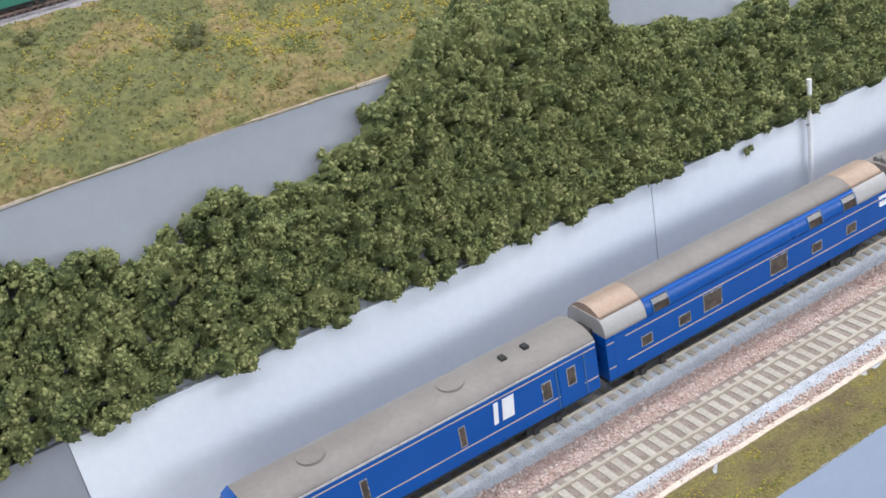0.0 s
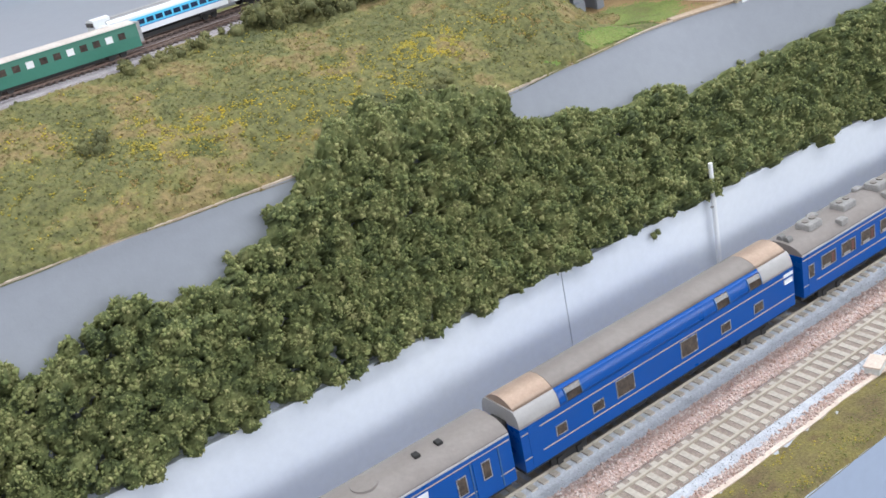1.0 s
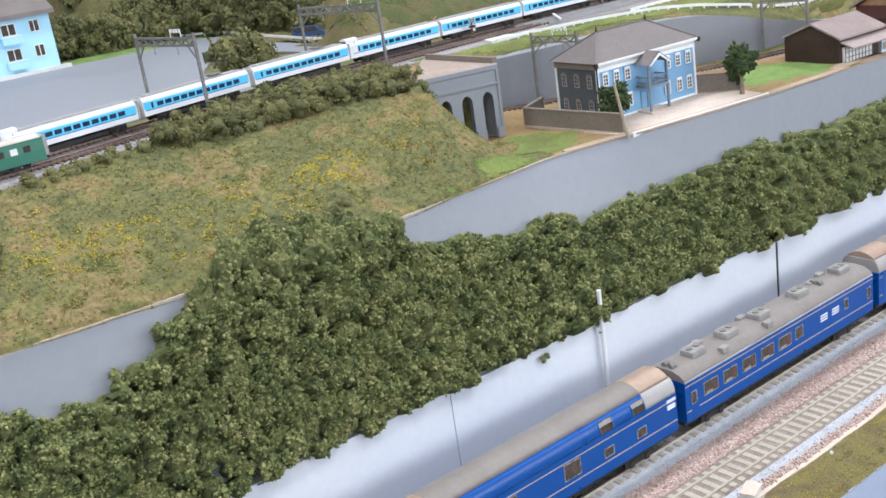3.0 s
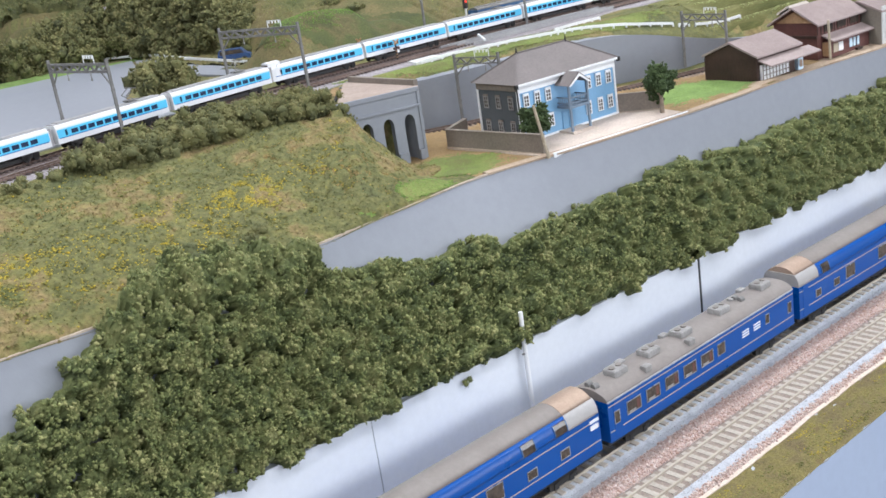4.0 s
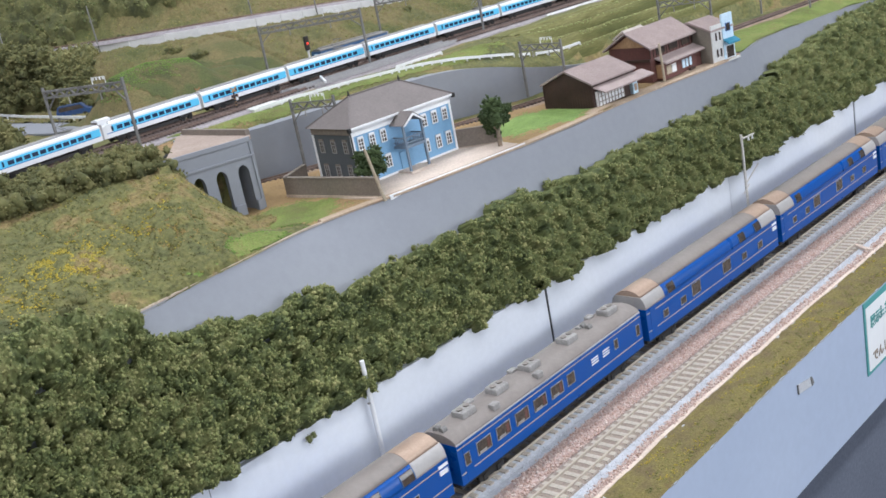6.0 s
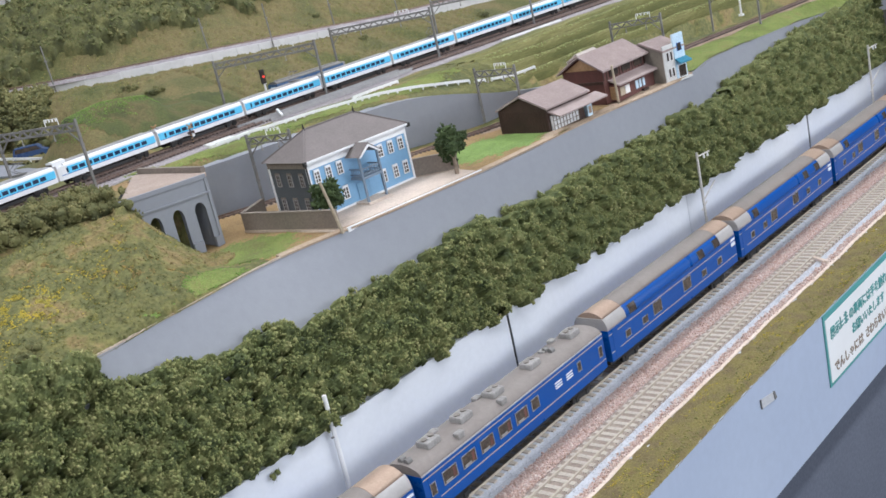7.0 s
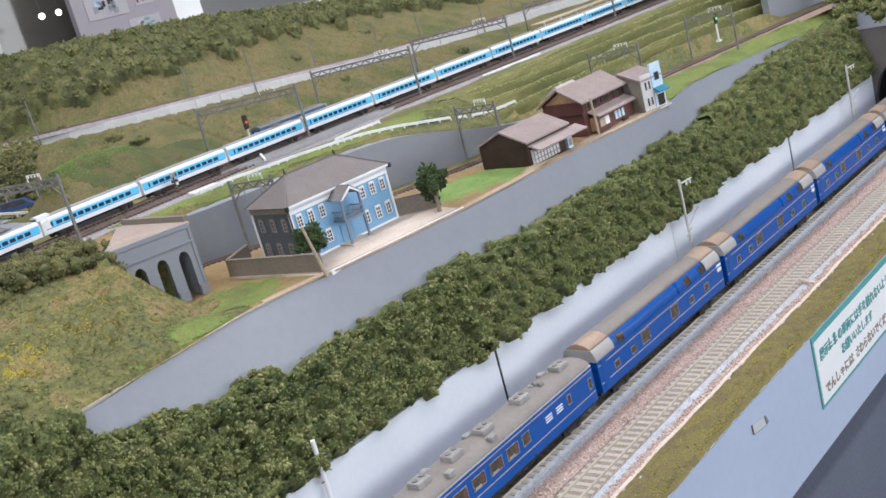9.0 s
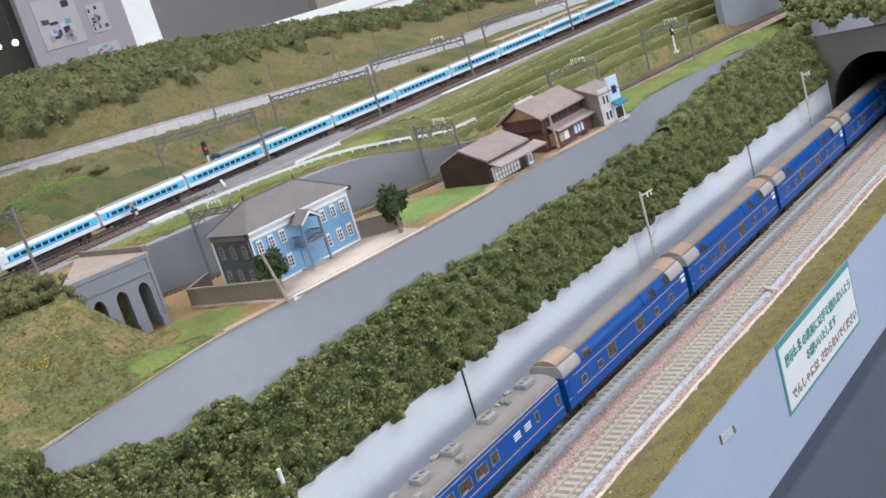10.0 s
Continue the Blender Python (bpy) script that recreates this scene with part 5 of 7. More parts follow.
# ---- small-scale trains on the upper lines ----
def small_car(f, x, L, scheme, nose=0, panto=False):
    y = float(f(x + L / 2))
    ang = math.degrees(math.atan2(float(f(x + L)) - float(f(x)), L))
    lab = {"express": "white and light blue express car with a row of dark windows", "green": "green local train car with a dusty pale roof", "navy": "navy blue luggage van standing on the siding"}[scheme]
    c = thing("train_car", lab, "train car", x, float(f(x)), RAILTOP - 0.8, ang, group={"express": "light blue express train", "green": "green local train", "navy": ""}[scheme])
    w = 9.6
    main = {"express": M_WHITE, "green": M_GREEN, "navy": M_NAVY}[scheme]
    top = {"express": M_GREYROOF, "green": M_PALEROOF, "navy": M_POST}[scheme]
    foot = 6.8 if scheme == "express" else 4.2
    prof = mirror([(-w, foot), (-w, 12), (-w + 0.5, 20.0)])
    secs = [(0, prof), (L, prof)]
    if nose:
        tip = mirror([(-w * 0.78, foot), (-w * 0.78, 11), (-w * 0.6, 16)])
        secs = [(-4, tip), (3, prof), (L, prof)] if nose < 0 else [(0, prof), (L - 3, prof), (L + 4, tip)]
    part("body", loft(secs, True), main, c)
    rf = mirror([(-w + 0.5, 20.0), (-w + 2.2, 21.6), (-w + 5.5, 22.6), (0, 23.0)])
    if scheme == "express":
        part("shoulder", loft([(0.5 if nose >= 0 else 7, mirror([(-w + 0.5, 20.0), (-w + 1.7, 21.3), (-w + 3.2, 22.1)])), (L - 0.5, mirror([(-w + 0.5, 20.0), (-w + 1.7, 21.3), (-w + 3.2, 22.1)]))], True), M_WHITE, c)
        rf = mirror([(-w + 3.2, 22.1), (-w + 5.5, 22.7), (0, 23.0)])
    part("roof", loft([(1 if nose >= 0 else 7, rf), (L - (1 if nose <= 0 else 7), rf)], True), top, c, smooth=True)
    if scheme != "green":
        part("roof_walk", boxed(6, -4, 22.3, L - 6, 4, 23.5), top, c)
    if scheme == "express":
        part("window_band", boxed(0.8 if nose >= 0 else 9, -w - 0.12, 11.6, L - (0.8 if nose <= 0 else 9), -w + 0.7, 18.4), M_CYAN, c, "light blue window band")
        part("lower_line", boxed(2, -w - 0.16, 11.0, L - 2, -w + 0.5, 11.7), M_MIDBLUE, c, "mid blue line")
        for k in range(11):
            wx = 17 + k * (L - 32) / 10
            part("window", boxed(wx - 3.2, -w - 0.25, 13.0, wx + 3.2, -w + 0.6, 16.6), M_NAVYGLASS, c)
        part("door", boxed(8, -w - 0.2, 12.6, 10.0, -w + 0.6, 17.2), M_NAVYGLASS, c)
    elif scheme == "green":
        for k in range(11):
            wx = 13 + k * (L - 26) / 10
            part("window", boxed(wx - 2.6, -w - 0.2, 12.4, wx + 2.6, -w + 0.5, 17), M_GLASS if k % 3 else M_TRIM, c)
        part("roof_edge", boxed(0, -w - 0.1, 19.8, L, -w + 0.6, 20.8), M_GREEN, c)
    else:
        for k in range(6):
            part("rib", boxed(12 + k * (L - 24) / 5 - 0.4, -w - 0.2, 5, 12 + k * (L - 24) / 5 + 0.4, -w + 0.5, 20), M_NAVY, c)
        for wx in (L * 0.3, L * 0.7):
            part("window", boxed(wx - 2.6, -w - 0.25, 12.5, wx + 2.6, -w + 0.5, 16), M_GLASS, c)
        part("end_door", boxed(-0.3, -4, 5, 0.4, 4, 17), M_PALEBLUE, c)
        part("label_plate", boxed(L * 0.45, -w - 0.25, 13.5, L * 0.52, -w + 0.4, 15.5), M_WHITE, c)
    bm = bmesh.new()
    box(bm, 20, -7, 1.6, L - 20, 7, 4.6)
    part("underframe", bm, M_UNDER, c)
    for bx in (20, L - 20):
        bogie(c, bx, 2.6, 7.5, 8.0)
    part("gangway", boxed(L - 0.3, -8.6, 6.9, L + 3.0, 8.6, 21.4), M_GREYROOF, c)
    if nose:
        nx = 0 if nose < 0 else L
        bm = loft([(nx - 2.5 if nose < 0 else nx - 12, mirror([(-6, 16), (-5.4, 25), (0, 26)])), (nx + 12 if nose < 0 else nx + 2.5, mirror([(-6, 16), (-5.4, 25), (0, 26)]))], True)
        part("cab_dome", bm, M_WHITE, c, "raised white driver's cab")
        part("cab_glass", boxed(nx - 3.2, -4.8, 20.5, nx + (12.6 if nose < 0 else 3.2), 4.8, 23.6) if nose < 0 else boxed(nx - 12.6, -4.8, 20.5, nx + 3.2, 4.8, 23.6), M_GLASS, c)
    if panto:
        bm = bmesh.new()
        for s in (-3.5, 3.5):
            bar(bm, (L * 0.75, s, 25), (L * 0.75 - 8, s, 30), 0.5)
            bar(bm, (L * 0.75 - 8, s, 30), (L * 0.75, s, 35), 0.5)
        bar(bm, (L * 0.75, -8, 35), (L * 0.75, 8, 35), 0.8)
        box(bm, L * 0.75 - 8, -4, 24.4, L * 0.75 + 4, 4, 25.2)
        part("pantograph", bm, M_POST, c)
    return c


SL, SP = 115.0, 118.6
x = 232.0
for k in range(14):
    nose = -1 if k in (0, 3) else 0
    small_car(FAR, x + k * SP, SL, "express", nose, panto=k in (1, 2, 5, 7))
for k in range(3):
    small_car(lambda u: FAR(u) - 37, 250 - 124 - k * 128.0, 124, "green")
small_car(lambda u: FAR(u) + 60, 925, 110, "navy")

tagged(sheet("terrace_grass", 1085, 2040, 70, 322, 5, M_TERRACE, 0.5, 0.8, lambda x, y: (y > RET(x) + 17) & (y < KERB(x) + 6), 2.0), "stepped green terraces between the two lines", "grass", kind="structure")


# ---- posts, gantries and signals ----
def gantry(x, y0, y1, zb, h, label, skew=0.0, wide=1.9):
    """Two posts either side of a line, a lattice beam between them, and insulators."""
    g = thing("catenary_gantry", label, "gantry", x, 0, zb, group="catenary gantries")
    def P(v, z, du=0.0):
        k = (v - y0) / (y1 - y0)
        return (skew * k + du, v, z)
    for v in (y0, y1):
        bm = bmesh.new()
        bar(bm, P(v, 0), P(v, h + 4), 2.2)
        for z in (h * 0.35, h * 0.7):
            box(bm, P(v, z)[0] - 1.4, v - 1.4, z, P(v, z)[0] + 1.4, v + 1.4, z + 1)
        part("post", bm, M_POST, g)
    bm = bmesh.new()
    bar(bm, P(y0, h), P(y1, h), wide)
    bar(bm, P(y0, h - 6), P(y1, h - 6), wide)
    n = max(6, int((y1 - y0) / 6.5))
    for k in range(n):
        a, b = y0 + (y1 - y0) * k / n, y0 + (y1 - y0) * (k + 1) / n
        bar(bm, P(a, h - 6 if k % 2 else h), P(b, h if k % 2 else h - 6), 1.4)
    for v, s in ((y0, 1), (y1, -1)):
        bar(bm, P(v, h - 18), P(v + s * 12, h - 6), 1.0)
    part("lattice_beam", bm, M_POST, g)
    for k in (0.3, 0.7):
        v = y0 + (y1 - y0) * k
        bm = bmesh.new()
        bar(bm, P(v, h - 6), P(v, h - 12), 0.7)
        rod(bm, P(v, h - 13.5), P(v, h - 11), 0.8, seg=8)
        part("insulator", bm, M_LIGHTPOST, g)
    v = y0 + (y1 - y0) * 0.2
    bm = bmesh.new()
    for du in (0, 1):
        bar(bm, P(v + du * 16, h), P(v + du * 16, h + 7), 0.6)
    bar(bm, P(v, h + 7), P(v + 16, h + 7), 0.6)
    for k in range(4):
        rod(bm, P(v + 2 + 4 * k, h + 4.4), P(v + 2 + 4 * k, h + 6.6), 0.8, seg=6)
    part("wire_rack", bm, M_TRIM, g)
    return g


UP = "grey lattice catenary gantry spanning the double line"
gantry(388, float(FAR(388)) - 68, float(FAR(388)) + 26, 262, 72, UP, -12)
gantry(586, float(FAR(586)) - 72, float(FAR(586)) + 28, 262, 66, UP, -27)
WIDE = "wide grey lattice gantry spanning the line and its siding"
gantry(936, float(FAR(936)) - 20, float(FAR(936)) + 88, 262, 66, WIDE, -66, 2.2)
gantry(1131, float(FAR(1131)) - 20, float(FAR(1131)) + 100, 262, 64, WIDE, -66, 2.2)
gantry(1330, float(FAR(1330)) - 20, float(FAR(1330)) + 105, 262, 62, WIDE, -66, 2.2)
gantry(1600, float(FAR(1600)) - 20, float(FAR(1600)) + 105, 262, 60, WIDE, -66, 2.2)
LOWG = "slim grey catenary gantry over the single lower line"
for gx, a, b, h, sk in ((738, 40, 10, 66, -12), (1005, 22, 36, 58, 2), (1262, 30, 30, 58, -20), (1480, 30, 30, 56, -20)):
    gantry(gx, float(LOW(gx)) - a, float(LOW(gx)) + b, 205, h, LOWG, sk, 1.2)


def line_pole(x, y, z, h, label, arms=False, lean=0.0, mat=None, r=1.7, arm_z=1.0, group=""):
    p = thing("line_pole", label, "pole", x, y, z, group=group)
    mat = mat or M_POLE
    bm = bmesh.new()
    rod(bm, (0, 0, -2), (lean, 0, h), r, r * 0.8, seg=12)
    part("pole", bm, mat, p)
    if arms:
        a = part("crossarm", bar(bmesh.new(), (-1, -2, h - 4), (17, -6, h - 3), 1.3), mat, p)
        for k in (7, 14):
            bm = bmesh.new()
            rod(bm, (k, -3.6 - k * 0.12, h - 8), (k, -3.6 - k * 0.12, h - 4), 1.2, 0.9, seg=8)
            part("insulator", bm, M_TRIM, a)
        bm = bmesh.new()
        bar(bm, (0, -1, h * 0.6), (20, -6, h * 0.72), 1.0)
        bar(bm, (-6, 0, h * 0.52), (4, -2, h * 0.58), 1.0)
        part("bracket", bm, mat, p)
    else:
        part("bracket", bar(bmesh.new(), (-3.5, 0, h * 0.72), (1, -1, h * 0.72), 1.2), M_POST, p)
    return p


line_pole(548, -5, -1, 120, "plain white pole standing against the white wall", mat=M_TRIM, r=2.2)
line_pole(1109, -14, -1, 134, "grey line pole with crossarm beside the white wall", True)
line_pole(1620, -14, -1, 137, "grey line pole with crossarm beside the white wall", True)
for hx in (780, 1006, 1211, 1430, 1660):
    line_pole(hx, float(BACK(hx)) + 34, float(BACKZ(hx)) + 1, 46, "thin grey line pole behind the raised line", r=1.1, mat=M_POST, lean=-2, group="raised line poles")
for hx in (838, 1077, 1303, 1540):
    line_pole(hx, float(BACK(hx)) - 1, float(BACKZ(hx)) - 22, 74, "thin grey line pole on the white slab wall", r=1.1, mat=M_POST, lean=-2, group="raised line poles")


def signal(x, y, z, h, lens, label, post=None):
    s = thing("signal", label, "railway signal", x, y, z, group="colour light signals")
    bm = bmesh.new()
    rod(bm, (0, 0, -1), (0, 0, h * 0.7), 1.5, 1.2, seg=10)
    box(bm, -3, -3, -1, 3, 3, 2)
    part("post", bm, post or M_TRIM, s)
    bm = boxed(-3.6, -1.6, h * 0.62, 3.6, 1.0, h, bevel=1.4)
    hd = part("head", bm, M_UNDER, s)
    for k, z_ in enumerate((h * 0.92, h * 0.81, h * 0.70)):
        bm = bmesh.new()
        rod(bm, (0, -2.4, z_), (0, -1.4, z_), min(1.4, h * 0.04), seg=10)
        part("lens", bm, lens if k == 1 else M_GLASS, hd)
    part("back_plate", boxed(1.5, 0.8, h * 0.6, 4.6, 2.2, h * 0.96, bevel=0.8), M_TRIM, s)
    return s


sg = signal(911, 429, 263, 46, M_REDLAMP, "white-posted signal showing a red light beside the siding")
for u in (-9, 9):
    part("strut", bar(bmesh.new(), (u, 3, -1), (0, 1.5, 17), 1.3), M_UNDER, sg, "black brace")
signal(1535, 126, 212, 40, M_GREENLAMP, "white-posted black signal beside the lower line")


def crossing_signal(x, y, z, h, label, low_lamps):
    """A level-crossing warning post: striped post, crossed boards, two lamps and a relay box."""
    g = thing("crossing_signal", label, "crossing signal", x, y, z, group="level crossing signals")
    part("post", rod(bmesh.new(), (0, 0, -3), (0, 0, h), 0.9, 0.8, seg=10), M_UNDER, g)
    for k in range(3):
        part("band", rod(bmesh.new(), (0, 0, h * (0.12 + 0.16 * k)), (0, 0, h * (0.18 + 0.16 * k)), 1.05, seg=10), M_TAN, g, "orange painted band")
    for s_ in (-1, 1):
        part("cross_board", bar(bmesh.new(), (-3.2, -1.2 - 0.5 * s_, h - 2.4 * s_ - 1), (3.2, -1.2 - 0.5 * s_, h + 2.4 * s_ - 1), 1.3), M_TAN, g, "orange crossed board")
        lm = part("lamp", rod(bmesh.new(), (2.3 * s_, -1.9, h * 0.62), (2.3 * s_, 0.4, h * 0.62), 1.7, 1.5, seg=12), M_UNDER, g)
        part("lens", rod(bmesh.new(), (2.3 * s_, -2.3, h * 0.62), (2.3 * s_, -1.8, h * 0.62), 1.1, seg=12), M_REDWOOD, lm)
    part("relay_box", boxed(0.8, -1.4, h * 0.38, 3.4, 1.2, h * 0.58, bevel=0.3), M_TRIM, g, "white relay box")
    if low_lamps:
        bx = part("base_box", boxed(-11, -2, -2.5, 2, 2, 2.4, bevel=0.6), M_UNDER, g)
        for k in range(4):
            part("marker", rod(bmesh.new(), (-9.5 + 3.2 * k, -2.5, 0.6), (-9.5 + 3.2 * k, -1.8, 0.6), 1.1, seg=10), M_TAN, bx, "orange marker disc")
    return g


crossing_signal(748, 430, 264, 21, "black and orange crossing signal with a row of orange markers", True)
crossing_signal(741, 353, 265, 20, "black and orange crossing signal with a white box between the tracks", False)

# ---- arched abutment ----
br = thing("arched_abutment", "grey abutment with three tall arches where the lower line dives under", "bridge", 622, 174, 204, -13)
for k in range(4):
    u = -20.25 * (k + 1) - 1.5
    cut = [(5, 0), (5, 34)] + [(10.1 - 5.1 * math.cos(a), 34 + 7.5 * math.sin(a)) for a in np.linspace(0.15, math.pi - 0.15, 11)] + [(15.25, 34), (15.25, 0)]
    bm = prism(bmesh.new(), [(u + a, b) for a, b in [(0, 0)] + cut + [(20.25, 0), (20.25, 60), (0, 60)]], "y", 0, 7)
    part("arch_bay", bm, M_GREY, br)
    for a, b in ((-0.6, 4.9), (15.4, 20.8)):
        part("plinth", boxed(u + a + 0.2, -2, -1, u + b - 0.2, 6, 9, bevel=0.5), M_GREY, br)
part("cornice", boxed(-81, -1.6, 47, 0.8, 0, 49, bevel=0.5), M_GREY, br)
part("side_wall", prism(bmesh.new(), [(-6, 7), (0, 7), (-9, 48), (-15, 48)], "z", 0, 60), M_GREY, br)
part("lintel", prism(bmesh.new(), [(-15, 48), (-9, 48), (-23, 112), (-29, 112)], "z", 36, 60), M_GREY, br)
part("back_wall", prism(bmesh.new(), [(-80, 9), (-78, 7), (-29, 108), (-31, 110)], "z", 0, 59), M_BLACK, br)
part("deck", prism(bmesh.new(), [(-76, 0), (0.5, 0), (6, 10), (-16, 112), (-24, 112)], "z", 60, 63), M_DECK, br, "pinkish beige deck")
part("front_coping", boxed(-77, -1.2, 60, 0.6, 1.0, 64, bevel=0.4), M_GREY, br)
part("end_pier", boxed(-1.6, -1, 0, 1.2, 7, 60, bevel=0.4), M_GREY, br)
part("parapet", prism(bmesh.new(), [(3, 12), (7, 12), (-15, 112), (-19, 112)], "z", 63, 68), M_FENCE, br, "dark brown parapet board")


# ---- blue two-storey house ----
def sash(parent, x, z, w, h, y, wall="front"):
    t, sd = 0.8, wall != "front"
    # Side windows get greyer trim, carrying that wall's shade in their colour.
    fm = M_LIGHTPOST if sd else M_TRIM
    win = part("window", ring(bmesh.new(), x - w / 2 - t, z - h / 2 - t, x + w / 2 + t, z + h / 2 + t, t, y - 0.9, y + 0.2, sd), fm, parent)
    for a0, z0, a1, z1 in ((x - 0.3, z - h / 2, x + 0.3, z + h / 2), (x - w / 2, z - h / 6 - 0.3, x + w / 2, z - h / 6 + 0.3), (x - w / 2, z + h / 6 - 0.3, x + w / 2, z + h / 6 + 0.3)):
        d0 = y - 0.6 if a1 - a0 < 1 else y - 0.55
        part("glazing_bar", boxed(d0, a0, z0, y, a1, z1) if sd else boxed(a0, d0, z0, a1, y, z1), fm, win)
    g = boxed(x - w / 2, y - 0.35, z - h / 2, x + w / 2, y + 0.2, z + h / 2) if wall == "front" else boxed(y - 0.35, x - w / 2, z - h / 2, y + 0.2, x + w / 2, z + h / 2)
    part("pane", g, M_GLASS, win)
    c = boxed(x - w / 2 - 0.6, y - 1.0, z + h / 2 + t, x + w / 2 + 0.6, y + 0.1, z + h / 2 + t + 1.4) if wall == "front" else boxed(y - 1.0, x - w / 2 - 0.6, z + h / 2 + t, y + 0.1, x + w / 2 + 0.6, z + h / 2 + t + 1.4)
    part("window_head", c, M_TRIM if wall == "front" else M_FENCE, win)


W_, D_, HH, RZ = 119.0, 56.0, 53.0, 21.5
ho = thing("house", "light blue clapboard two-storey house with brown hipped roof and balcony porch", "house", 681.5, 111.5, 205, -3.2)
part("wall", boxed(0.6, 0.6, 0, W_ - 0.6, D_ - 0.6, HH + 2), M_CLAP, ho)
for wl, n in (("front", 18), ("side", 18)):
    for k in range(n):
        bm = bmesh.new()
        z0 = 2 + k * 2.75
        pts = [(0.0, z0), (0.55, z0 + 2.7), (1.2, z0 + 2.7), (1.2, z0)]
        if wl == "front":
            prism(bm, pts, "x", 1.2, W_ - 1.2)
        else:
            prism(bm, pts, "y", 1.2, D_ - 1.2)
        part("clapboard", bm, M_CLAP if wl == "front" else M_CLAPDARK, ho, "" if wl == "front" else "slate grey clapboard gable side, its shade put into the colour")
part("plinth", boxed(-0.4, -0.4, -0.5, W_ + 0.4, D_ + 0.4, 2.4, bevel=0.3), M_TRIM, ho)
part("frieze", boxed(-0.6, -0.7, HH - 8, W_ + 0.6, 0.6, HH + 0.5), M_TRIM, ho, "white frieze board under the eaves")
part("frieze", boxed(-0.7, 0.8, HH - 6, 0.6, D_, HH + 0.5), M_FENCE, ho, "taupe frieze board under the eaves, toned down for the side's shade")
for cx, cy in ((-0.5, -0.5), (W_ - 1.7, -0.5), (-0.5, D_ - 1.7)):
    part("corner_post", boxed(cx, cy, 0, cx + 2.2, cy + 2.2, HH - 4.5), M_TRIM, ho)
o = 3.2
bm = bmesh.new()
ev = [bm.verts.new(p) for p in ((-o, -o, HH), (W_ + o, -o, HH), (W_ + o, D_ + o, HH), (-o, D_ + o, HH))]
rd = [bm.verts.new(p) for p in ((28, D_ / 2, HH + RZ), (W_ - 31, D_ / 2, HH + RZ))]
bm.faces.new((ev[0], ev[1], rd[1], rd[0]))
bm.faces.new((ev[2], ev[3], rd[0], rd[1]))
bm.faces.new((ev[1], ev[2], rd[1]))
bm.faces.new((ev[3], ev[0], rd[0]))
bm.faces.new(ev[::-1])
rf = part("roof", bm, M_SLATE, ho, "brown-grey slate hipped roof")
for a, b in (((-o, -o, HH + 0.4), (28, D_ / 2, HH + RZ + 0.3)), ((W_ + o, -o, HH + 0.4), (W_ - 31, D_ / 2, HH + RZ + 0.3)), ((-o, D_ + o, HH + 0.4), (28, D_ / 2, HH + RZ + 0.3)), ((28, D_ / 2, HH + RZ + 0.3), (W_ - 31, D_ / 2, HH + RZ + 0.3))):
    part("hip_cap", bar(bmesh.new(), a, b, 1.2), M_SLATE, rf)
for a in (28, W_ - 31):
    bm = bmesh.new()
    rod(bm, (a, D_ / 2, HH + RZ - 1), (a, D_ / 2, HH + RZ + 5), 1.3, 0.4, seg=8)
    part("finial", bm, M_UNDER, rf)
for a in (-o, W_ + o):
    part("gutter_end", boxed(a - 1.5, -o - 1.5, HH - 3.5, a + 1.5, -o + 1.5, HH + 0.6, bevel=0.5), M_UNDER, rf)
part("eaves_trim", boxed(-o, -o - 0.6, HH - 1.6, W_ + o, -o + 0.4, HH + 0.2), M_TRIM, rf)
bm = bmesh.new()
rod(bm, (-1.4, -1.4, 0), (-1.4, -1.4, HH - 6), 0.7)
rod(bm, (-1.4, -1.4, HH - 6), (-o, -o, HH - 1), 0.7)
part("downpipe", bm, M_UNDER, ho)
for wx in (8.5, 21.5, 34.5, 84, 97, 110):
    sash(ho, wx, 37, 5.0, 9.0, -0.3)
for wx in (8.5, 35, 82, 97, 110):
    sash(ho, wx, 14.0, 5.0, 9.5, -0.3)
for wy in (10, 27, 44):
    sash(ho, wy, 36, 4.6, 9.5, -0.3, "side")
    sash(ho, wy, 13.5, 4.6, 9.5, -0.3, "side")
pc = 56.0
por = part("porch_balcony", boxed(pc - 12, -17, 22.5, pc + 12, 0, 25.0, bevel=0.3), M_CLAPMID, ho, "slate blue balcony floor")
for px_ in (pc - 11, pc + 11):
    part("porch_post", bar(bmesh.new(), (px_, -16, 0), (px_, -16, 44), 1.8), M_CLAPMID, por)
for a, b in (((pc - 11, -16), (pc + 11, -16)), ((pc - 11, -16), (pc - 11, 0)), ((pc + 11, -16), (pc + 11, 0))):
    bm = bmesh.new()
    bar(bm, (*a, 32), (*b, 32), 1.0)
    bar(bm, (*a, 27), (*b, 27), 0.8)
    for k in range(1, 7):
        u = k / 7
        bar(bm, (a[0] + (b[0] - a[0]) * u, a[1] + (b[1] - a[1]) * u, 25), (a[0] + (b[0] - a[0]) * u, a[1] + (b[1] - a[1]) * u, 32), 0.5)
    part("railing", bm, M_CLAPMID, por)
bm = bmesh.new()
g0 = [(pc - 14, 43.5), (pc, 54), (pc + 14, 43.5), (pc + 12.6, 43), (pc, 52), (pc - 12.6, 43)]
prism(bm, g0, "y", -19.5, -1)
part("porch_roof", bm, M_SLATE, ho, "brown gabled porch roof")
bm = bmesh.new()
prism(bm, [(pc - 13.2, 43), (pc, 52.6), (pc + 13.2, 43), (pc + 11, 43), (pc, 50.2), (pc - 11, 43)], "y", -20.2, -19.4)
part("bargeboard", bm, M_TRIM, ho, "white gable boards")
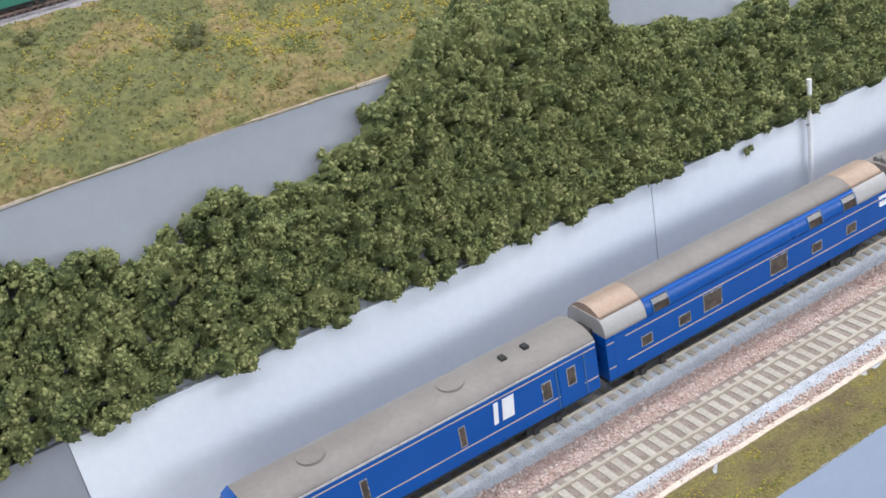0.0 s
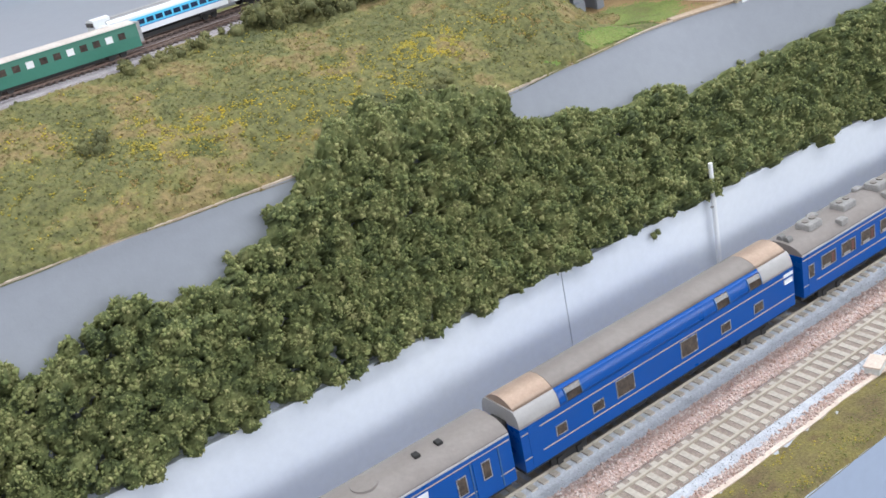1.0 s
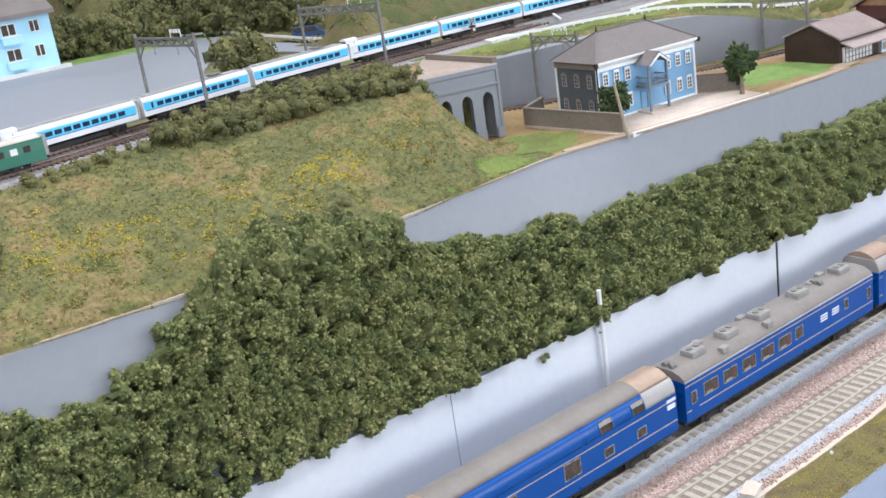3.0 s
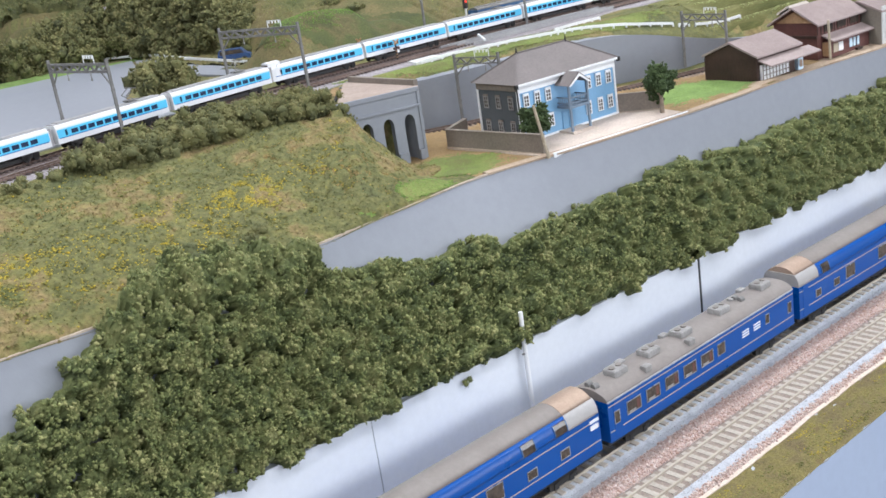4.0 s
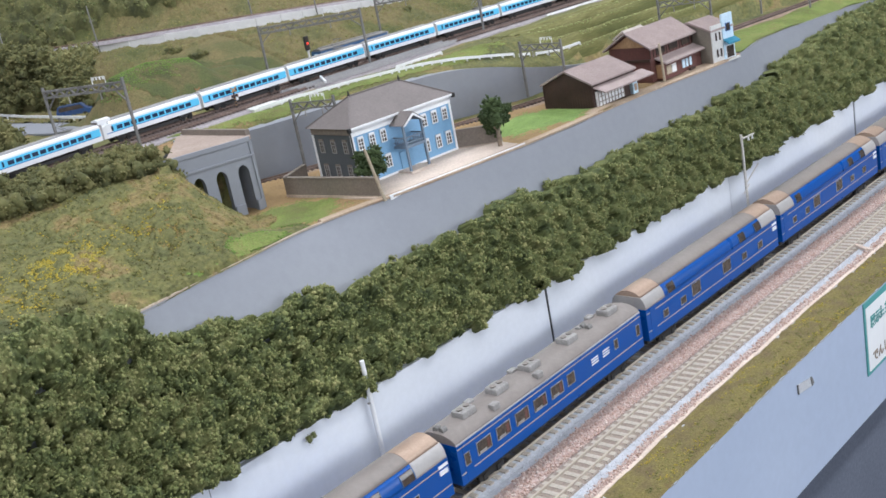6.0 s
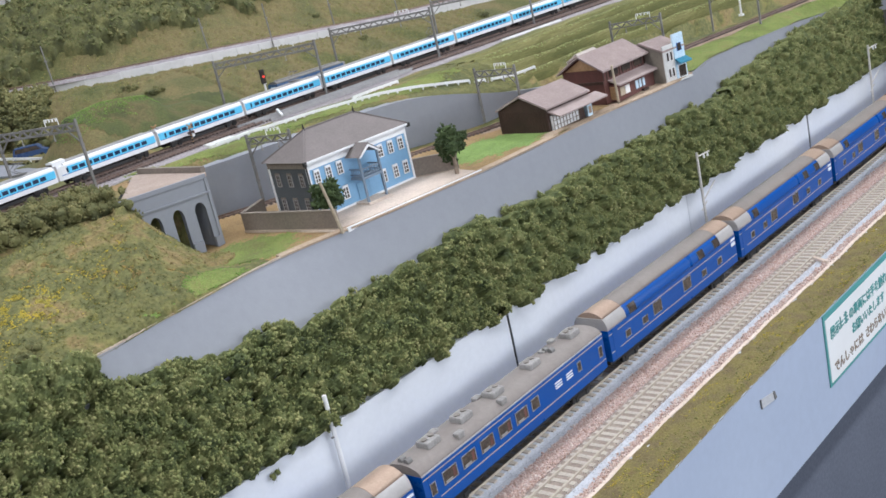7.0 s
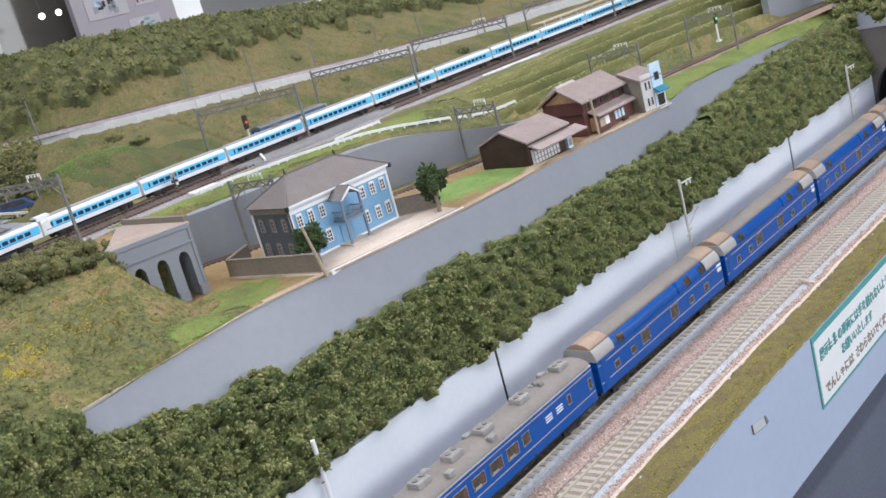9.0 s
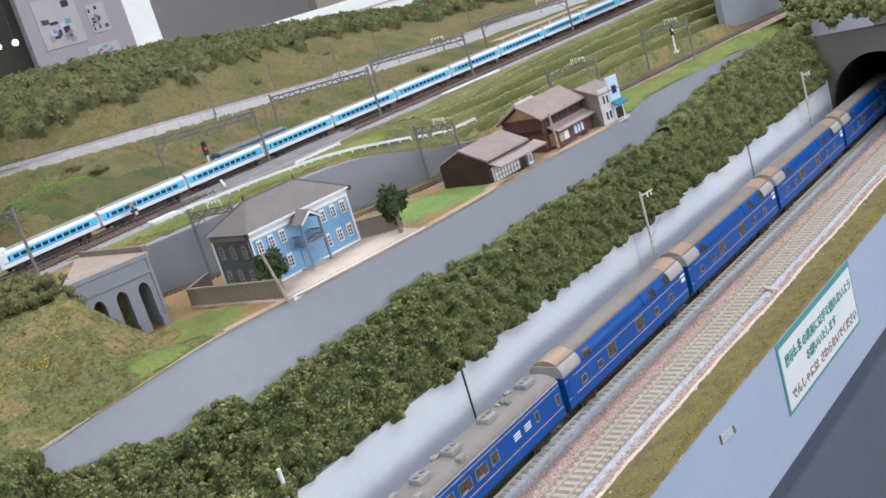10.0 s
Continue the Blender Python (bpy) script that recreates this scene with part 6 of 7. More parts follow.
for dx in (-4, 4):
    part("door", boxed(pc + dx - 3.4, -0.9, 2, pc + dx + 3.4, 0.4, 18, bevel=0.2), M_CLAP, ho, "light blue panelled door")
part("step", boxed(pc - 13, -19, -0.5, pc + 13, -0.5, 2.2, bevel=0.3), M_PAVE, ho)
part("step", boxed(pc - 15, -22, -0.5, pc + 15, -18.8, 1.2, bevel=0.3), M_PAVE, ho)

# yard: paving, kerb, boundary walls, trees, stay pole
bm = prism(bmesh.new(), [(656, 70), (664, 60), (819, 42), (826, 74), (818, 118), (700, 142), (655, 150)], "z", 203.5, 205.6)
tagged(finish(bm, "yard_paving", M_PAVE), "beige paved yard in front of the blue house", "paving", kind="structure")
tagged(sweep("kerb", [(664, 58.6, 204), (740, 49.6, 204), (821, 40.6, 204)], [(-0.9, -2), (-0.9, 2.2), (0.9, 2.2), (0.9, -2)], M_TRIM), "pale kerb along the front of the yard", "kerb", kind="structure")


def low_wall(path, h, label):
    w = thing("boundary_wall", label, "wall", *path[0], group="boundary walls")
    o_ = Vector(path[0])
    sweep("wall", [Vector(p) - o_ for p in path], [(-1.6, -1), (-1.6, h), (1.6, h), (1.6, -1)], M_FENCE, w)
    sweep("coping", [Vector(p) - o_ + Vector((0, 0, h)) for p in path], [(-2.1, 0.1), (-2.1, 1.3), (2.1, 1.3), (2.1, 0.1)], M_FENCE, w)
    sweep("base_course", [Vector(p) - o_ for p in path], [(-2.3, -1), (-2.3, 1.4), (2.3, 1.4), (2.3, -1)], M_SAND, w)


low_wall([(662, 66, 205), (656.5, 122, 205), (651, 177, 205)], 16, "taupe boundary wall beside the blue house")
low_wall([(651, 177, 205), (690, 196, 205)], 16, "taupe boundary wall behind the blue house")
low_wall([(799, 112, 205), (827, 72, 205)], 17, "taupe boundary wall beside the paved yard")


def small_tree(x, y, z, h, r, label, seed, per=70):
    rr = np.random.default_rng(seed)
    t = thing("tree", label, "tree", x, y, z)
    bm = bmesh.new()
    rod(bm, (0, 0, -1), (0.6, 0.3, h * 0.5), r * 0.16, r * 0.1, seg=8)
    for k in range(5):
        a = k * 1.256
        rod(bm, (0.4, 0.2, h * 0.35), (math.cos(a) * r * 0.6, math.sin(a) * r * 0.6, h * 0.62), r * 0.07, r * 0.03, seg=6)
    part("trunk", bm, M_TRUNK, t)
    cs = [(rr.normal() * r * 0.4, rr.normal() * r * 0.4, h * 0.66 + rr.normal() * h * 0.13) for _ in range(26)]
    rs = rr.uniform(r * 0.28, r * 0.55, 26)
    foliage("crown", cs, rs, M_TREE, rr, 40, (0.16, 0.32), t)
    return t


small_tree(680, 88, 205, 39, 14, "small dark green tree behind the boundary wall", 5)
small_tree(812, 62, 205, 44, 14.5, "dark green tree with a pale trunk beside the yard", 6)
sp = thing("stay_pole", "tan wooden pole leaning in front of the boundary wall", "pole", 657, 57, 204)
part("pole", rod(bmesh.new(), (0, 0, 0), (-8, 3, 46), 1.5, 1.2, seg=10), M_WOODPOLE, sp)


# ---- village houses ----
def gable_roof(parent, x0, x1, y0, y1, ze, zr, mat, name="roof", over=4.0, thick=1.6):
    ym = (y0 + y1) / 2
    k = (zr - ze) / (ym - y0)
    bm = prism(bmesh.new(), [(y0 - over, ze - over * k), (ym, zr), (y1 + over, ze - over * k), (y1 + over, ze - over * k + thick), (ym, zr + thick * 1.2), (y0 - over, ze - over * k + thick)], "x", x0 - over, x1 + over)
    r = part(name, bm, mat, parent)
    n = int((x1 - x0 + 2 * over) / 3.2)
    for s in (-1, 1):
        for i_ in range(n + 1):
            b2 = bmesh.new()
            xx = x0 - over + 0.4 + i_ * (x1 - x0 + 2 * over - 0.8) / n
            bar(b2, (xx, ym, zr + thick * 1.2), (xx, (y0 - over) if s < 0 else (y1 + over), ze - over * k + thick), 0.7)
            part("roof_rib", b2, mat, r)
    return r


barn = thing("storehouse", "dark brown boarded storehouse with grey-brown gable roof and white shopfront", "house", 948, 52, 205, -3)
bm = prism(bmesh.new(), [(0, 0), (64, 0), (64, 24), (32, 36.5), (0, 24)], "x", 0, 70)
part("wall", bm, M_DARKWOOD, barn)
for k in range(20):
    part("batten", boxed(-0.5, 1 + k * 3.3, 0, 0.2, 1.5 + k * 3.3, 22), M_DARKWOOD, barn)
gable_roof(barn, 0, 70, 0, 64, 24, 37, M_REDROOF, over=2)
part("canopy_roof", prism(bmesh.new(), [(-15, 14.6), (0, 19.4), (0, 20.8), (-15, 16.0)], "x", 2, 84), M_REDROOF, barn, "lean-to shop roof")
part("shopfront", boxed(4, -3.4, 1, 46, 0, 15.5), M_TRIM, barn, "white lattice shop window")
bm = bmesh.new()
for k in range(9):
    box(bm, 4 + k * 5.2, -3.9, 1, 4.7 + k * 5.2, -3.3, 15.5)
for z in (5, 10):
    box(bm, 4, -3.9, z, 46, -3.3, z + 0.6)
part("lattice", bm, M_FENCE, barn)
part("dark_door", boxed(47, -3.2, 0, 56, 0, 15), M_DARKWOOD, barn)
part("vending_machine", boxed(58, -6, 0, 66, 0, 14, bevel=0.4), M_PALEBLUE, barn, "pale blue vending machine")
part("notice", boxed(60, -6.4, 3, 64, -5.9, 10), M_COPPER, barn)

inn = thing("two_storey_house", "red-brown timber two-storey house with grey-brown gable roof", "house", 1056, 52, 205, -2)
part("wall", prism(bmesh.new(), [(0, 0), (52, 0), (52, 38), (26, 52), (0, 38)], "x", 0, 80), M_REDWOOD, inn)
gable_roof(inn, 0, 80, 0, 52, 38, 53, M_REDROOF, over=5)
part("gable_panel", prism(bmesh.new(), [(4, 38), (48, 38), (26, 50)], "x", -0.8, 0.2), M_TAN, inn, "tan gable panel")
part("lower_roof", prism(bmesh.new(), [(-14, 17), (1, 23), (1, 24.6), (-14, 18.6)], "x", 8, 84), M_REDROOF, inn, "lower pent roof")
part("porch_wall", boxed(10, -9, 0, 82, 0.5, 18), M_REDWOOD, inn)
part("porch_screen", boxed(8.8, -9.4, 2, 9.8, 0.5, 16.5), M_TAN, inn, "tan wooden end screen")
for k in range(14):
    part("upright", boxed(0.3 + k * 6.2, -0.6, 25, 1.3 + k * 6.2, 0.2, 38), M_DARKWOOD, inn)
part("gallery_rail", boxed(-1.4, 0, 22, 0.4, 52, 25), M_DARKWOOD, inn)
for wx, w, mt in ((14, 9, M_WOODPOLE), (24, 8, M_PAPER), (44, 5, M_PALEBLUE), (51, 4, M_PALEBLUE), (58, 4, M_PALEBLUE)):
    part("lower_window", boxed(wx, -9.8, 5, wx + w, -8.8, 14), mt, inn)
for wx in (12, 36, 60):
    part("upper_window", boxed(wx, -0.9, 27, wx + 16, 0.2, 35), M_GLASS, inn)
part("bench", boxed(52, -14, 0, 62, -11, 3, bevel=0.3), M_DARKWOOD, inn)
sp2 = thing("telegraph_pole", "tan wooden telegraph pole in front of the timber house", "pole", 1060, 40, 204)
part("pole", rod(bmesh.new(), (0, 0, 0), (-2, 0, 42), 1.5, 1.2, seg=10), M_WOODPOLE, sp2)

shop = thing("corner_shop", "narrow taupe shop with pale blue false front and teal awning", "shop", 1139, 26, 204, -8)
part("wall", prism(bmesh.new(), [(0, 0), (58, 0), (58, 36), (29, 46), (0, 36)], "x", 0, 36), M_SHOPWALL, shop)
gable_roof(shop, 0, 36, 0, 58, 36, 46, M_REDROOF, over=2)
part("grey_front", boxed(-0.5, -1.2, 0, 18, 0.4, 42, bevel=0.6), M_CONCRETE, shop, "pale grey shop front")
part("blue_front", boxed(18.5, -1.8, 0, 37, 0.4, 51), M_PALEBLUE, shop, "pale blue false front")
for wx, wz in ((4, 24), (10.5, 24), (4, 6), (10.5, 6)):
    window_at(shop, wx + 2.2, wz + 5, 4.4, 10, -1.5, M_GLASS, M_TRIM)
window_at(shop, 27.5, 36, 8, 9, -2.1, M_GLASS, M_MIDBLUE)
part("awning", prism(bmesh.new(), [(-9, 18), (-1.6, 23), (-1.6, 24), (-9, 20)], "x", 18, 38), M_AWNING, shop)
window_at(shop, 28, 9, 14, 14, -2.1, M_GLASS, M_TRIM)
part("doorstep", boxed(-1, -6, -0.5, 40, -1, 1.2), M_CONCRETE, shop)
sh = thing("shed", "low shed with a white tin roof behind the timber house", "shed", 1118, 112, 205)
part("wall", boxed(0, 0, 0, 34, 24, 38), M_SHOPWALL, sh)
gable_roof(sh, 0, 34, 0, 24, 38, 45, M_PALEROOF, over=2)

# ---- white rails and plank crossing on the upper deck ----
def rail_fence(name, label, path, post_step=1):
    f = thing(name, label, "guard rail", *path[0], group="white guard rails")
    o_ = Vector(path[0])
    loc = [Vector(p) - o_ for p in path]
    sweep("rail", [p + Vector((0, 0, 1)) for p in loc], [(-0.9, -0.8), (-0.9, 2.2), (0.9, 2.2), (0.9, -0.8)], M_TRIM, f)
    for p in loc[::post_step]:
        part("post", boxed(p.x - 0.8, p.y - 0.8, p.z - 5, p.x + 0.8, p.y + 0.8, p.z + 2), M_TRIM, f)
    return f


def on_ground(pts, lift=0.5):
    return [(x, y, float(ground_z(x, y)) + lift) for x, y in pts]


def dense(pts, n):
    out = []
    for a, b in zip(pts, pts[1:]):
        out += [(a[0] + (b[0] - a[0]) * k / n, a[1] + (b[1] - a[1]) * k / n) for k in range(n)]
    return out + [pts[-1]]


rail_fence("guard_rail", "white low guard rail along the edge of the upper deck", on_ground(dense([(735, 306), (778, 307), (820, 295), (854, 288), (892, 272), (915, 262), (945, 247), (990, 231), (1036, 220)], 3), 1.2))
rail_fence("guard_rail", "short white guard rail piece beside the terrace", on_ground(dense([(1043, 217), (1057, 214)], 2), 1.2))
rail_fence("guard_rail", "white guard rail piece beside the terrace", on_ground(dense([(1066, 212), (1136, 200)], 4), 1.2))
rail_fence("guard_rail", "long white kerb rail beside the double line", on_ground(dense([(1215, 305), (1340, 297)], 5), 0.8))
rail_fence("guard_rail", "short white kerb rail beside the plank crossing", on_ground(dense([(916, 289), (954, 291), (990, 288)], 3), 0.8))
rail_fence("guard_rail", "white guard rail along the crossing road", [(697, 588, 267), (699, 630, 267), (702, 680, 267), (705, 730, 267), (708, 780, 267), (716, 850, 267), (724, 905, 267), (712, 965, 267), (690, 1002, 267)])
plk = thing("plank_platform", "pale grey plank platform in long thin strips beside the line", "platform")
for k in range(5):
    off = -21 - 7.2 * k
    sweep("plank", [(float(x), float(FAR(x)) + off, 266.2) for x in range(800 + 6 * k, 1060, 15)], [(-1.0, -1.5), (-1.0, 1.6), (1.0, 1.6), (1.0, -1.5)], M_GREYROOF, plk)
part("end_bar", bar(bmesh.new(), (866, float(FAR(866)) - 12, 268.6), (834, float(FAR(834)) - 58, 268.6), 2.2), M_TRIM, plk)
cr = thing("crossing_boards", "pale grey crossing boards beside the line", "crossing")
for k in range(4):
    part("board", boxed(728 + k * 1.5, 306 + k * 5, 262, 766, 310.4 + k * 5, 265.4, bevel=0.3), M_CONCRETE, cr)

# ---- bushes and things on the back bank ----
van = thing("van", "dark blue minivan parked on the crossing road", "car", 724, 672, float(ground_z(724, 672)) + 0.4, -38)
bm = prism(bmesh.new(), [(-21, 2.4), (21, 2.4), (21, 8), (16, 10), (9.5, 16.6), (-18, 17), (-21, 10)], "y", -7.6, 7.6)
part("body", bm, M_VAN, van)
part("glass", prism(bmesh.new(), [(-18, 10.6), (13.4, 10.6), (8.8, 15.6), (-17, 15.8)], "y", -7.75, 7.75), M_GLASS, van)
for wx in (-13, 13):
    for wy in (-7.2, 7.2):
        bm = bmesh.new()
        rod(bm, (wx, wy - 1.0, 3.0), (wx, wy + 1.0, 3.0), 3.1, seg=14)
        part("wheel", bm, M_UNDER, van)

apt = thing("apartment_block", "sky blue two-storey apartment block with brown roof on a grey plot", "building", 290, 930, 265, 4)
part("wall", boxed(0, 0, 0, 196, 90, 74), M_APT, apt)
part("plinth", boxed(-6, -14, -1, 206, 0, 4), M_CONCRETE, apt)
bm = prism(bmesh.new(), [(-8, 74), (98, 78), (98, 94), (45, 108), (-8, 80)], "x", -6, 202)
part("roof", bm, M_SLATE, apt)
for fl in (21, 54):
    for bx, w_ in ((12, 17), (50, 12), (77, 17), (129, 18), (167, 12)):
        wn = part("window", ring(bmesh.new(), bx - 0.8, fl - 0.8, bx + w_ + 0.8, fl + 14.8, 0.8, -1.2, 0.1), M_TRIM, apt)
        part("pane", boxed(bx, -0.6, fl, bx + w_, 0.2, fl + 14), M_GLASS, wn)
        part("mullion", boxed(bx + w_ / 2 - 0.5, -1.0, fl, bx + w_ / 2 + 0.5, 0.1, fl + 14), M_TRIM, wn)
    for bx in (12, 77, 129):
        bl = part("balcony", boxed(bx - 4, -8, fl - 12, bx + 22, 0, fl - 2, bevel=0.4), M_APT, apt)
        part("balcony_rail", boxed(bx - 4, -8.4, fl - 1.8, bx + 22, -7.4, fl - 0.8), M_TRIM, bl)

cs, rs = [], []
r = np.random.default_rng(76)
while len(cs) < 880:
    x_, y_ = r.uniform(585, 830), r.uniform(700, 1080)
    if y_ > float(BACK(x_)) - 14 or y_ < np.interp(x_, [560, 620, 690, 720, 740, 755, 770, 830], [1040, 1020, 985, 900, 830, 740, 705, 785]):
        continue
    # a long wooded hump running back from the siding
    along, across = -0.37 * (x_ - 715) + 0.93 * (y_ - 900), 0.93 * (x_ - 715) + 0.37 * (y_ - 900)
    front = y_ - np.interp(x_, [560, 620, 690, 720, 740, 755, 770, 830], [1040, 1020, 985, 900, 830, 740, 705, 785])
    hump = 262 + 96 * math.exp(-(abs(along) / (240 if along > 0 else 170)) ** 4 - (across / 95) ** 2) * min(1.0, 0.3 + front / 85)
    g = float(ground_z(x_, y_))
    cs.append((x_, y_, g + max(hump - g, 8) * r.uniform(0, 1) ** 0.4 + r.uniform(-3, 4)))
    rs.append(r.uniform(6, 11))
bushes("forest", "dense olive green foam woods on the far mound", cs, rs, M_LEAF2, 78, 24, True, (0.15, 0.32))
cs, rs = [], []
for k in range(330):
    x_, y_ = r.uniform(430, 700), r.uniform(1010, 1110)
    cs.append((x_, y_, 262 + r.uniform(0, 62) * (1 - abs(x_ - 540) / 220)))
    rs.append(r.uniform(7, 12))
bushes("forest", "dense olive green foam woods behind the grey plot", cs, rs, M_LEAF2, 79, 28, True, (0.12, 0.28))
r = np.random.default_rng(77)
cs = [(r.uniform(494, 546), r.uniform(432, 470), r.uniform(266, 302)) for _ in range(44)]
bushes("bushes", "rounded olive green bush at the corner of the grey plot", cs, r.uniform(7, 12, 44), M_LEAF2, 80)
def on_belt(x, y):
    d = y - BACK(x)
    low = np.interp(x, [700, 814, 860, 890, 930, 1011, 1116, 1211, 1299, 1460, 1551, 2000], [56, 66, 90, 94, 113, 114, 126, 136, 142, 156, 146, 130])
    return (d > low + 9 * np.sin(x / 17.0) + 6 * np.sin(x / 7.3)) & (d < 262) & (y < np.where(x < 1100, 1345, 1185)) & (x > 610)


def belt_base(x, d):
    """A place on the bank, d mm behind the raised line, with its normal."""
    y = BACK(x) + d
    return np.stack([x, y, ground_z(x, y)], -1), np.broadcast_to(np.array((-0.12, -0.45, 0.885)), x.shape + (3,))


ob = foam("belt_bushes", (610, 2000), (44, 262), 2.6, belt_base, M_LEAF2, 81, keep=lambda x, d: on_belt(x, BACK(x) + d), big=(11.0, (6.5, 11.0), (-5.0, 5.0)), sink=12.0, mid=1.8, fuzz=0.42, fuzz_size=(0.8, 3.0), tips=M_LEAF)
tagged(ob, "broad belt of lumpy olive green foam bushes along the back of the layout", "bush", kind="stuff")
BANK_BUSHES = ((866, 645, 9), (872, 606, 9), (1218, 664, 4), (864, 768, 5), (890, 461, 3), (1388, 667, 3))
cs, rs = [], []
while len(cs) < 1150:
    x_ = r.uniform(610, 2000)
    y_ = float(BACK(x_)) + r.uniform(50, 262)
    if on_belt(x_, y_):
        cs.append((x_, y_ - r.uniform(0, 6), float(ground_z(x_, y_)) + r.uniform(3, 13)))
        rs.append(r.uniform(4.5, 9.5))
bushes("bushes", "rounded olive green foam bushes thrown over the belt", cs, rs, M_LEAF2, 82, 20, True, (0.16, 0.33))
for bx, by, n in BANK_BUSHES:
    cs, rs = scattered(n, (bx - 12, bx + 12, by - 7, by + 7), int(bx), 4, (3.2, 6.0))
    bushes("bush", "low dark olive bush on the grassy bank", cs, rs, M_LEAF2, int(by), 26)
cs, rs = [], []
for k in range(300):
    y_ = r.uniform(-225, 70)
    u_ = r.uniform(0, 1)
    cs.append((1748 + 110 * u_, y_, 156 + 26 * max(0, 1 - abs(y_ + 60) / 260) + 75 * u_ + r.uniform(-4, 14)))
    rs.append(r.uniform(7, 12))
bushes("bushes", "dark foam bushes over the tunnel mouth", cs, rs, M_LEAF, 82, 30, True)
for bx, by in ((1400, 480), (1010, 470), (880, 470), (1180, 520)):
    cs, rs = scattered(4, (bx - 8, bx + 8, by - 6, by + 6), int(bx), 2, (4, 7))
    bushes("bush", "small dark olive bush on the bank", cs, rs, M_LEAF2, int(bx + by))
ob = foam("bank_grass", (690, 1420), (424, 830), 3.0, lambda x, y: (np.stack([x, y, ground_z(x, y) + 1.0 + ripple(x, y)], -1), np.broadcast_to(np.array((0.0, -0.45, 0.893)), x.shape + (3,))), M_BANK, 93,
          area=lambda x, y: (y > FAR(x) + 66) & ((y < BACK(x) - 1) | (y > BACK(x) + 34)) & (y < BACK(x) + 150) & ~((x > 690) & (x < 935) & (y > 436) & (y < 640)), big=(8.0, (4.0, 7.5), (-3.0, 0.5)), gain=0.4, sink=0.5, fuzz=0.3, fuzz_size=(0.6, 1.5), tips=M_TUFT)
tagged(ob, "clumpy olive grass over the far bank, dimmed for weaker light", "grass", kind="stuff")
tufts("grass_tufts", "olive tufts over the far bank", 4000, (640, 1800, 400, 900), M_TUFT, 90, (0.6, 1.6), lambda x, y: y > FAR(x) + 60)
tufts("grass_tufts", "green tufts over the terraces", 3000, (1060, 1900, 100, 300), M_TUFT, 91, (0.6, 1.5), lambda x, y: (y > RET(x) + 14) & (y < KERB(x)))
tufts("pale_tufts", "pale dry tufts along the edges of the terraces", 40000, (1085, 1900, 100, 300), M_PALETUFT, 92, (0.9, 2.2), lambda x, y: (y > RET(x) + 20) & (y < KERB(x)) & (np.abs(terrace(x, y) % 1.0 - 0.34) < 0.09) & (np.sin(x / 47.0 + y) > -0.5), 0.5)
for k, (bx, by, w_) in enumerate(((1905, 820, 46), (1960, 815, 44), (2020, 800, 50))):
    hs = thing("white_house", "small white house with dark windows at the back of the layout", "house", bx, by, 350, -20, group="white houses")
    part("wall", boxed(0, 0, 0, w_, 30, 46), M_WHITE, hs)
    gable_roof(hs, 0, w_, 0, 30, 46, 54, M_GREYROOF, over=2)
    for wx in (10, 20, 32):
        for wz in (12, 30):
            part("window", boxed(wx, -0.6, wz, wx + 5, 0.2, wz + 8), M_GLASS, hs)

# station canopy and a waiting train far along the line
can = thing("platform_canopy", "long low platform with a tan canopy roof beside the far line", "platform", 1420, float(FAR(1420)) + 30, 262, -2)
part("platform", boxed(0, -9, 0, 420, 9, 7, bevel=0.5), M_CONCRETE, can)
part("canopy", boxed(40, -10, 30, 300, 10, 32, bevel=0.5), M_WOODPOLE, can)
for k in range(6):
    part("column", boxed(60 + 44 * k, -1, 7, 62 + 44 * k, 1, 30), M_TRIM, can)

# ---- on the front board ----
sg = thing("notice_board", "white notice with teal border and rows of teal and brown writing", "sign", 1008, -178.2, -79)
part("board", boxed(0, 0, 0, 218, 1.0, 75), M_TEAL, sg, "teal border")
part("card", boxed(3.4, -0.4, 3.4, 214.6, 0.4, 69), M_PAPER, sg)
r2 = random.Random(4)


def writing(x0, x1, z, h, mat):
    x_ = x0
    while x_ < x1:
        w = h * r2.uniform(0.75, 0.95)
        bm = bmesh.new()
        for k in range(r2.randint(2, 3)):
            zz = z + h * (k + 0.2) / 3
            box(bm, x_, -0.8, zz, x_ + w * r2.uniform(0.7, 1), -0.3, zz + h * 0.14)
        for k in range(2):
            xx = x_ + w * r2.uniform(0.05, 0.8)
            box(bm, xx, -0.8, z, xx + h * 0.13, -0.3, z + h)
        part("written_bar", bm, mat, sg)
        x_ += w * 1.12


def lettering(words, x0, x1, z, h, mat):
    """Words in the built-in font, set to fill x0 to x1."""
    c = bpy.data.curves.new("lettering", "FONT")
    c.body, c.size, c.extrude, c.offset = words, h * MM, 0.0002, 0.00028
    ob = new("lettering", c)
    ob.parent = sg
    c.materials.append(mat)
    wide = max(0.001, len(words) * 0.95 * h)
    ob.matrix_basis = Matrix.Translation((x0 * MM, -0.0008, z * MM)) @ Matrix.Rotation(math.pi / 2, 4, "X") @ Matrix.Diagonal(((x1 - x0) / wide, 1, 1, 1))


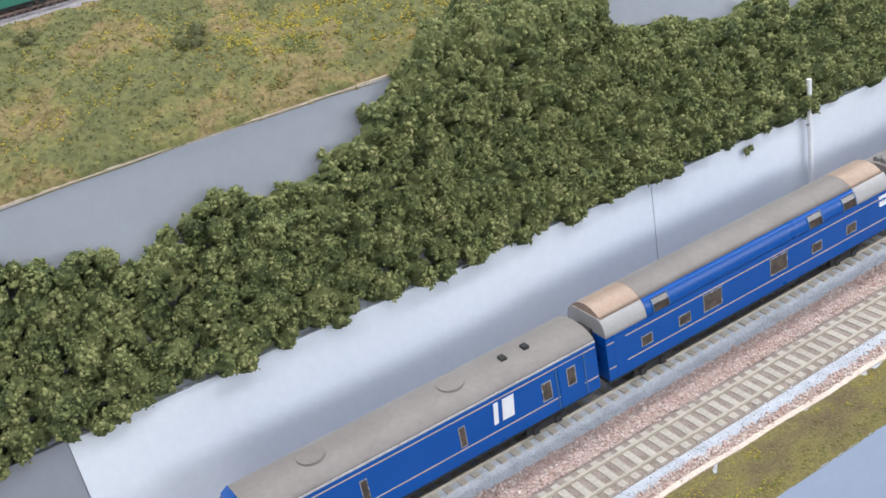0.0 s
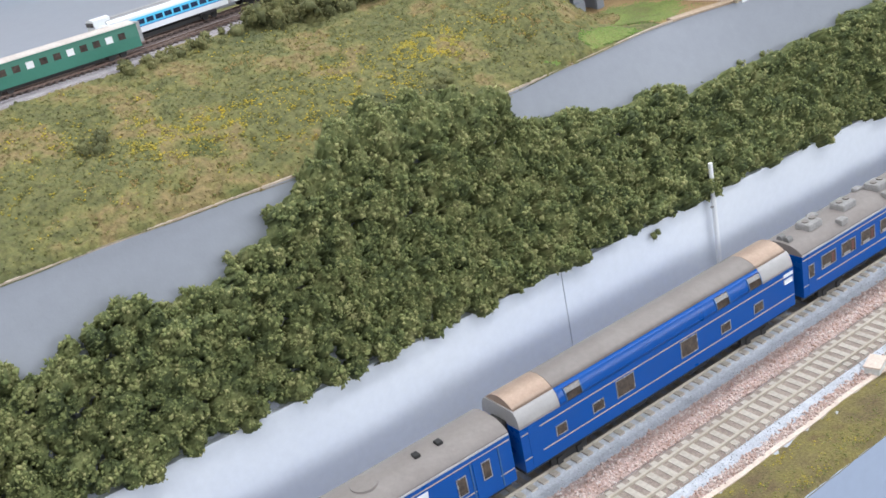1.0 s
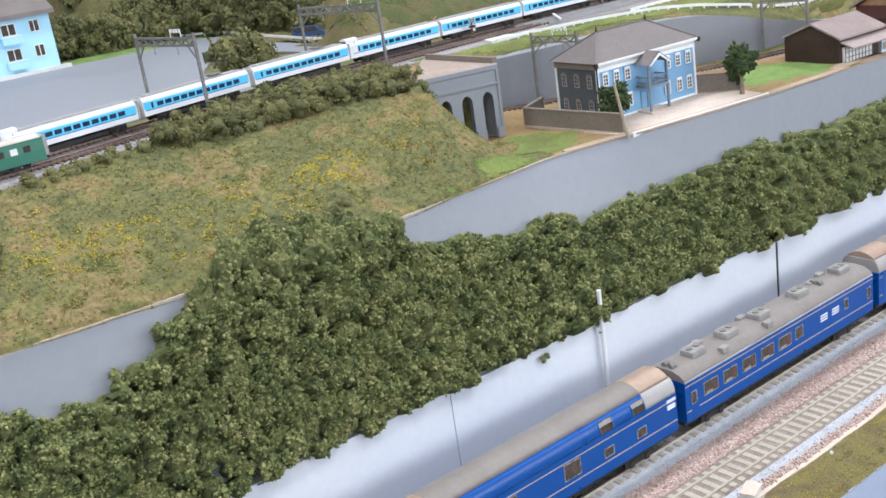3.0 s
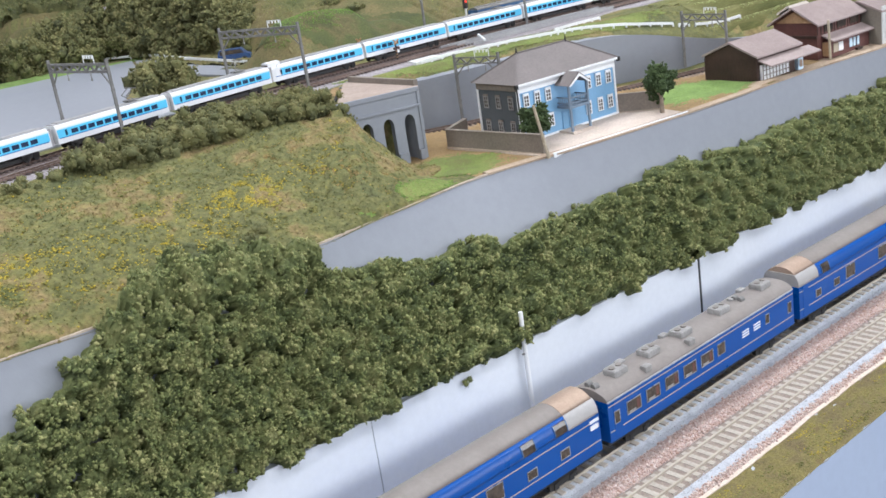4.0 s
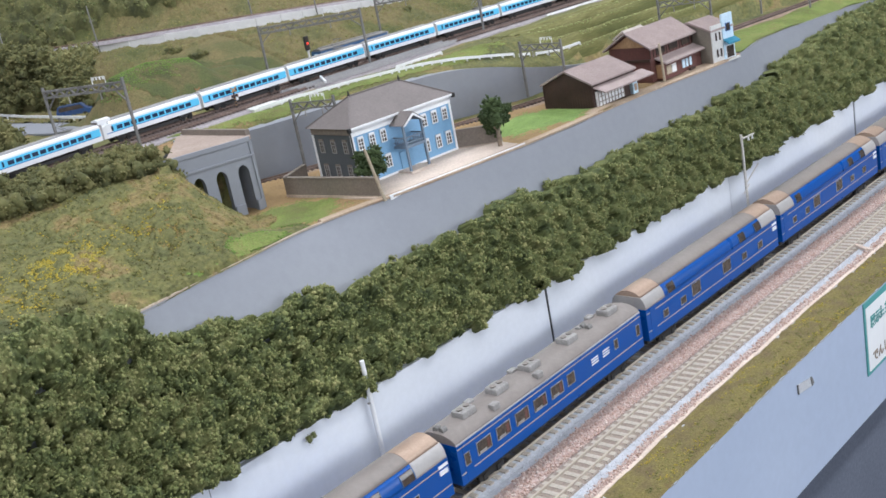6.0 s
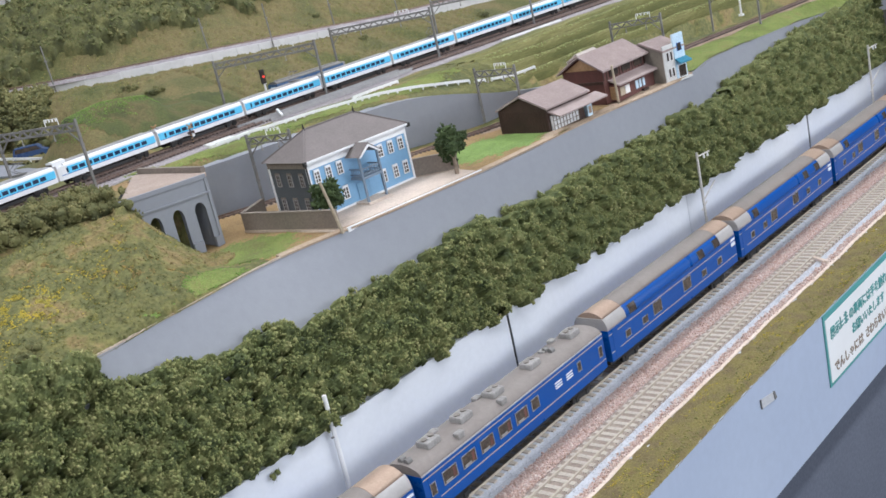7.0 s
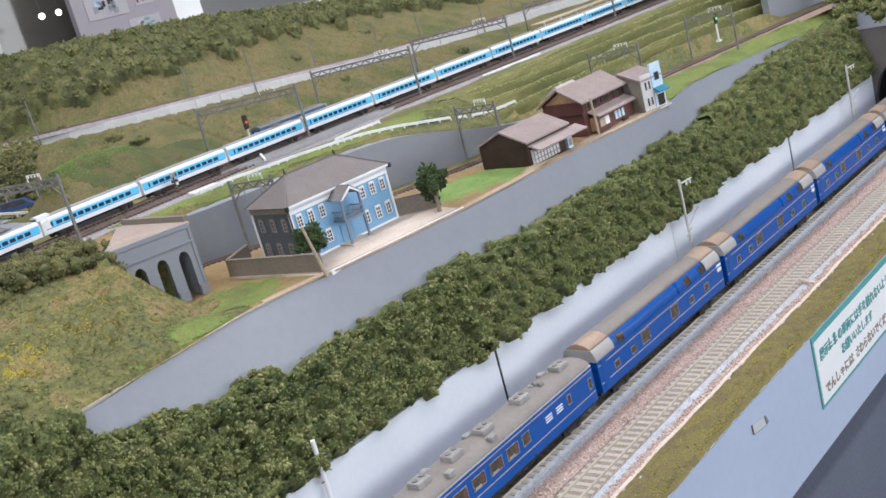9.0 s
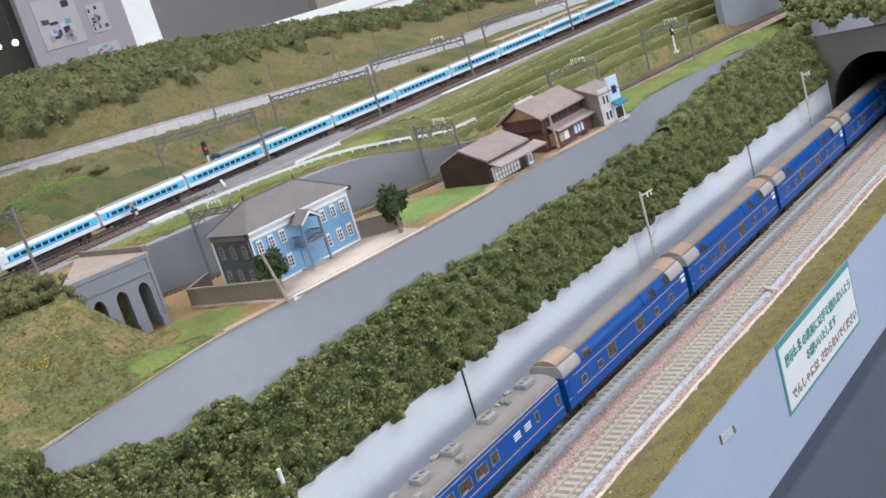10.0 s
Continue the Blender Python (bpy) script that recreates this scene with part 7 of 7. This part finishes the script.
lettering("展示", 11, 34, 47.5, 13, M_TEAL)
writing(36, 58, 47, 12, M_TEAL)
lettering("の車両には手を触れないよう", 59, 203, 47.5, 13, M_TEAL)
lettering("お願いいたします", 62, 148, 30.5, 12, M_TEAL)
lettering("でんしゃには", 12, 84, 11.0, 12.5, M_BROWNPRINT)
lettering("さわらないでください", 94, 205, 11.0, 12.5, M_BROWNPRINT)
lt = thing("latch", "small clear plastic latch plate on the front board", "latch", 868, -178.5, -30)
part("plate", prism(bmesh.new(), [(0, 0), (25, -3.5), (24, 4.5), (-0.5, 9)], "y", 0.1, 0.9), M_PALEGREY, lt)
part("rim", prism(bmesh.new(), [(-1, 0), (0.2, -0.3), (-0.3, 9), (-1.5, 9)], "y", -0.2, 0.9), M_POST, lt)
part("clip", prism(bmesh.new(), [(24, -3), (28, -2), (25, 5), (22.5, 4.5)], "y", -0.6, 0.9), M_POST, lt)
ws = thing("wood_scraps", "two small pale wood offcuts lying on the gravel strip", "wood scrap", 1132, -128, 1)
part("offcut", boxed(-9, -3, 0, 9, 0, 3, bevel=0.3), M_WOOD, ws, "", at(0, 0, 1, 62))
part("offcut", boxed(-9, 1.5, 0, 9, 4.5, 3, bevel=0.3), M_WOOD, ws, "", at(5, 2, 1, 58))
bk = thing("track_box", "small pale box lying on the gravel beside the outer track", "box", 540, -142, 1, 20)
part("case", boxed(-8, -5, 0, 8, 5, 5, bevel=0.8), M_CONCRETE, bk)
part("lid", boxed(-8.5, -5.5, 5, 8.5, 5.5, 6.2, bevel=0.4), M_WOOD, bk)

# ---- the hall behind the layout ----
pn = thing("display_panel", "lilac grey display panel with pinned posters behind the layout", "panel", 1385, 1500, -900, -4)
part("board", boxed(0, 0, 0, 245, 20, 2300, bevel=2), M_LILACBOARD, pn)
for x0, z0, w_, h_, mt in ((30, 1390, 100, 105, M_POSTER), (150, 1400, 46, 62, M_POSTER), (120, 1335, 80, 40, M_POSTER)):
    ps = part("poster", boxed(x0, -1.5, z0, x0 + w_, 0, z0 + h_), mt, pn)
    for k in range(16):
        a, b = r2.uniform(0.05, 0.75), r2.uniform(0.05, 0.8)
        part("printed_block", boxed(x0 + a * w_, -2.2, z0 + b * h_, x0 + (a + r2.uniform(0.08, 0.2)) * w_, -1.4, z0 + (b + r2.uniform(0.05, 0.14)) * h_), r2.choice((M_UNDER, M_REDWOOD, M_GREY, M_TEAL, M_FASCIA)), ps)
wp = thing("exhibition_screen", "bright white panel standing beside the display panel", "panel", 1634, 1490, -900, 20)
part("board", boxed(0, 0, 0, 110, 20, 2300, bevel=2), M_PAPER, wp)
tb = thing("white_counter", "white boarded counter with a teal edge behind the layout", "counter", 1660, 1380, -900, -24)
part("top", boxed(0, 0, 1280, 640, 200, 1310, bevel=2), M_PAPER, tb)
part("front", boxed(0, 4, 0, 640, 196, 1279), M_PAPER, tb)
part("edge", boxed(600, -2, 1000, 641, 3, 1312), M_TEAL, tb)
bxs = thing("cardboard_box", "brown cardboard box standing on the white counter", "box", 2050, 1310, 411, -24)
part("box", boxed(0, 0, 0, 90, 60, 40, bevel=1), M_FENCE, bxs)
dk = thing("dark_glass_partition", "dark glass partition with brown frame behind the layout", "partition", 900, 1620, -900)
part("pane", boxed(0, 0, 0, 620, 12, 2400), M_HALLGLASS, dk)
for fx in (0, 340):
    part("mullion", boxed(fx, -8, 0, fx + 22, 20, 2400), M_ROOM, dk)
# Added glowing globes on cords stand in for lamps reflected in dark glass.
M_LAMPGLINT = lamp_glow("lamp_reflection_glow", (1.0, 0.97, 0.9), 4.0)
for lx in (1307, 1347):
    gl = thing("mirrored_lamp_globe", "glowing globe standing in for a lamp mirrored in the dark glass", "lamp", lx, 1490, 524, group="globe lamps")
    bm = bmesh.new()
    bmesh.ops.create_uvsphere(bm, u_segments=16, v_segments=10, radius=6.5)
    part("globe", bm, M_LAMPGLINT, gl)
    part("cord", rod(bmesh.new(), (0, 0, 6), (0, 0, 1176), 0.3, seg=6), M_POST, gl)

road = prism(bmesh.new(), [(640, 408), (688, 414), (687, 560), (692, 660), (702, 780), (716, 900), (704, 934), (642, 780), (640, 640), (646, 540)], "z", 262, 264.2)
tagged(finish(road, "road", M_GREY), "grey side road leading to the level crossing", "road", kind="structure")

for wx, wy, wz, n in ((491, -3, 84, 3), (750, -7, 1, 4), (695, -7, 0, 3)):
    rr = np.random.default_rng(int(wx))
    cs = [(wx + rr.uniform(-4, 4), wy + rr.uniform(-1.5, 1), wz + rr.uniform(0, 4)) for _ in range(n)]
    bushes("bush", "tiny dark green foam scrap clinging to the white wall", cs, rr.uniform(1.8, 3.2, n), M_LEAF, int(wx), 14, True)
tufts("dry_tufts", "orange dry tufts beside the corner shop", 2500, (1185, 1240, 38, 80), M_DRYTUFT, 95, (0.5, 1.2), lambda x, y: ((x - 1208) / 24) ** 2 + ((y - 56) / 13) ** 2 < 1)
tagged(finish(prism(bmesh.new(), [(1700, 119), (1872, 86), (1875, 98), (1703, 131)], "z", 200, 330), "wall_pier", M_GREY), "lilac grey end pier beside the lower line", "wall", kind="structure")
